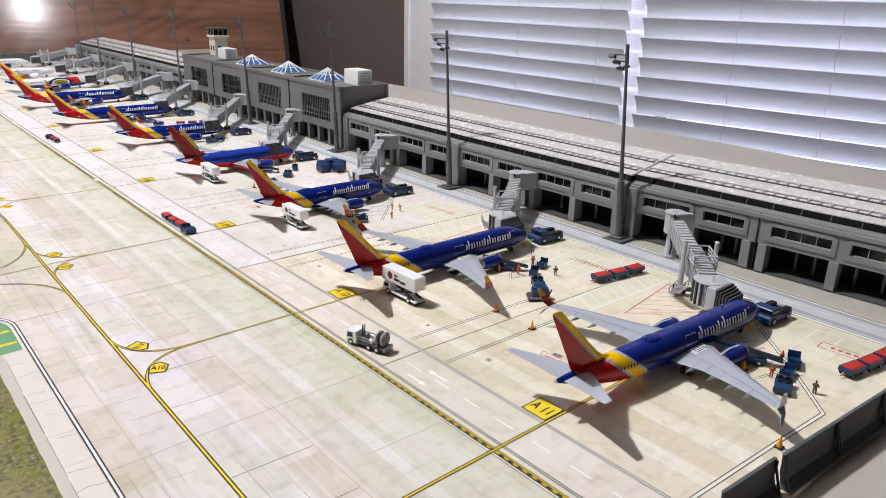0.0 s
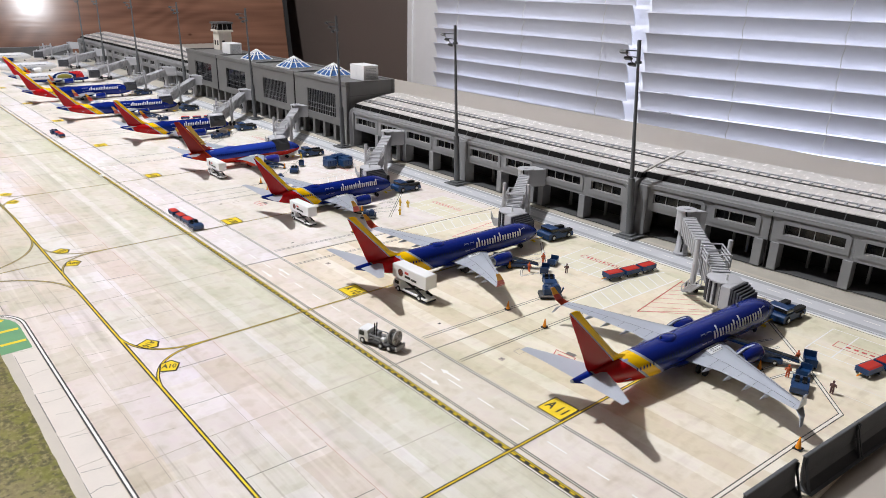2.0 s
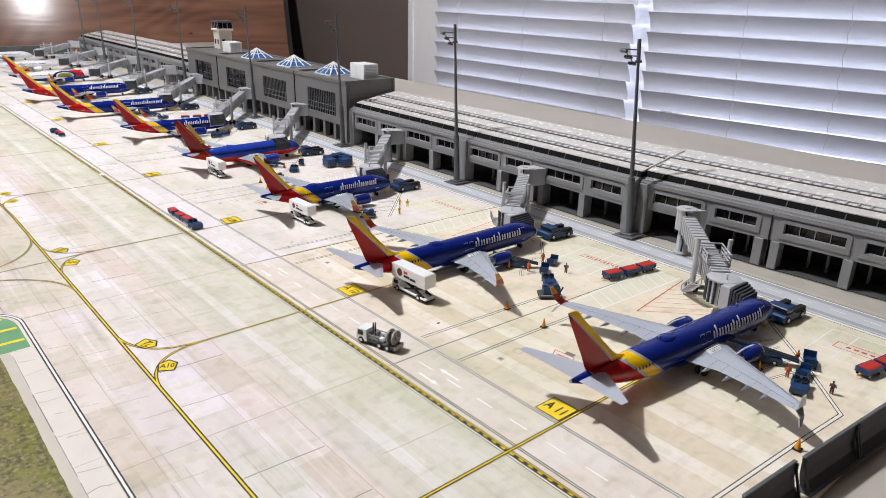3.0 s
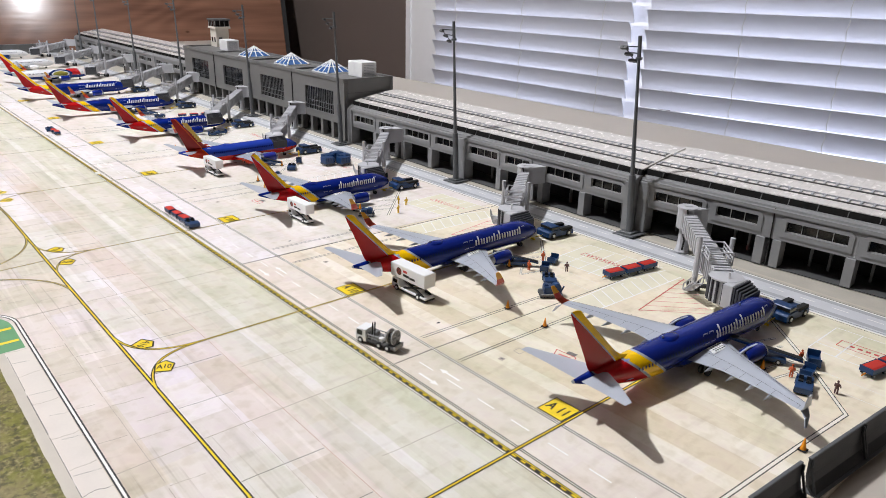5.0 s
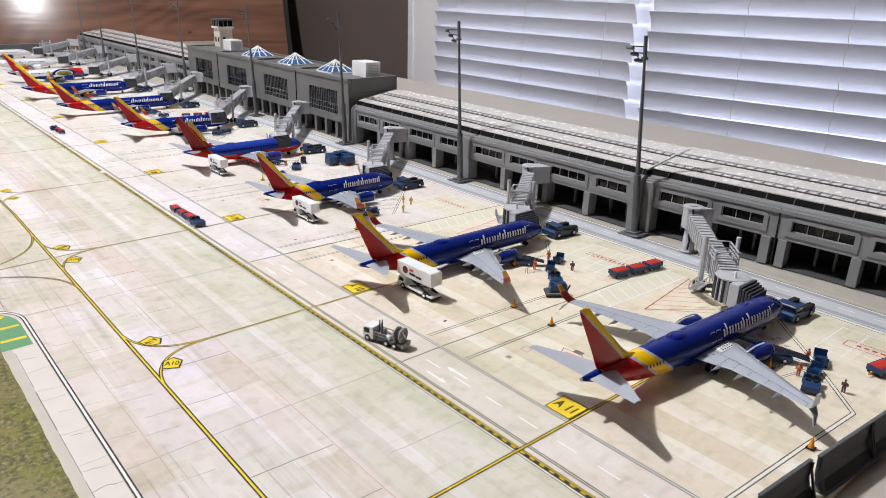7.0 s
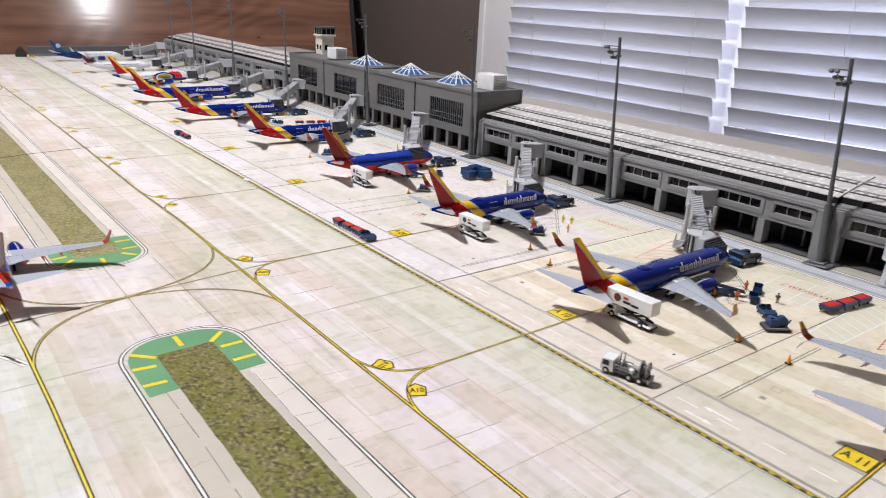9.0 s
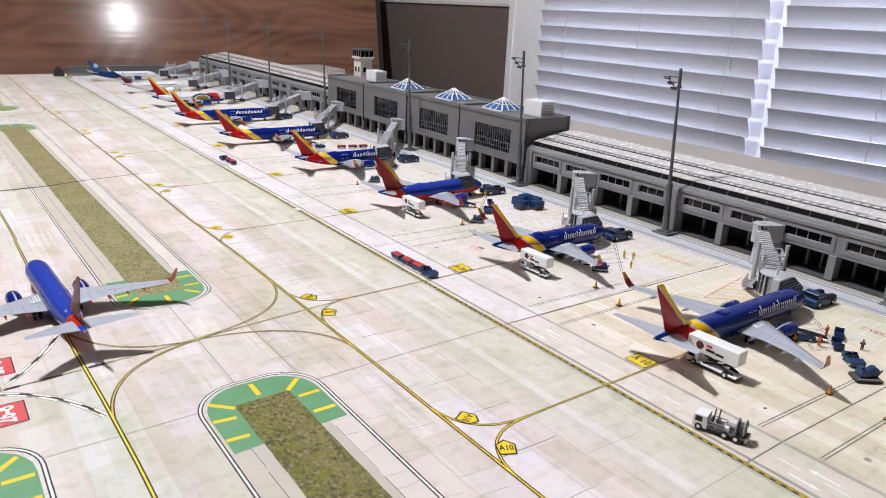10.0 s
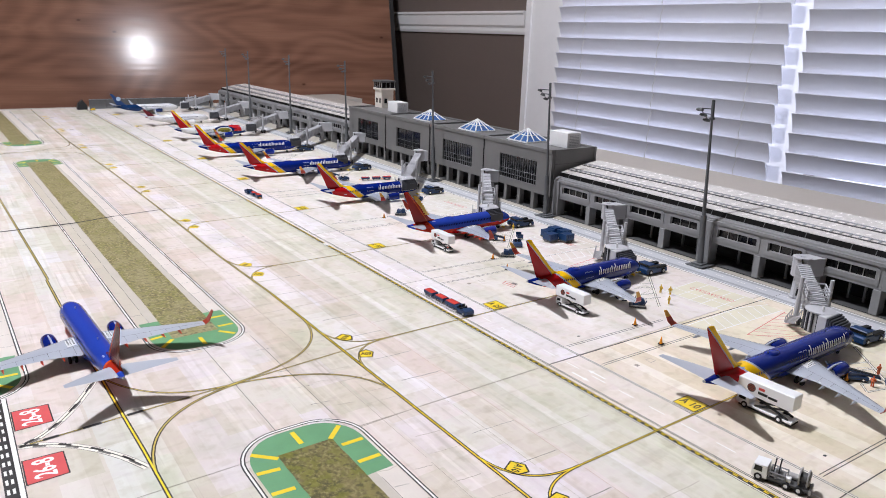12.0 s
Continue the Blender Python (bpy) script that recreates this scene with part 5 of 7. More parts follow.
# ---- terminal ----
RAILMETAL = plain("pale metal strip", srgb(206, 206, 210), 0.25, 0.5, vary=0.06, scale=40)
HALLGREY = plain("hall grey resin", srgb(110, 109, 108), 0.5, vary=0.06, scale=40, bump=0.2)
RAILDARK = plain("dark metal strip", srgb(84, 81, 80), 0.35, 0.3, vary=0.2, scale=200)
TRACKBED = plain("grey track bed", srgb(92, 88, 85), 0.4, vary=0.2, scale=300)
TOWERCREAM = plain("cream tower wall", srgb(222, 214, 202), 0.5, vary=0.05)
FX = 0.358  # concourse front
LONG = 0.265  # length of one section
WINDOWS = ((0.198, 0.248), (0.145, 0.184), (0.0699, 0.1204), (0.016, 0.055))
COLUMNS = ((0.1902, 0.1975), (0.1358, 0.1440), (0.1215, 0.1290), (0.0612, 0.0690))


def concourse_section():
    ob = thing("concourse_section", "grey model terminal concourse with pale railed roof", "terminal building", "terminal concourse")
    g = 0.0003
    zb, zt, a, b = 0.0263, 0.0500, 0.0350, 0.0445
    # upper front wall, one panel to each window
    cuts = [LONG - g, 0.191, 0.1327, 0.0625, g]
    for (w0, w1), y1, y0 in zip(WINDOWS, cuts, cuts[1:]):
        y1 -= 0.0001
        s = Shape()
        s.box(FX, y0, zb, FX + 0.006, y1, a).box(FX, y0, b, FX + 0.006, y1, zt)
        s.box(FX, y0, a, FX + 0.006, w0, b).box(FX, w1, a, FX + 0.006, y1, b)
        part("upper_wall", s, GREY, ob)
        # raised surround with cut corners
        s = Shape()
        c = 0.0032
        outer = [(w0 - 0.0042, a - 0.0048), (w1 + 0.0042, a - 0.0048), (w1 + 0.0042, b + 0.0030 - c * 0.6), (w1 + 0.0042 - c, b + 0.0034), (w0 - 0.0042 + c, b + 0.0034), (w0 - 0.0042, b + 0.0030 - c * 0.6)]
        inner = [(w0, a), (w1, a), (w1, b - 0.0004), (w1 - 0.0004, b), (w0 + 0.0004, b), (w0, b - 0.0004)]
        for k in range(6):
            j = (k + 1) % 6
            s.grid([[(FX - d, *outer[k]), (FX - d, *outer[j]), (FX - d, *inner[j]), (FX - d, *inner[k])] for d in (0.0009, 0.00002)])
        part("window_surround", s, GREY, ob)
        win = part("window_frame", frame_bars(FX + 0.0014, w0, w1, a, b, 4 if w1 - w0 > 0.045 else 3), GREYLT, ob)
        s = Shape()
        s.box(FX + 0.0030, w0, a, FX + 0.0036, w1, b)
        part("pane", s, GLASS, win)
    # ground floor: rear wall painted near-black as the recess's shade, inner posts and doors
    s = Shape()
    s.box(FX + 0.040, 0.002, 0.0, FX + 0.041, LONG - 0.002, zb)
    part("recess_shade", s, SHADEJOINT, ob)
    for y in (0.030, 0.052, 0.086, 0.102, 0.158, 0.172, 0.212, 0.232):
        s = Shape()
        s.box(FX + 0.026, y, 0.0008, FX + 0.029, y + 0.0022, zb)
        part("inner_post", s, GREY, ob)
    s = Shape()
    s.box(FX - 0.0004, 0.0006, 0.0, FX + 0.0395, LONG - 0.0006, 0.0007)
    part("ground_slab", s, GREYDK, ob)
    for y0, y1 in COLUMNS:
        s = Shape()
        s.box(FX - 0.0016, y0, 0.0007, FX + 0.012, y1, zb, 0.0004)
        part("column", s, GREY, ob)
    # wide piers at the section's ends
    for x, y0, y1, z in ((FX - 0.0030, LONG - 0.0115, LONG - 0.0005, 0.0520), (FX - 0.0030, 0.0004, 0.0105, 0.0510)):
        s = Shape()
        s.box(x, y0, 0, FX + 0.012, y1, z, 0.0005)
        part("pier", s, GREY, ob)
    # stepped cornice
    s = Shape()
    s.prism([(FX - 0.0018, 0.0500), (FX + 0.012, 0.0500), (FX + 0.012, 0.0574), (FX + 0.0046, 0.0574), (FX + 0.0038, 0.0560), (FX + 0.0006, 0.0556), (FX + 0.0002, 0.0538), (FX - 0.0018, 0.0534)], "y", 0.0001, LONG - 0.0003)
    part("cornice", s, GREY, ob)
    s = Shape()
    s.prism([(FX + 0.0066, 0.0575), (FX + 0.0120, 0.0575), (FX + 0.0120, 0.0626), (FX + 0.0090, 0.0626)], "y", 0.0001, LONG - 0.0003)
    strip = part("clerestory", s, ROOFEDGE, ob, "dark mottled strip under the roof edge")
    for k in range(33):
        if k % 3 == 0:
            y = (k + 0.5) * LONG / 33
            s = Shape()
            s.grid([[(FX + 0.0058, y + v, 0.0578), (FX + 0.0066, y + v, 0.0578), (FX + 0.0089, y + v, 0.0624), (FX + 0.0081, y + v, 0.0624)] for v in (0.0, 0.0007)])
            part("strip_rib", s, GREYDK, strip)
    # stepped roof of three sloping strips with a railed track on each step
    prof = [(FX + 0.0105, 0.0634), (FX + 0.0225, 0.0655), (FX + 0.0300, 0.0668), (FX + 0.0510, 0.0703), (FX + 0.0585, 0.0717), (FX + 0.0860, 0.0752), (FX + 0.0870, 0.0735), (FX + 0.140, 0.0600)]
    under = [(x, z - 0.0024) for x, z in prof]
    s = Shape()
    s.prism(prof + under[::-1], "y", 0.0006, LONG - 0.0008)
    part("roof", s, ROOF, ob)
    s = Shape()
    for k in range(32):
        y = (k + 0.5) * LONG / 32
        for (xa, za), (xb, zb2) in zip(prof[:5], prof[1:6]):
            s.grid([[(x, y + v, z + w) for v, w in ((-0.00012, 0.00002), (0.00012, 0.00002), (0.00012, 0.00010), (-0.00012, 0.00010))] for x, z in ((xa, za), (xb, zb2))])
    part("roof_seam", s, ROOFLINE, ob)
    for xa, za in ((FX + 0.0220, 0.0656), (FX + 0.0505, 0.0704)):
        s = Shape()
        s.grid([[(xa, y, za - 0.0006), (xa + 0.0080, y, za + 0.0009), (xa + 0.0080, y, za + 0.0003), (xa, y, za - 0.0012)] for y in (0.002, LONG - 0.003)])
        part("rail_bed", s, TRACKBED, ob)
        for x, z, m, low in ((xa, za, RAILDARK, 0.0018), (xa + 0.0076, za + 0.0014, RAILMETAL, 0.0010)):
            s = Shape()
            s.box(x, 0.002, z - low, x + 0.0007, LONG - 0.003, z + 0.0012, 0.0001)
            part("rail_side", s, m, ob)
        y = 0.004
        while y < LONG - 0.006:
            s = Shape()
            s.grid([[(xa + 0.0006, y + v, za + w) for v, w in ((0, -0.0003), (0.0018, -0.0003), (0.0018, 0.0010), (0, 0.0010))], [(xa + 0.0077, y + v, za + 0.0014 + w) for v, w in ((0, -0.0003), (0.0018, -0.0003), (0.0018, 0.0012), (0, 0.0012))]])
            part("rail_rung", s, RAILMETAL, ob)
            y += 0.0098
    # back and floor
    s = Shape()
    s.box(FX + 0.140, 0.0005, 0, FX + 0.146, LONG - 0.0005, 0.060)
    part("back_wall", s, GREY, ob)
    s = Shape()
    s.box(FX + 0.006, 0.0005, 0.0240, FX + 0.139, LONG - 0.0005, 0.0262)
    part("floor_slab", s, GREYDK, ob)
    return ob


def frame_bars(x, y0, y1, z0, z1, nx=4):
    s = Shape()
    t = 0.0006
    s.box(x, y0, z0, x + 0.001, y1, z0 + t).box(x, y0, z1 - t, x + 0.001, y1, z1)
    for k in range(nx + 1):
        y = y0 + (y1 - y0) * k / nx
        s.box(x, max(y0, y - t / 2), z0 + t, x + 0.001, min(y1, y + t / 2), z1 - t)
    return s


SECTION = concourse_section()
SECTION.matrix_basis = pose(0.001, 0.440, 0.0008, 0, 0, -0.6)
NEAR = pose(0.366, 0.1785, 0, 0, 0, 4.5) @ pose(-FX, -LONG, 0)
for m in (NEAR, NEAR @ pose(0, -LONG, 0)):
    copy_thing(SECTION, pose(0, 0, 0.0008) @ m)
for x, y, turn, wide in ((0.0, 0.1785, 0, 0.987), (0.030, 1.379, -0.4, 0.88), (0.032, 1.6125, -0.2, 0.88), (0.033, 1.846, -0.1, 0.88), (0.034, 2.0795, 0, 0.88)):
    copy_thing(SECTION, pose(x, y, 0.0008, 0, 0, turn) @ Matrix.Diagonal((1, wide, 1, 1)))
ob = thing("expansion_joint", "black joint strip in the terminal front", "joint strip")
s = Shape()
s.box(FX - 0.0010, 0.1315, 0.001, FX + 0.0008, 0.1323, 0.0550)
part("strip", s, DARK, ob)
ob.matrix_basis = NEAR

# central hall
HX0, HX1, HY0, HY1, HZ = 0.359, 0.449, 0.7076, 1.3728, 0.096
hall = thing("terminal_hall", "dark grey model terminal hall with flat roof and large windows", "terminal building", at=pose(HX0, HY0, 0, 0, 0, -1.4) @ pose(-HX0, -HY0, 0))
bays = 4
bw = (HY1 - HY0) / bays
for i in range(bays):
    y0, y1 = HY0 + i * bw + 0.0006, HY0 + (i + 1) * bw - 0.0006
    w0, w1, a, b = y0 + 0.0330, y0 + 0.1225, 0.0367, 0.0745
    s = Shape()
    s.box(HX0, y0, 0.026, HX0 + 0.005, y1, a).box(HX0, y0, b, HX0 + 0.005, y1, HZ - 0.0058)
    s.box(HX0, y0, a, HX0 + 0.005, w0, b).box(HX0, w1, a, HX0 + 0.005, y1, b)
    part("front_wall", s, HALLGREY, hall)
    s = Shape()
    s.box(HX0 - 0.0014, y0, HZ - 0.0056, HX0 + 0.005, y1, HZ, 0.0004)
    part("parapet", s, HALLGREY, hall)
    s = Shape()
    t = 0.0004
    n = 17 if i < 2 else 4
    for k in range(n):
        y = w0 + (w1 - w0) * k / (n - 1)
        s.box(HX0 + 0.0006, y - t / 2, a, HX0 + 0.0016, y + t / 2, b)
    for k in range(4):
        z = a + (b - a) * (0.02, 0.20, 0.42, 0.99)[k]
        s.box(HX0 + 0.0002, w0, z - t / 2, HX0 + 0.0012, w1, z + t / 2)
    lat = part("window_lattice", s, GREY if i < 2 else GREYDK, hall)
    s = Shape()
    s.box(HX0 + 0.003, w0, a, HX0 + 0.0035, w1, b)
    part("pane", s, GLASS, lat)
    for k in range(5):
        s = Shape()
        yc = y0 + bw * (k + 0.08) / 5
        s.box(HX0 + 0.001, yc, 0.0002, HX0 + 0.010, yc + 0.007, 0.026, 0.0003)
        part("column", s, HALLGREY, hall)
    # near-black sheet, the shade under the hall put in as colour
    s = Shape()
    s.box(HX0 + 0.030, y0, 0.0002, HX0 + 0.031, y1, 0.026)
    part("recess_shade", s, SHADEJOINT, hall)
    s = Shape()
    s.box(HX0, y0, 0.0, HX0 + 0.0295, y1, 0.0007)
    part("ground_slab", s, GREYDK, hall)
for y0, y1 in ((HY0, HY0 + 0.0055), (HY1 - 0.0055, HY1)):
    s = Shape()
    s.box(HX0 + 0.0055, y0, 0.0, HX1 - 0.006, y1, HZ - 0.0002)
    part("end_wall", s, HALLGREY, hall)
s = Shape()
for z in (0.030, 0.052, 0.074):
    s.box(HX0 + 0.006, HY0 - 0.0003, z, HX1 - 0.006, HY0 - 0.00005, z + 0.0006)
part("wall_groove", s, GREYDK, hall)
s = Shape()
s.box(HX1 - 0.005, HY0, 0, HX1, HY1, HZ)
part("back_wall", s, HALLGREY, hall)
s = Shape()
s.box(HX0 + 0.006, HY0 + 0.006, HZ - 0.006, HX1 - 0.006, HY1 - 0.006, HZ - 0.0025)
part("roof", s, HALLGREY, hall)
for i in range(1, bays):
    y = HY0 + i * bw
    s = Shape()
    s.box(HX0 + 0.006, y - 0.0014, HZ - 0.0024, HX1 - 0.006, y + 0.0014, HZ + 0.0003)
    part("roof_joint", s, HALLGREY, hall)
    s = Shape()
    w = 0.0010 if i == 2 else 0.0004
    s.box(HX0 - 0.0016, y - w, 0.020, HX0 + 0.0004, y + w, HZ - 0.0004)
    part("front_joint", s, SHADEJOINT, hall)
s = Shape()
s.box(HX0 + 0.005, HY0 + 0.006, 0.0245, HX1 - 0.006, HY1 - 0.006, 0.0262)
part("floor_slab", s, GREYDK, hall)


def skylight(x, y):
    ob = thing("pyramid_skylight", "white framed blue glass pyramid skylight on the roof", "skylight", "roof skylights", at=pose(x, y, HZ - 0.0024, 0, 0, -1.4))
    r, h = 0.021, 0.0190
    c = [(-r, -r * 1.15), (r, -r * 1.15), (r, r * 1.15), (-r, r * 1.15)]
    s = Shape()
    s.box(-r - 0.0016, -r * 1.15 - 0.0016, 0, r + 0.0016, r * 1.15 + 0.0016, 0.0018)
    part("kerb", s, WHITE, ob)
    for i in range(4):
        a, b = c[i], c[(i + 1) % 4]
        s = Shape()
        s.face([(a[0], a[1], 0.0019), (b[0], b[1], 0.0019), (0, 0, h)])
        part("pane", s, SKYBLUE, ob)
        s = Shape()
        s.tube((a[0], a[1], 0.002), (0, 0, h + 0.0003), 0.0013, n=5)
        for f in (0.33, 0.67):
            m = (a[0] + (b[0] - a[0]) * f, a[1] + (b[1] - a[1]) * f)
            s.tube((m[0], m[1], 0.002), (m[0] * 0.04, m[1] * 0.04, h), 0.0010, n=5)
        p = (a[0] * 0.55, a[1] * 0.55, 0.0019 + (h - 0.0019) * 0.45 + 0.0003)
        q = (b[0] * 0.55, b[1] * 0.55, p[2])
        s.tube(p, q, 0.0008, n=5)
        part("glazing_bar", s, WHITE, ob)
    return ob


for x, y in ((0.4030, 0.8130), (0.4045, 0.9480), (0.4110, 1.1060)):
    skylight(x, y)


def air_unit(x, y, w, d, h):
    ob = thing("rooftop_air_unit", "white rooftop air conditioning unit with slatted sides", "air unit", "roof air units", at=pose(x, y, HZ - 0.0024, 0, 0, -1.4))
    s = Shape()
    s.box(-w / 2, -d / 2, 0, w / 2, d / 2, h, 0.0008)
    body = part("casing", s, WHITE, ob)
    s = Shape()
    for k in range(7):
        z = h * (0.16 + 0.10 * k)
        s.box(-w / 2 + 0.004, -d / 2 - 0.0003, z, w / 2 - 0.004, -d / 2 - 0.0001, z + h * 0.04)
    part("louvre", s, BRIDGE, body)
    s = Shape()
    for y0 in (-0.30, 0.04):
        s.box(-w / 2 - 0.0003, d * y0, h * 0.14, -w / 2 - 0.0001, d * (y0 + 0.26), h * 0.84)
    part("side_panel", s, WHITE, body)
    return ob


air_unit(0.4150, 0.7410, 0.027, 0.040, 0.0235)
air_unit(0.4250, 1.2480, 0.026, 0.040, 0.0215)

# control tower
tower = thing("control_tower", "small cream model control tower with glazed dark cab", "control tower", at=pose(0.4480, 1.3440, HZ - 0.0024, 0, 0, -1.4) @ Matrix.Diagonal((0.85, 0.80, 1.12, 1)))
s = Shape()
s.prism([(-0.017, -0.020), (0.017, -0.020), (0.017, 0.020), (-0.017, 0.020)], "z", 0, 0.034)
part("shaft", s, TOWERCREAM, tower)
s = Shape()
s.box(-0.0176, -0.013, 0.009, -0.0171, -0.006, 0.018).box(-0.0176, 0.004, 0.009, -0.0171, 0.012, 0.018).box(-0.010, -0.0206, 0.009, -0.002, -0.0201, 0.018)
part("shaft_window", s, GLASS, tower)
s = Shape()
s.box(-0.021, -0.024, 0.034, 0.021, 0.024, 0.038, 0.0006)
part("balcony", s, TOWERCREAM, tower)
s = Shape()
s.prism([(-0.0185, -0.0215), (0.0185, -0.0215), (0.0185, 0.0215), (-0.0185, 0.0215)], "z", 0.0381, 0.049)
cab = part("cab_glass", s, GLASS, tower)
s = Shape()
for x in (-0.0188, -0.006, 0.006, 0.0188):
    for y in (-0.0218, 0.0218):
        s.box(x - 0.0006, y - 0.0006, 0.0381, x + 0.0006, y + 0.0006, 0.049)
for y in (-0.011, 0.0, 0.011):
    s.box(-0.0192, y - 0.0006, 0.0381, -0.0186, y + 0.0006, 0.049)
part("mullion", s, GREYLT, cab)
s = Shape()
s.box(-0.022, -0.025, 0.049, 0.022, 0.025, 0.0525, 0.0008)
part("cab_roof", s, GREYDK, tower)


# ---- masts ----
def mast():
    ob = thing("light_mast", "tall dark grey model apron light mast with lamp cluster", "light mast", "apron light masts")
    s = Shape()
    s.box(-0.0115, -0.0120, 0, 0.0115, 0.0120, 0.0012, 0.0004)
    s.box(-0.0065, -0.0070, 0.0012, 0.0065, 0.0070, 0.0030, 0.0004)
    part("base_plate", s, MASTGREY, ob)
    s = Shape()
    s.lathe([(0.0037, 0.003), (0.0035, 0.060), (0.0022, 0.0602), (0.0013, 0.170), (0.0032, 0.1702), (0.0032, 0.1725), (0.0019, 0.1727), (0.0018, 0.192)], n=12)
    part("pole", s, MASTGREY, ob, smooth=True)
    # stepped truss to one side, with small floodlights
    for z, reach in ((0.1700, 0.0060), (0.1760, 0.0100), (0.1820, 0.0145)):
        s = Shape()
        tip = (-0.80 * reach, 0.60 * reach, z + 0.0012)
        s.tube((0, 0, z), tip, 0.0006, n=5)
        s.tube((tip[0] - 0.0028, tip[1] - 0.0040, tip[2]), (tip[0] + 0.0028, tip[1] + 0.0040, tip[2]), 0.0005, n=5)
        part("lamp_bracket", s, MASTGREY, ob)
        for o in (-1, 1):
            s = Shape()
            x, y = tip[0] + 0.0026 * o, tip[1] + 0.0038 * o
            s.prism([(x - 0.0024, z - 0.0004), (x + 0.0014, z - 0.0022), (x + 0.0022, z - 0.0006), (x - 0.0008, z + 0.0014)], "y", y - 0.0017, y + 0.0017)
            part("floodlight", s, GREYDK, ob)
    s = Shape()
    s.tube((-0.0116, 0.0087, 0.1830), (-0.0030, 0.0022, 0.1690), 0.0005, n=5)
    part("brace", s, MASTGREY, ob)
    return ob


m0 = mast()
m0.matrix_basis = pose(0.350, 0.174, 0.0008, -4.2, 0, 0)
for x, y, tip in ((0.344, 0.432, -3.6), (0.345, 0.699, -3), (0.344, 0.992, -3.5), (0.356, 1.348, -2), (0.360, 1.660, 0), (0.362, 1.950, 0), (0.364, 2.145, 0)):
    copy_thing(m0, pose(x, y, 0.0008, tip, 0, 0))


# ---- jet bridges ----
def jet_bridge(R, C, wall):
    """Origin at the gate line; reaches from a rotunda R by the terminal to a cab C at the aircraft's door."""
    ob = thing("jet_bridge", "light grey model passenger boarding bridge", "jet bridge", "boarding bridges")
    R, C = Vector((*R, 0.0)), Vector((*C, 0.0))
    d = (C - R)
    d.z = 0
    long = d.length
    ang = math.degrees(math.atan2(d.y, d.x))
    # rotunda head on a stout column, with an angular corridor to the terminal wall
    s = Shape()
    s.lathe([(0.0078, 0.0235), (0.0086, 0.0240), (0.0086, 0.0425), (0.0096, 0.0430), (0.0096, 0.0442), (0.0088, 0.0446)], n=12, at=(R.x, R.y, 0))
    head = part("rotunda", s, BRIDGE, ob)
    s = Shape()
    s.lathe([(0.0030, 0.0446), (0.0036, 0.0448), (0.0036, 0.0453), (0.0026, 0.0455)], n=12, at=(R.x, R.y, 0))
    part("rotunda_cap", s, BRIDGE, head)
    s = Shape()
    s.prism([(R.x - 0.002, R.y + 0.0085), (R.x + 0.004, R.y + 0.0085), (wall - 0.0006, R.y + 0.002), (wall - 0.0006, R.y - 0.0155), (R.x + 0.005, R.y - 0.0115), (R.x - 0.004, R.y - 0.0085)], "z", 0.0245, 0.0436)
    part("corridor", s, BRIDGE, ob)
    s = Shape()
    s.lathe([(0.0072, 0.0), (0.0072, 0.0014), (0.0064, 0.0020), (0.0054, 0.0090), (0.0050, 0.0234)], n=8, at=(R.x, R.y, 0))
    part("rotunda_column", s, BRIDGE, ob)
    s = Shape()
    hose = [(R.x - 0.0088, R.y - 0.0046, 0.0440), (R.x - 0.0080, R.y - 0.0056, 0.037), (R.x - 0.0068, R.y - 0.0046, 0.026), (R.x - 0.0078, R.y - 0.0032, 0.020), (R.x - 0.0062, R.y - 0.0042, 0.013), (R.x - 0.0072, R.y - 0.0040, 0.004)]
    for p, q in zip(hose, hose[1:]):
        s.tube(p, q, 0.0009, n=6)
    part("hanging_hose", s, DARK, ob, "black hanging hose")
    place = Matrix.Translation((R.x, R.y, 0)) @ Matrix.Rotation(radians(ang), 4, "Z")
    # telescopic tunnels, sloping down
    def zt(u):
        return 0.0250 - 0.0115 * u / long
    for name, u0, u1, hw, dz, hh in (("tunnel", 0.0118, long * 0.60, 0.0058, 0.0, 0.0150), ("tunnel", long * 0.54, long - 0.009, 0.0068, -0.0010, 0.0168)):
        s = Shape()
        s.m = place
        s.grid([[(u, -hw, zt(u) + dz), (u, hw, zt(u) + dz), (u, hw, zt(u) + dz + hh), (u, -hw, zt(u) + dz + hh)] for u in (u0, u1)])
        t = part(name, s, BRIDGE, ob)
        s = Shape()
        s.m = place
        n = 11
        for k in range(n + 1):
            u = u0 + (u1 - u0) * (k + 0.02) / (n + 0.04)
            b = zt(u) + dz
            s.box(u - 0.0006, -hw - 0.0008, b, u + 0.0006, -hw, b + hh)
            s.box(u - 0.0006, hw, b, u + 0.0006, hw + 0.0008, b + hh)
            s.box(u - 0.0006, -hw, b + hh, u + 0.0006, hw, b + hh + 0.0008)
        part("rib", s, BRIDGE, t)
    # roof railing cage
    a0, a1 = long * 0.66, long * 0.86
    top = 0.0325
    bars = []
    for v in (-0.009, 0.009):
        bars += [("rail_bar", (a0, v, top + z), (a1, v, top + z - 0.001)) for z in (0.002, 0.0052, 0.0085)]
        bars += [("rail_post", (a0 + (a1 - a0) * k / 3, v, top - 0.002), (a0 + (a1 - a0) * k / 3, v, top + 0.0085)) for k in range(4)]
    for u in (a0, a1):
        bars += [("rail_bar", (u, -0.009, top + z), (u, 0.009, top + z)) for z in (0.003, 0.0085)]
    for name, p, q in bars:
        s = Shape()
        s.m = place
        s.tube(p, q, 0.0006, n=5)
        part(name, s, BRIDGE, ob)
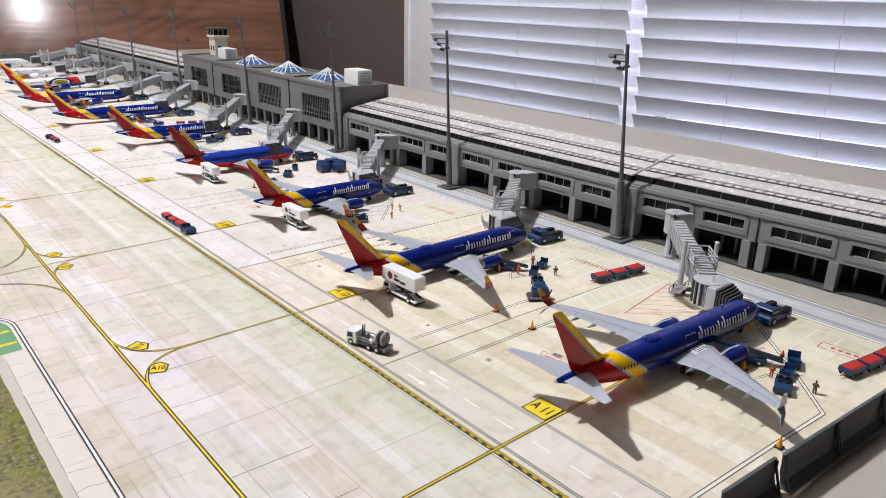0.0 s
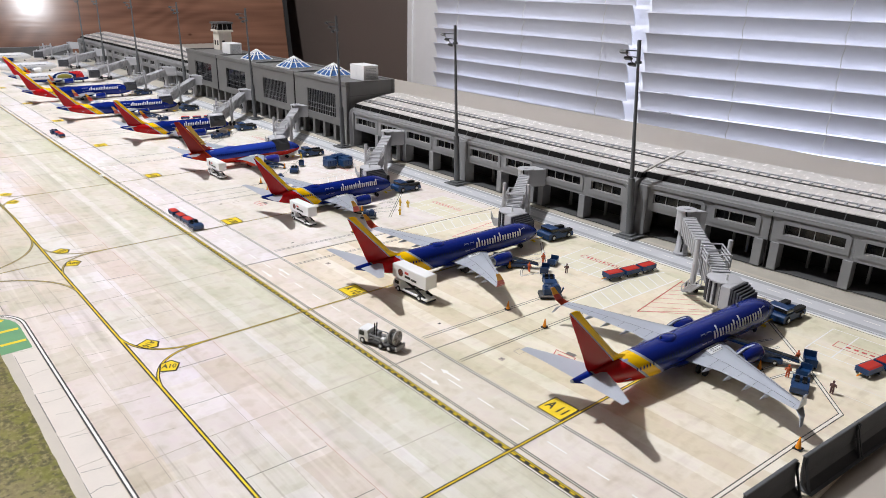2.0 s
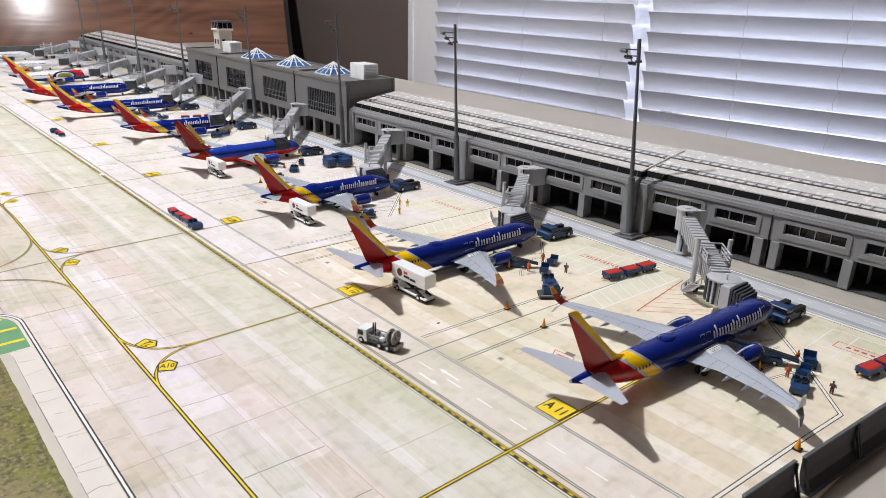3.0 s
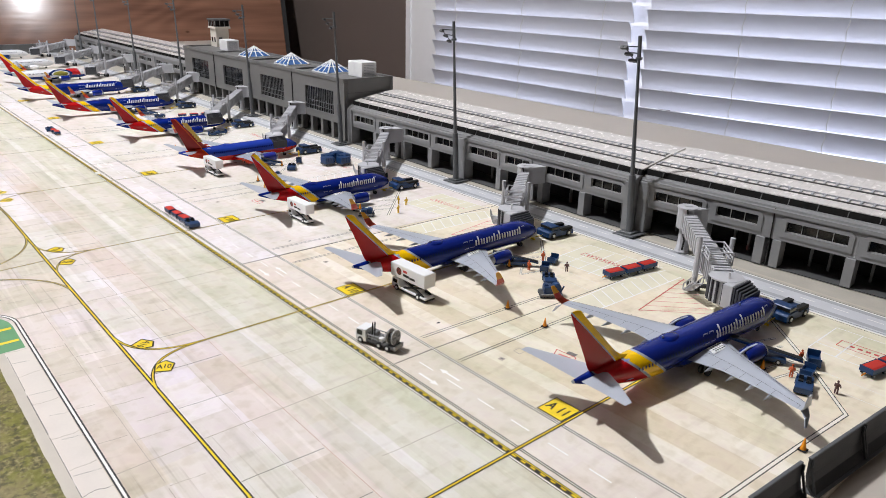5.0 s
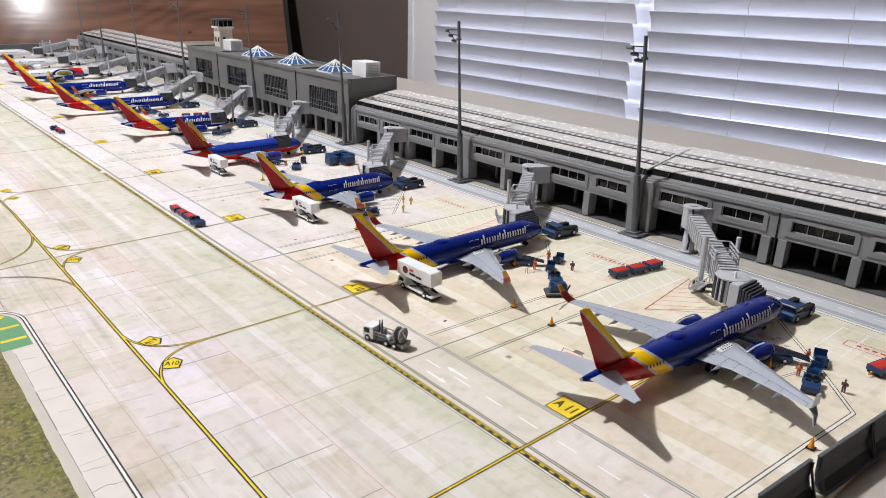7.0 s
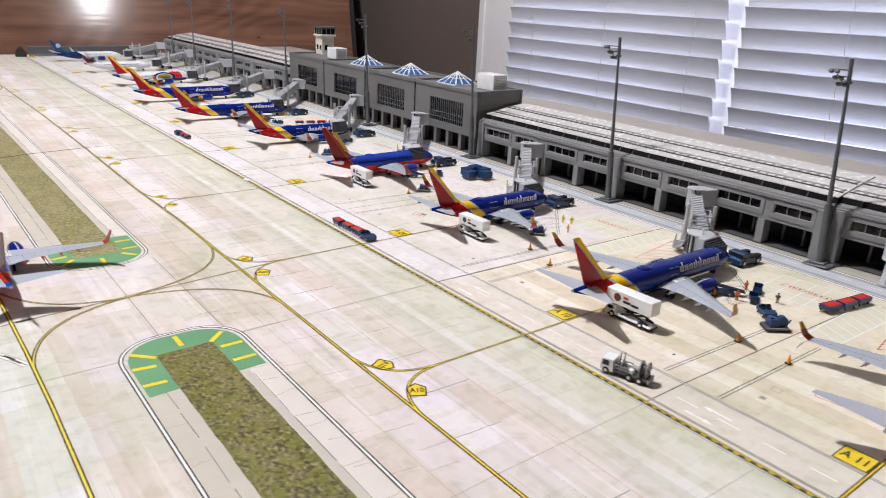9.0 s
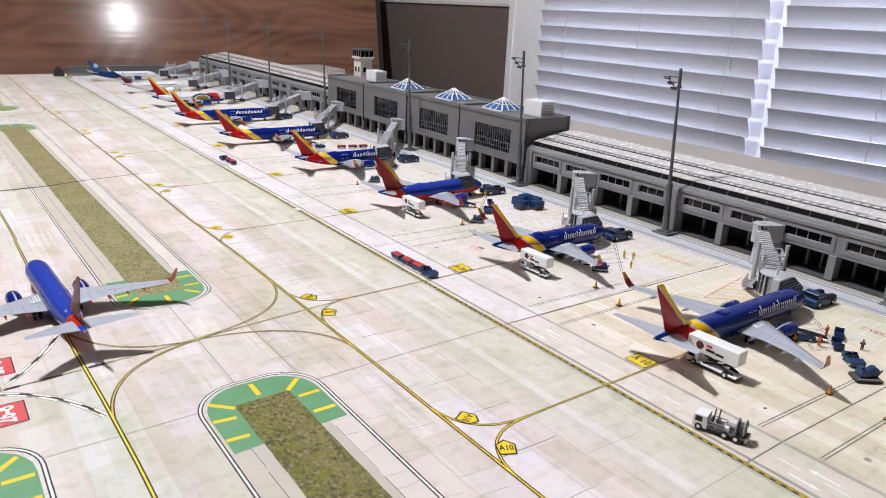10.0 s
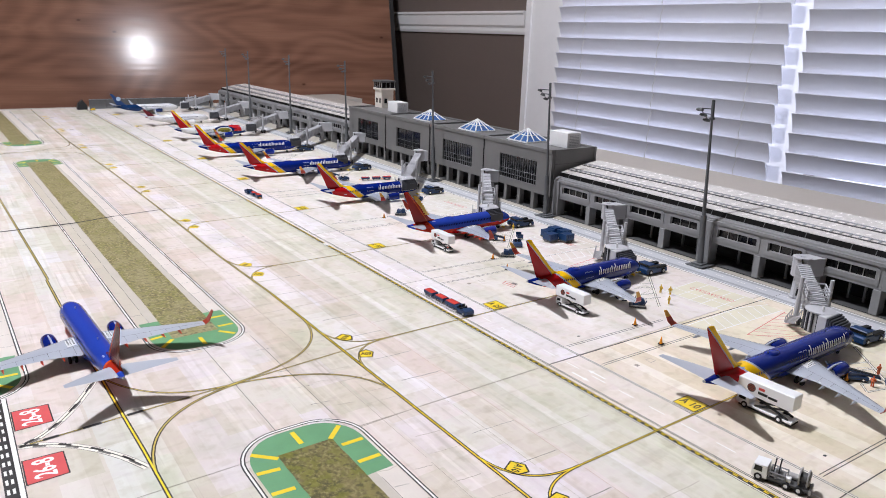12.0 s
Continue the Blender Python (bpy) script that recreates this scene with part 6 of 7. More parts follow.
    # lift columns and wheels
    for v in (-0.0125, 0.0125):
        s = Shape()
        s.m = place
        u = long * 0.72
        s.tube((u, v, 0.004), (u, v, 0.0475), 0.0019, n=8)
        s.tube((u, v, 0.004), (u, v, 0.026), 0.0024, n=8)
        col = part("lift_column", s, BRIDGE, ob, smooth=True)
        s = Shape()
        s.m = place
        for w in (-0.0032, 0.0032):
            s.tube((u, v + w - 0.0012, 0.0042), (u, v + w + 0.0012, 0.0042), 0.0042, n=12)
        part("wheel", s, TYRE, col)
    s = Shape()
    s.m = place
    u = long * 0.72
    s.box(u - 0.0025, -0.016, 0.0035, u + 0.0025, 0.016, 0.0055)
    part("axle", s, GREYDK, ob)
    # service stair
    s = Shape()
    s.m = place
    for k in range(7):
        z = 0.002 + 0.0024 * k
        u = long * 0.74 + 0.0035 * k
        s.box(u, -0.021, z, u + 0.003, -0.0135, z + 0.0006)
    for v in (-0.0212, -0.0133):
        for h in (0.0, 0.005):
            s.tube((long * 0.74, v, 0.002 + h), (long * 0.74 + 0.0245, v, 0.019 + h), 0.0005, n=5)
        for k in range(4):
            u = long * 0.74 + 0.008 * k
            s.tube((u, v, 0.002 + 0.0057 * k), (u, v, 0.007 + 0.0057 * k), 0.0005, n=5)
    part("service_stair", s, BRIDGE, ob)
    # cab
    s = Shape()
    s.lathe([(0.0108, 0.0090), (0.0116, 0.0098), (0.0116, 0.0280), (0.0126, 0.0282), (0.0126, 0.0292), (0.0116, 0.0296)], n=18, at=(C.x, C.y, 0))
    cabp = part("cab", s, BRIDGE, ob, smooth=True)
    s = Shape()
    for k in range(16):
        a = 2 * math.pi * k / 16
        s.tube((C.x + 0.0118 * math.cos(a), C.y + 0.0118 * math.sin(a), 0.0100), (C.x + 0.0118 * math.cos(a), C.y + 0.0118 * math.sin(a), 0.0278), 0.0012, n=5)
    part("shutter_rib", s, BELLOWS, cabp)
    s = Shape()
    s.tube((C.x - 0.004, C.y - 0.004, 0.0296), (C.x - 0.004, C.y - 0.004, 0.0345), 0.0009, n=6)
    part("beacon", s, WHITE, cabp)
    # cab head and bellows towards the aircraft
    s = Shape()
    s.box(C.x - 0.0155, C.y - 0.0135, 0.0100, C.x + 0.0075, C.y - 0.0060, 0.0290, 0.0006)
    part("cab_head", s, BRIDGE, ob)
    for k in range(5):
        s = Shape()
        o = 0.0012 * k
        y1 = C.y - 0.0137 - 0.0022 * k
        s.box(C.x - 0.0150 + o * 0.3, y1 - 0.0016, 0.0115 + o * 0.5, C.x + 0.0085 - o * 0.3, y1, 0.0284 - o, 0.0003)
        part("bellows_fold", s, BELLOWS, ob)
    return ob


for (_, g), R, C, wall in zip(GATES, ((0.348, 0.113), (0.340, 0.092), (0.342, 0.131), (0.348, 0.166), (0.356, 0.159), (0.362, 0.165)), ((0.254, 0.021), (0.247, 0.022), (0.236, 0.022), (0.230, 0.013), (0.235, 0.012), (0.244, 0.019)), (FX, FX, 0.360, 0.362, 0.368, 0.376)):
    jet_bridge(R, C, wall).matrix_basis = pose(0, g, 0.0008)
jb = jet_bridge((0.368, 0.120), (0.254, 0.023), 0.391)
jb.matrix_basis = pose(0, GATES[6][1], 0.0008)
for _, g in GATES[7:10]:
    copy_thing(jb, pose(0, g, 0.0008))


# ---- ground vehicles and small things ----
def wheels(ob, spots, r, w):
    for x, y in spots:
        s = Shape()
        s.lathe([(r * 0.5, -w / 2), (r * 0.92, -w / 2), (r, -w * 0.3), (r, w * 0.3), (r * 0.92, w / 2), (r * 0.5, w / 2)], "y", (x, y, r), 12)
        t = part("wheel", s, TYRE, ob, smooth=True)
        s = Shape()
        side = 1 if y > 0 else -1
        s.lathe([(r * 0.5, side * (w / 2)), (r * 0.5, side * (w / 2 + 0.0003)), (r * 0.15, side * (w / 2 + 0.0003))], "y", (x, y, r), 10)
        part("rim", s, WHITE, t, "pale wheel rim")


def catering_truck():
    """Nose towards +x; the box is lifted on its scissor frame."""
    ob = thing("catering_truck", "white model catering truck with its box raised", "truck", "catering trucks")
    s = Shape()
    s.box(-0.0225, -0.0058, 0.0026, 0.0225, 0.0058, 0.0044, 0.0003)
    part("chassis", s, WHITE, ob)
    s = Shape()
    s.box(-0.0225, -0.0056, 0.0012, 0.0215, 0.0056, 0.0026)
    part("side_skirt", s, TYRE, ob)
    s = Shape()
    s.prism([(0.0130, 0.0044), (0.0238, 0.0030), (0.0240, 0.0066), (0.0225, 0.0112), (0.0135, 0.0114)], "y", -0.0057, 0.0057)
    cabp = part("cab", s, WHITE, ob)
    s = Shape()
    s.face([(0.02375, -0.0050, 0.0074), (0.02375, 0.0050, 0.0074), (0.02275, 0.0050, 0.0106), (0.02275, -0.0050, 0.0106)])
    s.face([(0.0160, -0.00575, 0.0070), (0.0222, -0.00575, 0.0070), (0.0214, -0.00575, 0.0104), (0.0160, -0.00575, 0.0104)])
    s.face([(0.0160, 0.00575, 0.0070), (0.0222, 0.00575, 0.0070), (0.0214, 0.00575, 0.0104), (0.0160, 0.00575, 0.0104)])
    part("cab_window", s, GLASS, cabp)
    for y in (-0.0042, 0.0042):
        s = Shape()
        for a, b in (((-0.019, 0.0046), (0.009, 0.0130)), ((0.009, 0.0046), (-0.019, 0.0130))):
            s.grid([[(x, y - 0.0006, z - 0.0008), (x, y + 0.0006, z - 0.0008), (x, y + 0.0006, z + 0.0008), (x, y - 0.0006, z + 0.0008)] for x, z in (a, b)])
        part("scissor_arm", s, TYRE, ob)
    s = Shape()
    s.box(-0.0220, -0.0064, 0.0132, 0.0240, 0.0064, 0.0262, 0.0006)
    box = part("cargo_box", s, WHITE, ob)
    for sg in (-1, 1):
        y = sg * 0.00652
        s = Shape()
        s.face([(0.0125 + 0.0036 * math.cos(a), y, 0.0200 + 0.0036 * math.sin(a)) for a in [2 * math.pi * i / 16 for i in range(16)]])
        disc = part("round_emblem", s, BLACKINK, box, "dark round emblem with rust stripes")
        for k in range(4):
            z = 0.0200 + 0.0014 * (k - 1.5)
            half = 0.9 * math.sqrt(0.0036 ** 2 - (z - 0.0200) ** 2)
            s = Shape()
            s.box(0.0125 - half, y - 0.0001, z - 0.00022, 0.0125 + half, y + 0.0001, z + 0.00022)
            part("stripe", s, RUSTTIP, disc)
        for x0, x1, z0, z1, mt in ((0.0015, 0.0065, 0.0206, 0.0228, REDINK), (-0.0095, -0.0020, 0.0166, 0.0186, BLACKINK), (-0.0012, 0.0065, 0.0170, 0.0192, BLACKINK)):
            s = Shape()
            s.box(x0, y - 0.0001, z0, x1, y + 0.0001, z1)
            part("label_bar", s, mt, box)
    wheels(ob, [(x, sg * 0.0050) for x in (0.0165, -0.0125) for sg in (-1, 1)], 0.0029, 0.0022)
    return ob


def service_truck():
    ob = thing("hose_truck", "white and grey model service truck with a hose reel", "truck")
    s = Shape()
    s.box(-0.0180, -0.0056, 0.0030, 0.0110, 0.0056, 0.0048, 0.0002)
    part("bed", s, GREYDK, ob)
    s = Shape()
    s.box(-0.0172, -0.0046, 0.0014, 0.0176, 0.0046, 0.0029)
    part("chassis", s, TYRE, ob)
    s = Shape()
    s.prism([(0.0085, 0.0026), (0.0185, 0.0022), (0.0188, 0.0070), (0.0178, 0.0120), (0.0090, 0.0124)], "y", -0.0060, 0.0060)
    cabp = part("cab", s, WHITE, ob)
    s = Shape()
    s.face([(0.01895, -0.0052, 0.0072), (0.01895, 0.0052, 0.0072), (0.0180, 0.0052, 0.0114), (0.0180, -0.0052, 0.0114)])
    for y in (-0.00605, 0.00605):
        s.face([(0.0120, y, 0.0070), (0.0175, y, 0.0070), (0.0170, y, 0.0112), (0.0120, y, 0.0112)])
    part("cab_window", s, GLASS, cabp)
    s = Shape()
    for y in (-0.0052, 0.0052):
        for z in (0.0068, 0.0092):
            s.tube((0.008, y, z), (-0.003, y, z), 0.0005, n=5)
        for x in (0.0075, 0.0035, -0.0028):
            s.tube((x, y, 0.0048), (x, y, 0.0092), 0.0005, n=5)
    for z in (0.0068, 0.0092):
        s.tube((0.0075, -0.0052, z), (0.0075, 0.0052, z), 0.0005, n=5)
    part("rail", s, GREY, ob)
    s = Shape()
    s.box(-0.002, -0.004, 0.0048, 0.006, 0.003, 0.0078, 0.0003)
    s.box(0.001, -0.002, 0.0078, 0.004, 0.002, 0.0110, 0.0003)
    part("pump_box", s, GREY, ob)
    s = Shape()
    s.box(-0.0062, 0.0006, 0.0048, -0.0026, 0.0046, 0.0086, 0.0004)
    part("valve_box", s, WHITE, ob)
    s = Shape()
    s.tube((-0.0095, -0.0030, 0.0072), (-0.0035, -0.0030, 0.0072), 0.0022, n=10)
    part("tank", s, GREYLT, ob, smooth=True)
    for x, y, z1 in ((0.0055, 0.0015, 0.0185), (0.0020, 0.0030, 0.0205)):
        s = Shape()
        s.tube((x, y, 0.0078), (x - 0.0005, y, z1), 0.0005, n=5)
        part("exhaust_pipe", s, TYRE, ob)
    s = Shape()
    for o in (-0.0030, 0.0022):
        s.lathe([(0.0040, o), (0.0062, o), (0.0062, o + 0.0008), (0.0040, o + 0.0008)], "x", (-0.0135, 0, 0.0108), 18)
    reel = part("reel_flange", s, GREYLT, ob, smooth=True)
    s = Shape()
    s.lathe([(0.0036, -0.0022), (0.0036, 0.0022)], "x", (-0.0135, 0, 0.0108), 14)
    part("hose_drum", s, GREYDK, reel, smooth=True)
    s = Shape()
    for k in range(6):
        a = math.pi * k / 3
        s.tube((-0.0169, 0, 0.0108), (-0.0169, 0.0050 * math.cos(a), 0.0108 + 0.0050 * math.sin(a)), 0.0006, n=5)
    part("spoke", s, GREYLT, reel)
    s = Shape()
    s.box(-0.0195, -0.0056, 0.0020, -0.0180, 0.0056, 0.0056, 0.0002)
    part("rear_bumper", s, GREYLT, ob)
    wheels(ob, [(x, sg * 0.0052) for x in (0.0140, -0.0040, -0.0120) for sg in (-1, 1)], 0.0028, 0.0022)
    return ob


def baggage_cart(cover=True):
    ob = thing("baggage_cart", "small blue model baggage cart with red cover" if cover else "small empty blue model baggage cart", "baggage cart", "baggage carts")
    s = Shape()
    s.box(-0.0085, -0.0046, 0.0026, 0.0085, 0.0046, 0.0034)
    part("deck", s, TUGBLUE, ob)
    for x in (-0.0085, 0.0079):
        s = Shape()
        s.box(x, -0.0046, 0.0034, x + 0.0006, 0.0046, 0.0064 if cover else 0.0088)
        part("end_board", s, TUGBLUE, ob)
    for y in (-0.0046, 0.0042):
        s = Shape()
        s.box(-0.0079, y, 0.0034, 0.0079, y + 0.0004, 0.0062 if cover else 0.0054)
        part("side_board", s, TUGBLUE, ob)
    if cover:
        s = Shape()
        s.prism([(-0.0041, 0.0034), (0.0041, 0.0034), (0.0041, 0.0060), (0.0030, 0.0067), (-0.0030, 0.0067), (-0.0041, 0.0060)], "x", -0.0078, 0.0078)
        part("cover", s, CARTRED, ob, "red fabric cover")
    s = Shape()
    s.tube((0.0085, 0, 0.0022), (0.0125, 0, 0.0016), 0.0005, n=5)
    part("drawbar", s, CONE, ob)
    wheels(ob, [(x, sg * 0.0038) for x in (0.0058, -0.0058) for sg in (-1, 1)], 0.0014, 0.0012)
    return ob


def baggage_tug():
    ob = thing("baggage_tug", "small dark blue model baggage tractor", "tractor", "baggage tractors")
    s = Shape()
    s.prism([(-0.0085, 0.0012), (0.0085, 0.0012), (0.0088, 0.0050), (0.0030, 0.0060), (0.0022, 0.0044), (-0.0045, 0.0044), (-0.0050, 0.0062), (-0.0085, 0.0060)], "y", -0.0050, 0.0050)
    part("body", s, TUGBLUE, ob)
    for y in (-0.0022, 0.0022):
        s = Shape()
        s.box(-0.0035, y - 0.0014, 0.0045, -0.0008, y + 0.0014, 0.0054)
        s.box(-0.0042, y - 0.0014, 0.0045, -0.0035, y + 0.0014, 0.0078)
        part("seat", s, TYRE, ob)
    s = Shape()
    s.tube((0.0020, 0.002, 0.0050), (0.0008, 0.002, 0.0078), 0.0005, n=5)
    part("steering_column", s, TYRE, ob)
    wheels(ob, [(x, sg * 0.0046) for x in (0.0055, -0.0055) for sg in (-1, 1)], 0.0018, 0.0014)
    return ob


def pushback_tug():
    """Nose towards +x."""
    ob = thing("pushback_tractor", "dark blue model pushback tractor with black deck", "tractor", "pushback tractors")
    s = Shape()
    s.prism([(-0.0165, 0.0018), (0.0165, 0.0018), (0.0168, 0.0066), (0.0150, 0.0078), (0.0010, 0.0078), (-0.0010, 0.0062), (-0.0160, 0.0062)], "y", -0.0088, 0.0088)
    part("body", s, TUGBLUE, ob)
    for y in (-0.0060, 0.0060):
        s = Shape()
        s.box(-0.0155, y - 0.0024, 0.0063, 0.0010, y + 0.0024, 0.0090, 0.0003)
        part("deck_pad", s, TYRE, ob)
    s = Shape()
    s.box(0.0030, -0.0080, 0.0078, 0.0125, 0.0080, 0.0124, 0.0005)
    part("cab", s, TUGBLUE, ob)
    s = Shape()
    s.box(0.0036, -0.0082, 0.0090, 0.0127, 0.0082, 0.0114)
    part("cab_window", s, GLASS, ob)
    wheels(ob, [(x, sg * 0.0082) for x in (0.0100, -0.0100) for sg in (-1, 1)], 0.0032, 0.0022)
    s = Shape()
    s.tube((0.0168, 0, 0.0030), (0.0330, 0, 0.0022), 0.0004, n=6)
    s.tube((0.0290, -0.0022, 0.0012), (0.0290, 0.0022, 0.0012), 0.0010, n=8)
    part("tow_bar", s, YELLOWINK, ob, "yellow tow bar")
    return ob


def belt_loader():
    """Belt rises towards +x."""
    ob = thing("belt_loader", "dark blue model belt loader with raised black belt", "belt loader", "belt loaders")
    s = Shape()
    s.box(-0.0150, -0.0055, 0.0016, 0.0150, 0.0055, 0.0056, 0.0004)
    part("chassis", s, TUGBLUE, ob)
    s = Shape()
    s.box(0.002, -0.0058, 0.0056, 0.008, -0.0026, 0.0090, 0.0004)
    part("driver_post", s, TUGBLUE, ob)
    s = Shape()
    s.grid([[(x, -0.0030, z), (x, 0.0042, z), (x, 0.0042, z + 0.0018), (x, -0.0030, z + 0.0018)] for x, z in ((-0.0270, 0.0042), (0.0280, 0.0150))])
    belt = part("boom", s, TUGBLUE, ob)
    s = Shape()
    s.grid([[(x, -0.0022, z), (x, 0.0034, z), (x, 0.0034, z + 0.0004), (x, -0.0022, z + 0.0004)] for x, z in ((-0.0268, 0.00605), (0.0278, 0.01685))])
    part("belt", s, TYRE, belt, "black rubber belt")
    wheels(ob, [(x, sg * 0.0050) for x in (0.0095, -0.0095) for sg in (-1, 1)], 0.0022, 0.0016)
    return ob


def power_unit():
    ob = thing("ground_power_unit", "dark blue model ground power cart on a flat base", "power cart", "ground power carts")
    s = Shape()
    s.box(-0.0110, -0.0078, 0.0014, 0.0110, 0.0078, 0.0030, 0.0004)
    base = part("base", s, GREYDK, ob)
    s = Shape()
    s.box(-0.0112, -0.0080, 0.0006, 0.0112, 0.0080, 0.0014, 0.0002)
    part("bumper", s, TYRE, base)
    s = Shape()
    s.lathe([(0.0040, -0.0036), (0.0048, -0.0028), (0.0048, 0.0028), (0.0040, 0.0036)], "y", (0.0050, 0.0005, 0.0080), 14)
    part("reel", s, TUGBLUE, ob, smooth=True)
    s = Shape()
    s.box(-0.0072, -0.0050, 0.0030, 0.0008, 0.0052, 0.0104, 0.0008)
    part("housing", s, TUGBLUE, ob)
    s = Shape()
    s.box(-0.0066, -0.0020, 0.0104, -0.0030, 0.0040, 0.0118, 0.0004)
    part("control_box", s, TUGBLUE, ob)
    s = Shape()
    s.tube((0.0098, 0.0, 0.0036), (0.0122, -0.0012, 0.0098), 0.0008, n=6)
    part("handle", s, TUGBLUE, ob)
    for y in (-0.0070, 0.0070):
        s = Shape()
        s.box(-0.0100, y - 0.0004, 0.0030, 0.0100, y + 0.0004, 0.0037)
        part("base_rail", s, GREYLT, base)
    wheels(ob, [(x, sg * 0.0060) for x in (0.0078, -0.0078) for sg in (-1, 1)], 0.0012, 0.0012)
    return ob


def container():
    ob = thing("cargo_container", "blue model baggage container on a dolly", "container", "cargo containers")
    s = Shape()
    s.prism([(-0.0074, 0.0032), (0.0056, 0.0032), (0.0076, 0.0052), (0.0076, 0.0108), (-0.0074, 0.0108)], "y", -0.0065, 0.0065)
    body = part("box", s, TUGBLUE, ob)
    s = Shape()
    for x in (-0.003, 0.001, 0.005):
        s.box(x - 0.0002, -0.0067, 0.0056, x + 0.0002, -0.00651, 0.0104)
    part("rib", s, NAVYPAINT, body)
    s = Shape()
    s.box(-0.0075, -0.0070, 0.0018, 0.0075, 0.0070, 0.0031)
    part("dolly", s, GREYDK, ob)
    wheels(ob, [(x, sg * 0.0055) for x in (0.0052, -0.0052) for sg in (-1, 1)], 0.0011, 0.0010)
    return ob


def cone():
    ob = thing("traffic_cone", "small orange traffic cone with dark foot", "cone", "traffic cones")
    s = Shape()
    s.box(-0.0024, -0.0024, 0, 0.0024, 0.0024, 0.0006)
    part("foot", s, TYRE, ob)
    s = Shape()
    s.lathe([(0.0018, 0.0006), (0.0004, 0.0080), (0.0002, 0.0082)], n=10)
    part("body", s, CONE, ob, smooth=True)
    return ob


def figure(material, label):
    """One plain upright shape of a tiny worker figurine."""
    s = Shape()
    for y in (-0.0007, 0.0007):
        s.tube((0, y, 0.0), (0, y * 0.9, 0.0042), 0.0005, 0.0006, n=6)
    s.lathe([(0.0009, 0.0040), (0.0013, 0.0050), (0.0014, 0.0066), (0.0005, 0.0074), (0.0004, 0.0077), (0.0007, 0.0081), (0.0007, 0.0088), (0.0003, 0.0092)], n=8)
    for y in (-0.0015, 0.0015):
        s.tube((0, y, 0.0068), (0.0006, y * 1.2, 0.0045), 0.0004, n=5)
    ob = part("figurine", s, material, smooth=True)
    return tagged(ob, label, "figurine", "worker figurines")


def place(ob, spots, size=1.0):
    """Moves ob to the first spot and copies it to the others."""
    for i, (x, y, a) in enumerate(spots):
        m = pose(x, y, 0.0005, 0, 0, a) @ Matrix.Diagonal((size, size, size, 1))
        if i == 0:
            ob.matrix_basis = m
        else:
            copy_thing(ob, m)


place(catering_truck(), [(0.0855, 0.1915, 92), (0.1095, 0.4090, 91), (0.1155, 0.6375, 90)], 0.89)
place(service_truck(), [(0.0150, 0.1400, 107)], 0.87)
place(baggage_cart(), [(0.2445, 0.1150, 168), (0.2635, 0.1110, 170), (0.2830, 0.1080, 172), (0.2455, -0.0910, 168), (0.2645, -0.0950, 170), (0.284, -0.098, 172)])
place(baggage_cart(), [(0.0125, 0.4745, -88), (0.0122, 0.4930, -90), (0.0118, 0.5115, -92), (0.0210, 1.006, -94), (0.0200, 1.022, -94), (0.2360, 1.0500, 162), (0.2550, 1.0440, 164), (0.2740, 1.0390, 166)], 0.92)
place(baggage_cart(False), [(0.2260, -0.0610, 25), (0.2075, -0.0650, 10), (0.2275, 0.1690, 25), (0.2065, 0.1600, 35), (0.231, 0.627, 60), (0.230, 0.868, 10)], 0.88)
place(baggage_tug(), [(0.1885, -0.0710, -160), (0.1900, 0.1400, -130), (0.0125, 0.4565, -90), (0.0185, 1.040, 86), (0.206, 0.602, -125), (0.214, 0.866, -20), (0.202, 1.067, -10)])
place(pushback_tug(), [(0.2865, -0.0150, 176), (0.2870, 0.2180, 174), (0.2720, 0.4455, 176), (0.2750, 0.6750, 174), (0.2830, 0.9050, 176), (0.2800, 1.142, 180), (0.2780, 1.392, 182)], 1.0)
place(belt_loader(), [(0.2060, -0.0370, 122), (0.1965, 0.1855, 134), (0.1920, 0.6420, 136), (0.194, 1.108, 130)], 0.86)
place(power_unit(), [(0.1715, 0.1225, -38), (0.1720, 0.3815, -45), (0.1670, 0.5750, -40), (0.160, 0.808, -40)], 0.84)
place(container(), [(0.2575, 0.5960, 0), (0.2750, 0.5850, 0), (0.2670, 0.6110, 0), (0.2850, 0.6000, 0), (0.2840, 0.6160, 0)])
place(cone(), [(0.1255, -0.0985, 0), (0.1260, 0.0880, 8), (0.1265, 0.1265, 0), (0.1325, 0.3510, 0), (0.1185, 0.3105, 15), (0.193, -0.0425, 0), (0.1890, 0.1860, 0), (0.180, 0.405, 0), (0.1440, 0.5750, 0), (0.1330, 0.5360, 0), (0.129, 0.803, 0), (0.205, 0.627, 0)], 0.92)
place(figure(SKIN, "tiny worker figurine in an orange vest"), [(0.1980, -0.0590, 30), (0.2230, -0.0540, 80), (0.197, 0.170, 10), (0.224, 0.1775, 60)])
place(figure(FIGDARK, "tiny worker figurine in dark overalls"), [(0.2000, -0.0860, 0), (0.221, 0.1475, 40)])
place(figure(FIGYELLOW, "tiny worker figurine in a yellow suit"), [(0.2250, 0.3950, 0), (0.2290, 0.3860, 50), (0.2050, 0.3690, 100), (0.251, 0.663, 0)])
ob = thing("power_cable", "black power cable lying in a loop on the apron", "cable")
s = Shape()
pts = bezier((0.1745, 0.3970), (0.1640, 0.4020), (0.1720, 0.4130), (0.1930, 0.4270), 12)
pts = [(x, y, 0.0011 + 0.010 * max(0.0, (k - 8) / 4) ** 2) for k, (x, y) in enumerate(pts)]
for p, q in zip(pts, pts[1:]):
    s.tube(p, q, 0.0007, n=6)
part("cable", s, TYRE, ob)


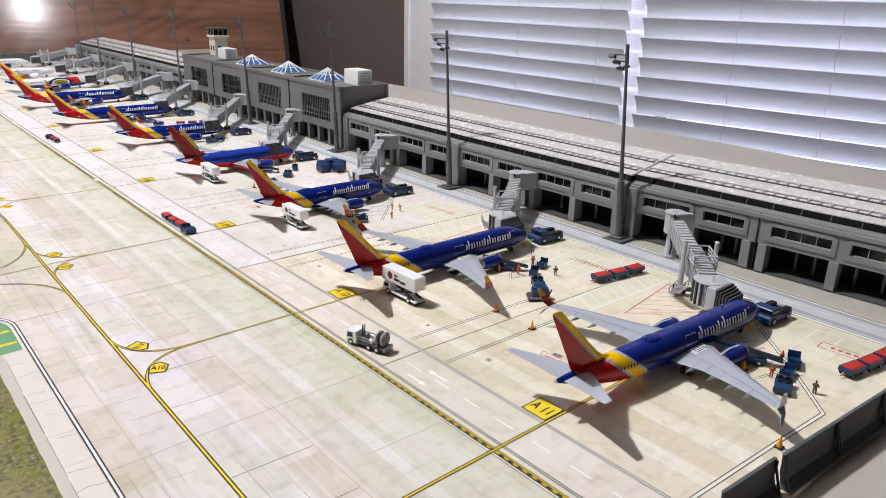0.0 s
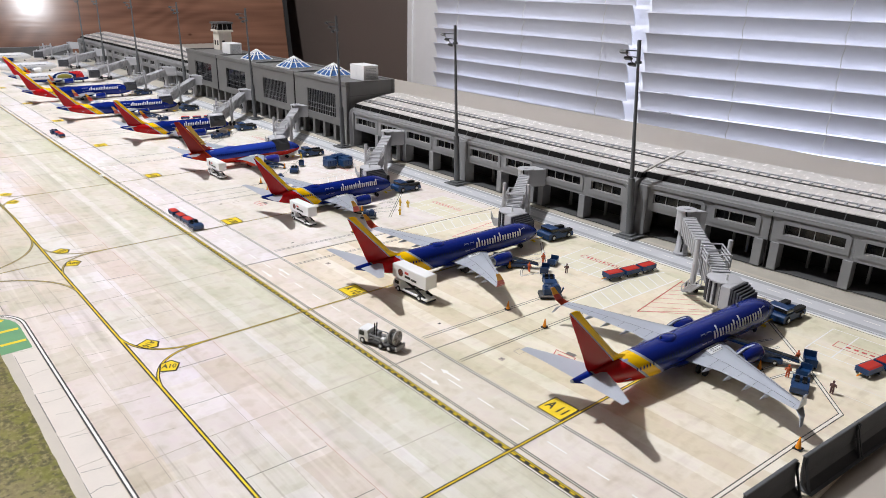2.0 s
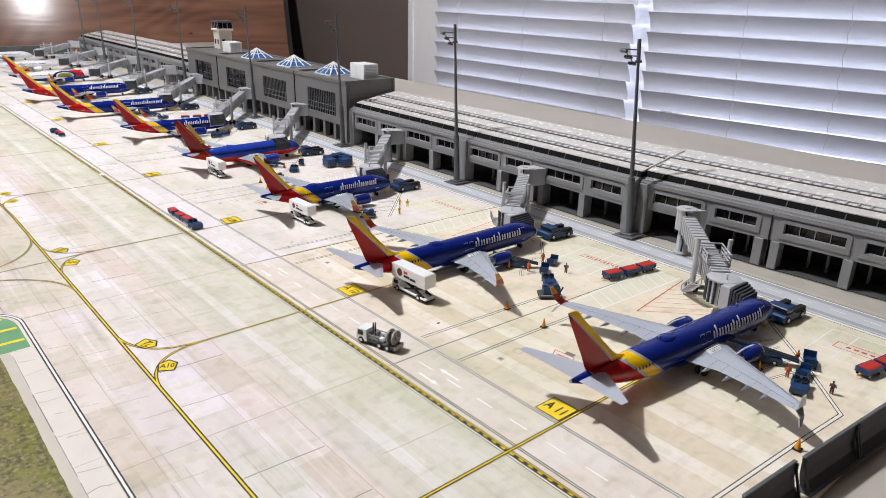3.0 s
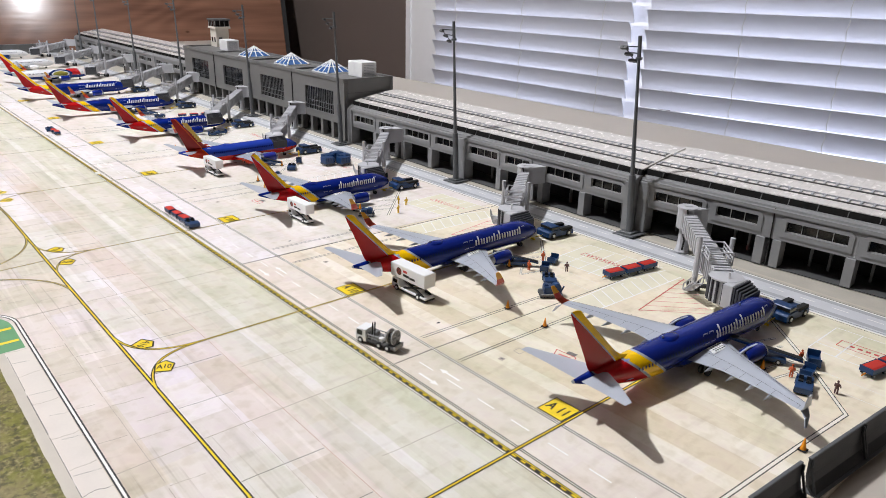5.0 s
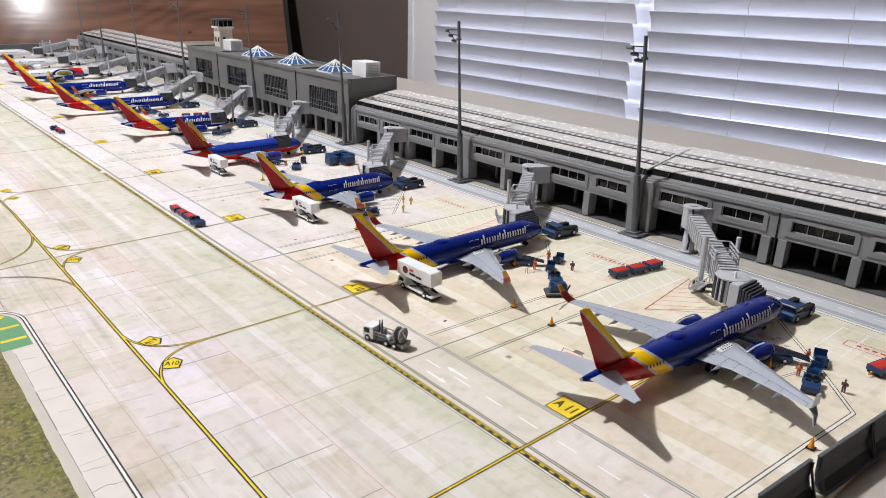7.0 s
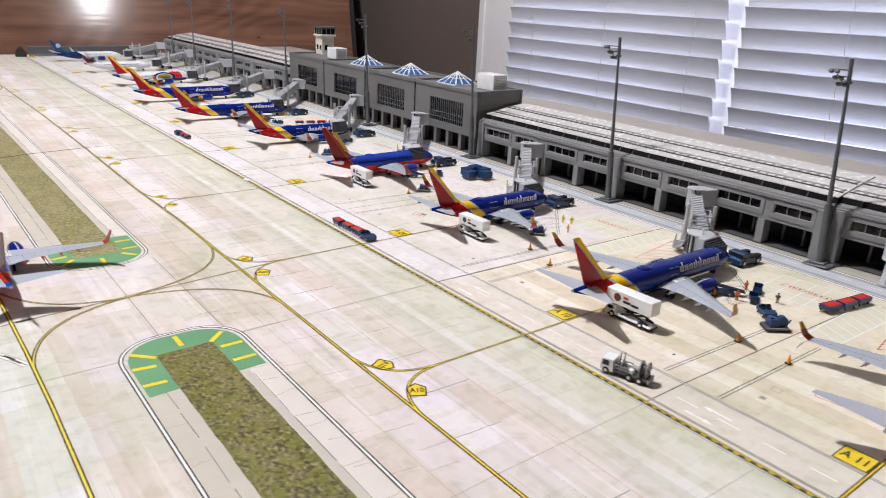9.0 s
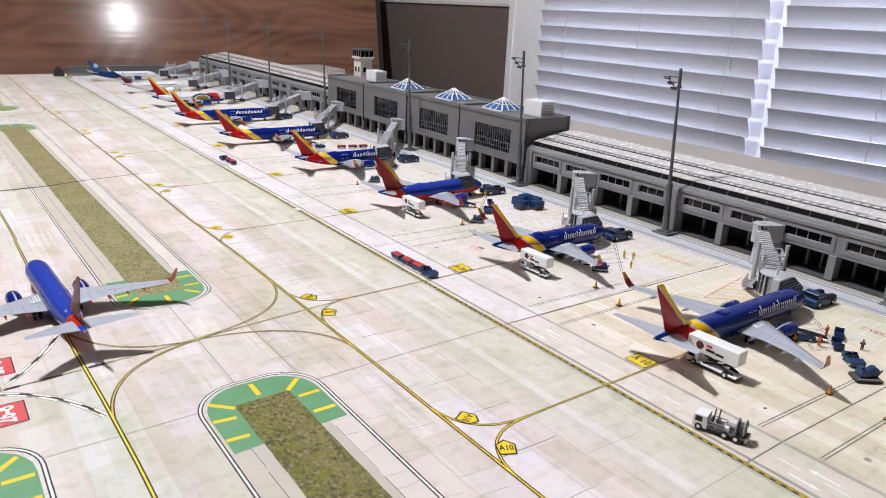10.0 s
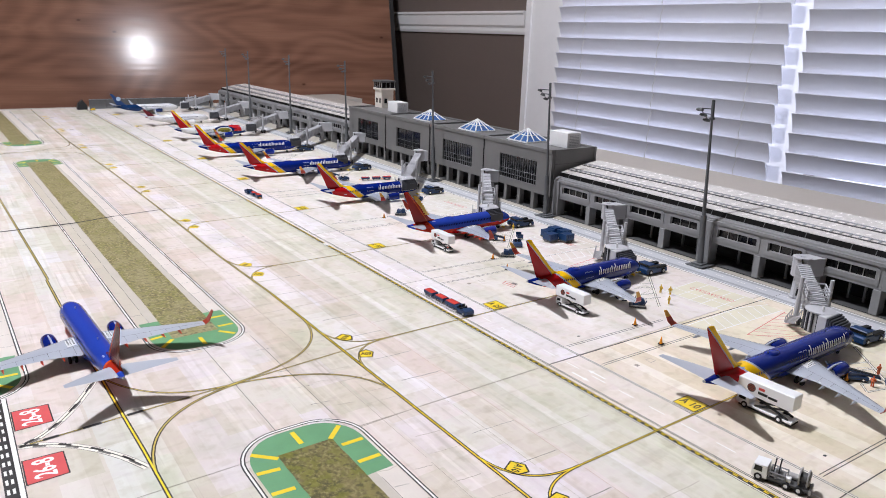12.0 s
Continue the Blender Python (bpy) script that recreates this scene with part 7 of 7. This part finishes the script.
# ---- blast fences ----
def blast_fence(panels, w, at, label, paint=FENCE, rail=MASTGREY):
    """A row of dark panels that flare at the foot, on triangular stays; the row runs along +x."""
    ob = thing("blast_fence", label, "fence", "blast fences", at=at)
    for i in range(panels):
        x0 = i * (w + 0.0005)
        s = Shape()
        s.prism([(-0.0052, 0.0004), (-0.0036, 0.0004), (-0.0004, 0.0036), (0.0008, 0.0090), (0.0012, 0.0192), (0.0000, 0.0192), (-0.0006, 0.0094), (-0.0018, 0.0046)], "x", x0, x0 + w)
        p = part("panel", s, paint, ob)
        s = Shape()
        s.box(x0, -0.0003, 0.0192, x0 + w, 0.0016, 0.0200, 0.0002)
        part("top_rail", s, rail, p)
        for x in (x0 + 0.0004, x0 + w - 0.0012):
            s = Shape()
            for (u0, v0), (u1, v1) in (((-0.0052, 0.0006), (-0.0008, 0.0150)), ((-0.0008, 0.0150), (-0.0008, 0.0190))):
                s.grid([[(x + k, u + o, v) for k, o in ((0, -0.0006), (0.0009, -0.0006), (0.0009, 0.0006), (0, 0.0006))] for u, v in ((u0, v0), (u1, v1))])
            part("stay", s, paint, ob)
        s = Shape()
        s.box(x0, -0.0068, 0, x0 + w, 0.0016, 0.0005)
        part("base", s, rail, ob)
    return ob


blast_fence(1, 0.0455, pose(0.0410, -0.1090, 0.0004, 0, 0, -4.2), "dark grey model blast fence panel on stays").scale.z = 0.97
blast_fence(4, 0.0530, pose(0.0912, -0.1140, 0.0004, 0, 0, -5.0), "row of dark grey model blast fence panels").scale.z = 0.99
blast_fence(8, 0.0455, pose(0.012, 2.385, 0.0004, 0, 0, 0), "tall grey model blast fence along the mat's end", GREYDK, GREY).scale.z = 1.45
ob = thing("fence_end_block", "dark wedge-shaped end block of the grey fence", "fence block", at=pose(-0.010, 2.378, 0.0004))
s = Shape()
s.prism([(-0.014, 0.0), (0.014, 0.0), (0.014, 0.012), (0.002, 0.029), (-0.010, 0.020), (-0.014, 0.008)], "y", -0.009, 0.009)
part("block", s, FENCE, ob)
ob = thing("service_cart", "tiny yellow model service vehicle by the far fence", "service vehicle", at=pose(0.012, 2.335, 0.0004, 0, 0, 160) @ Matrix.Diagonal((0.75, 0.75, 0.7, 1)))
s = Shape()
s.prism([(-0.010, 0.0020), (0.010, 0.0020), (0.010, 0.0060), (0.003, 0.0066), (0.001, 0.0105), (-0.008, 0.0105), (-0.010, 0.0066)], "y", -0.0050, 0.0050)
part("body", s, FIGYELLOW, ob)
s = Shape()
s.box(-0.0070, -0.0052, 0.0072, 0.0002, 0.0052, 0.0096)
part("cab_window", s, GLASS, ob)
wheels(ob, [(x, sg * 0.0046) for x in (0.0062, -0.0062) for sg in (-1, 1)], 0.0022, 0.0014)
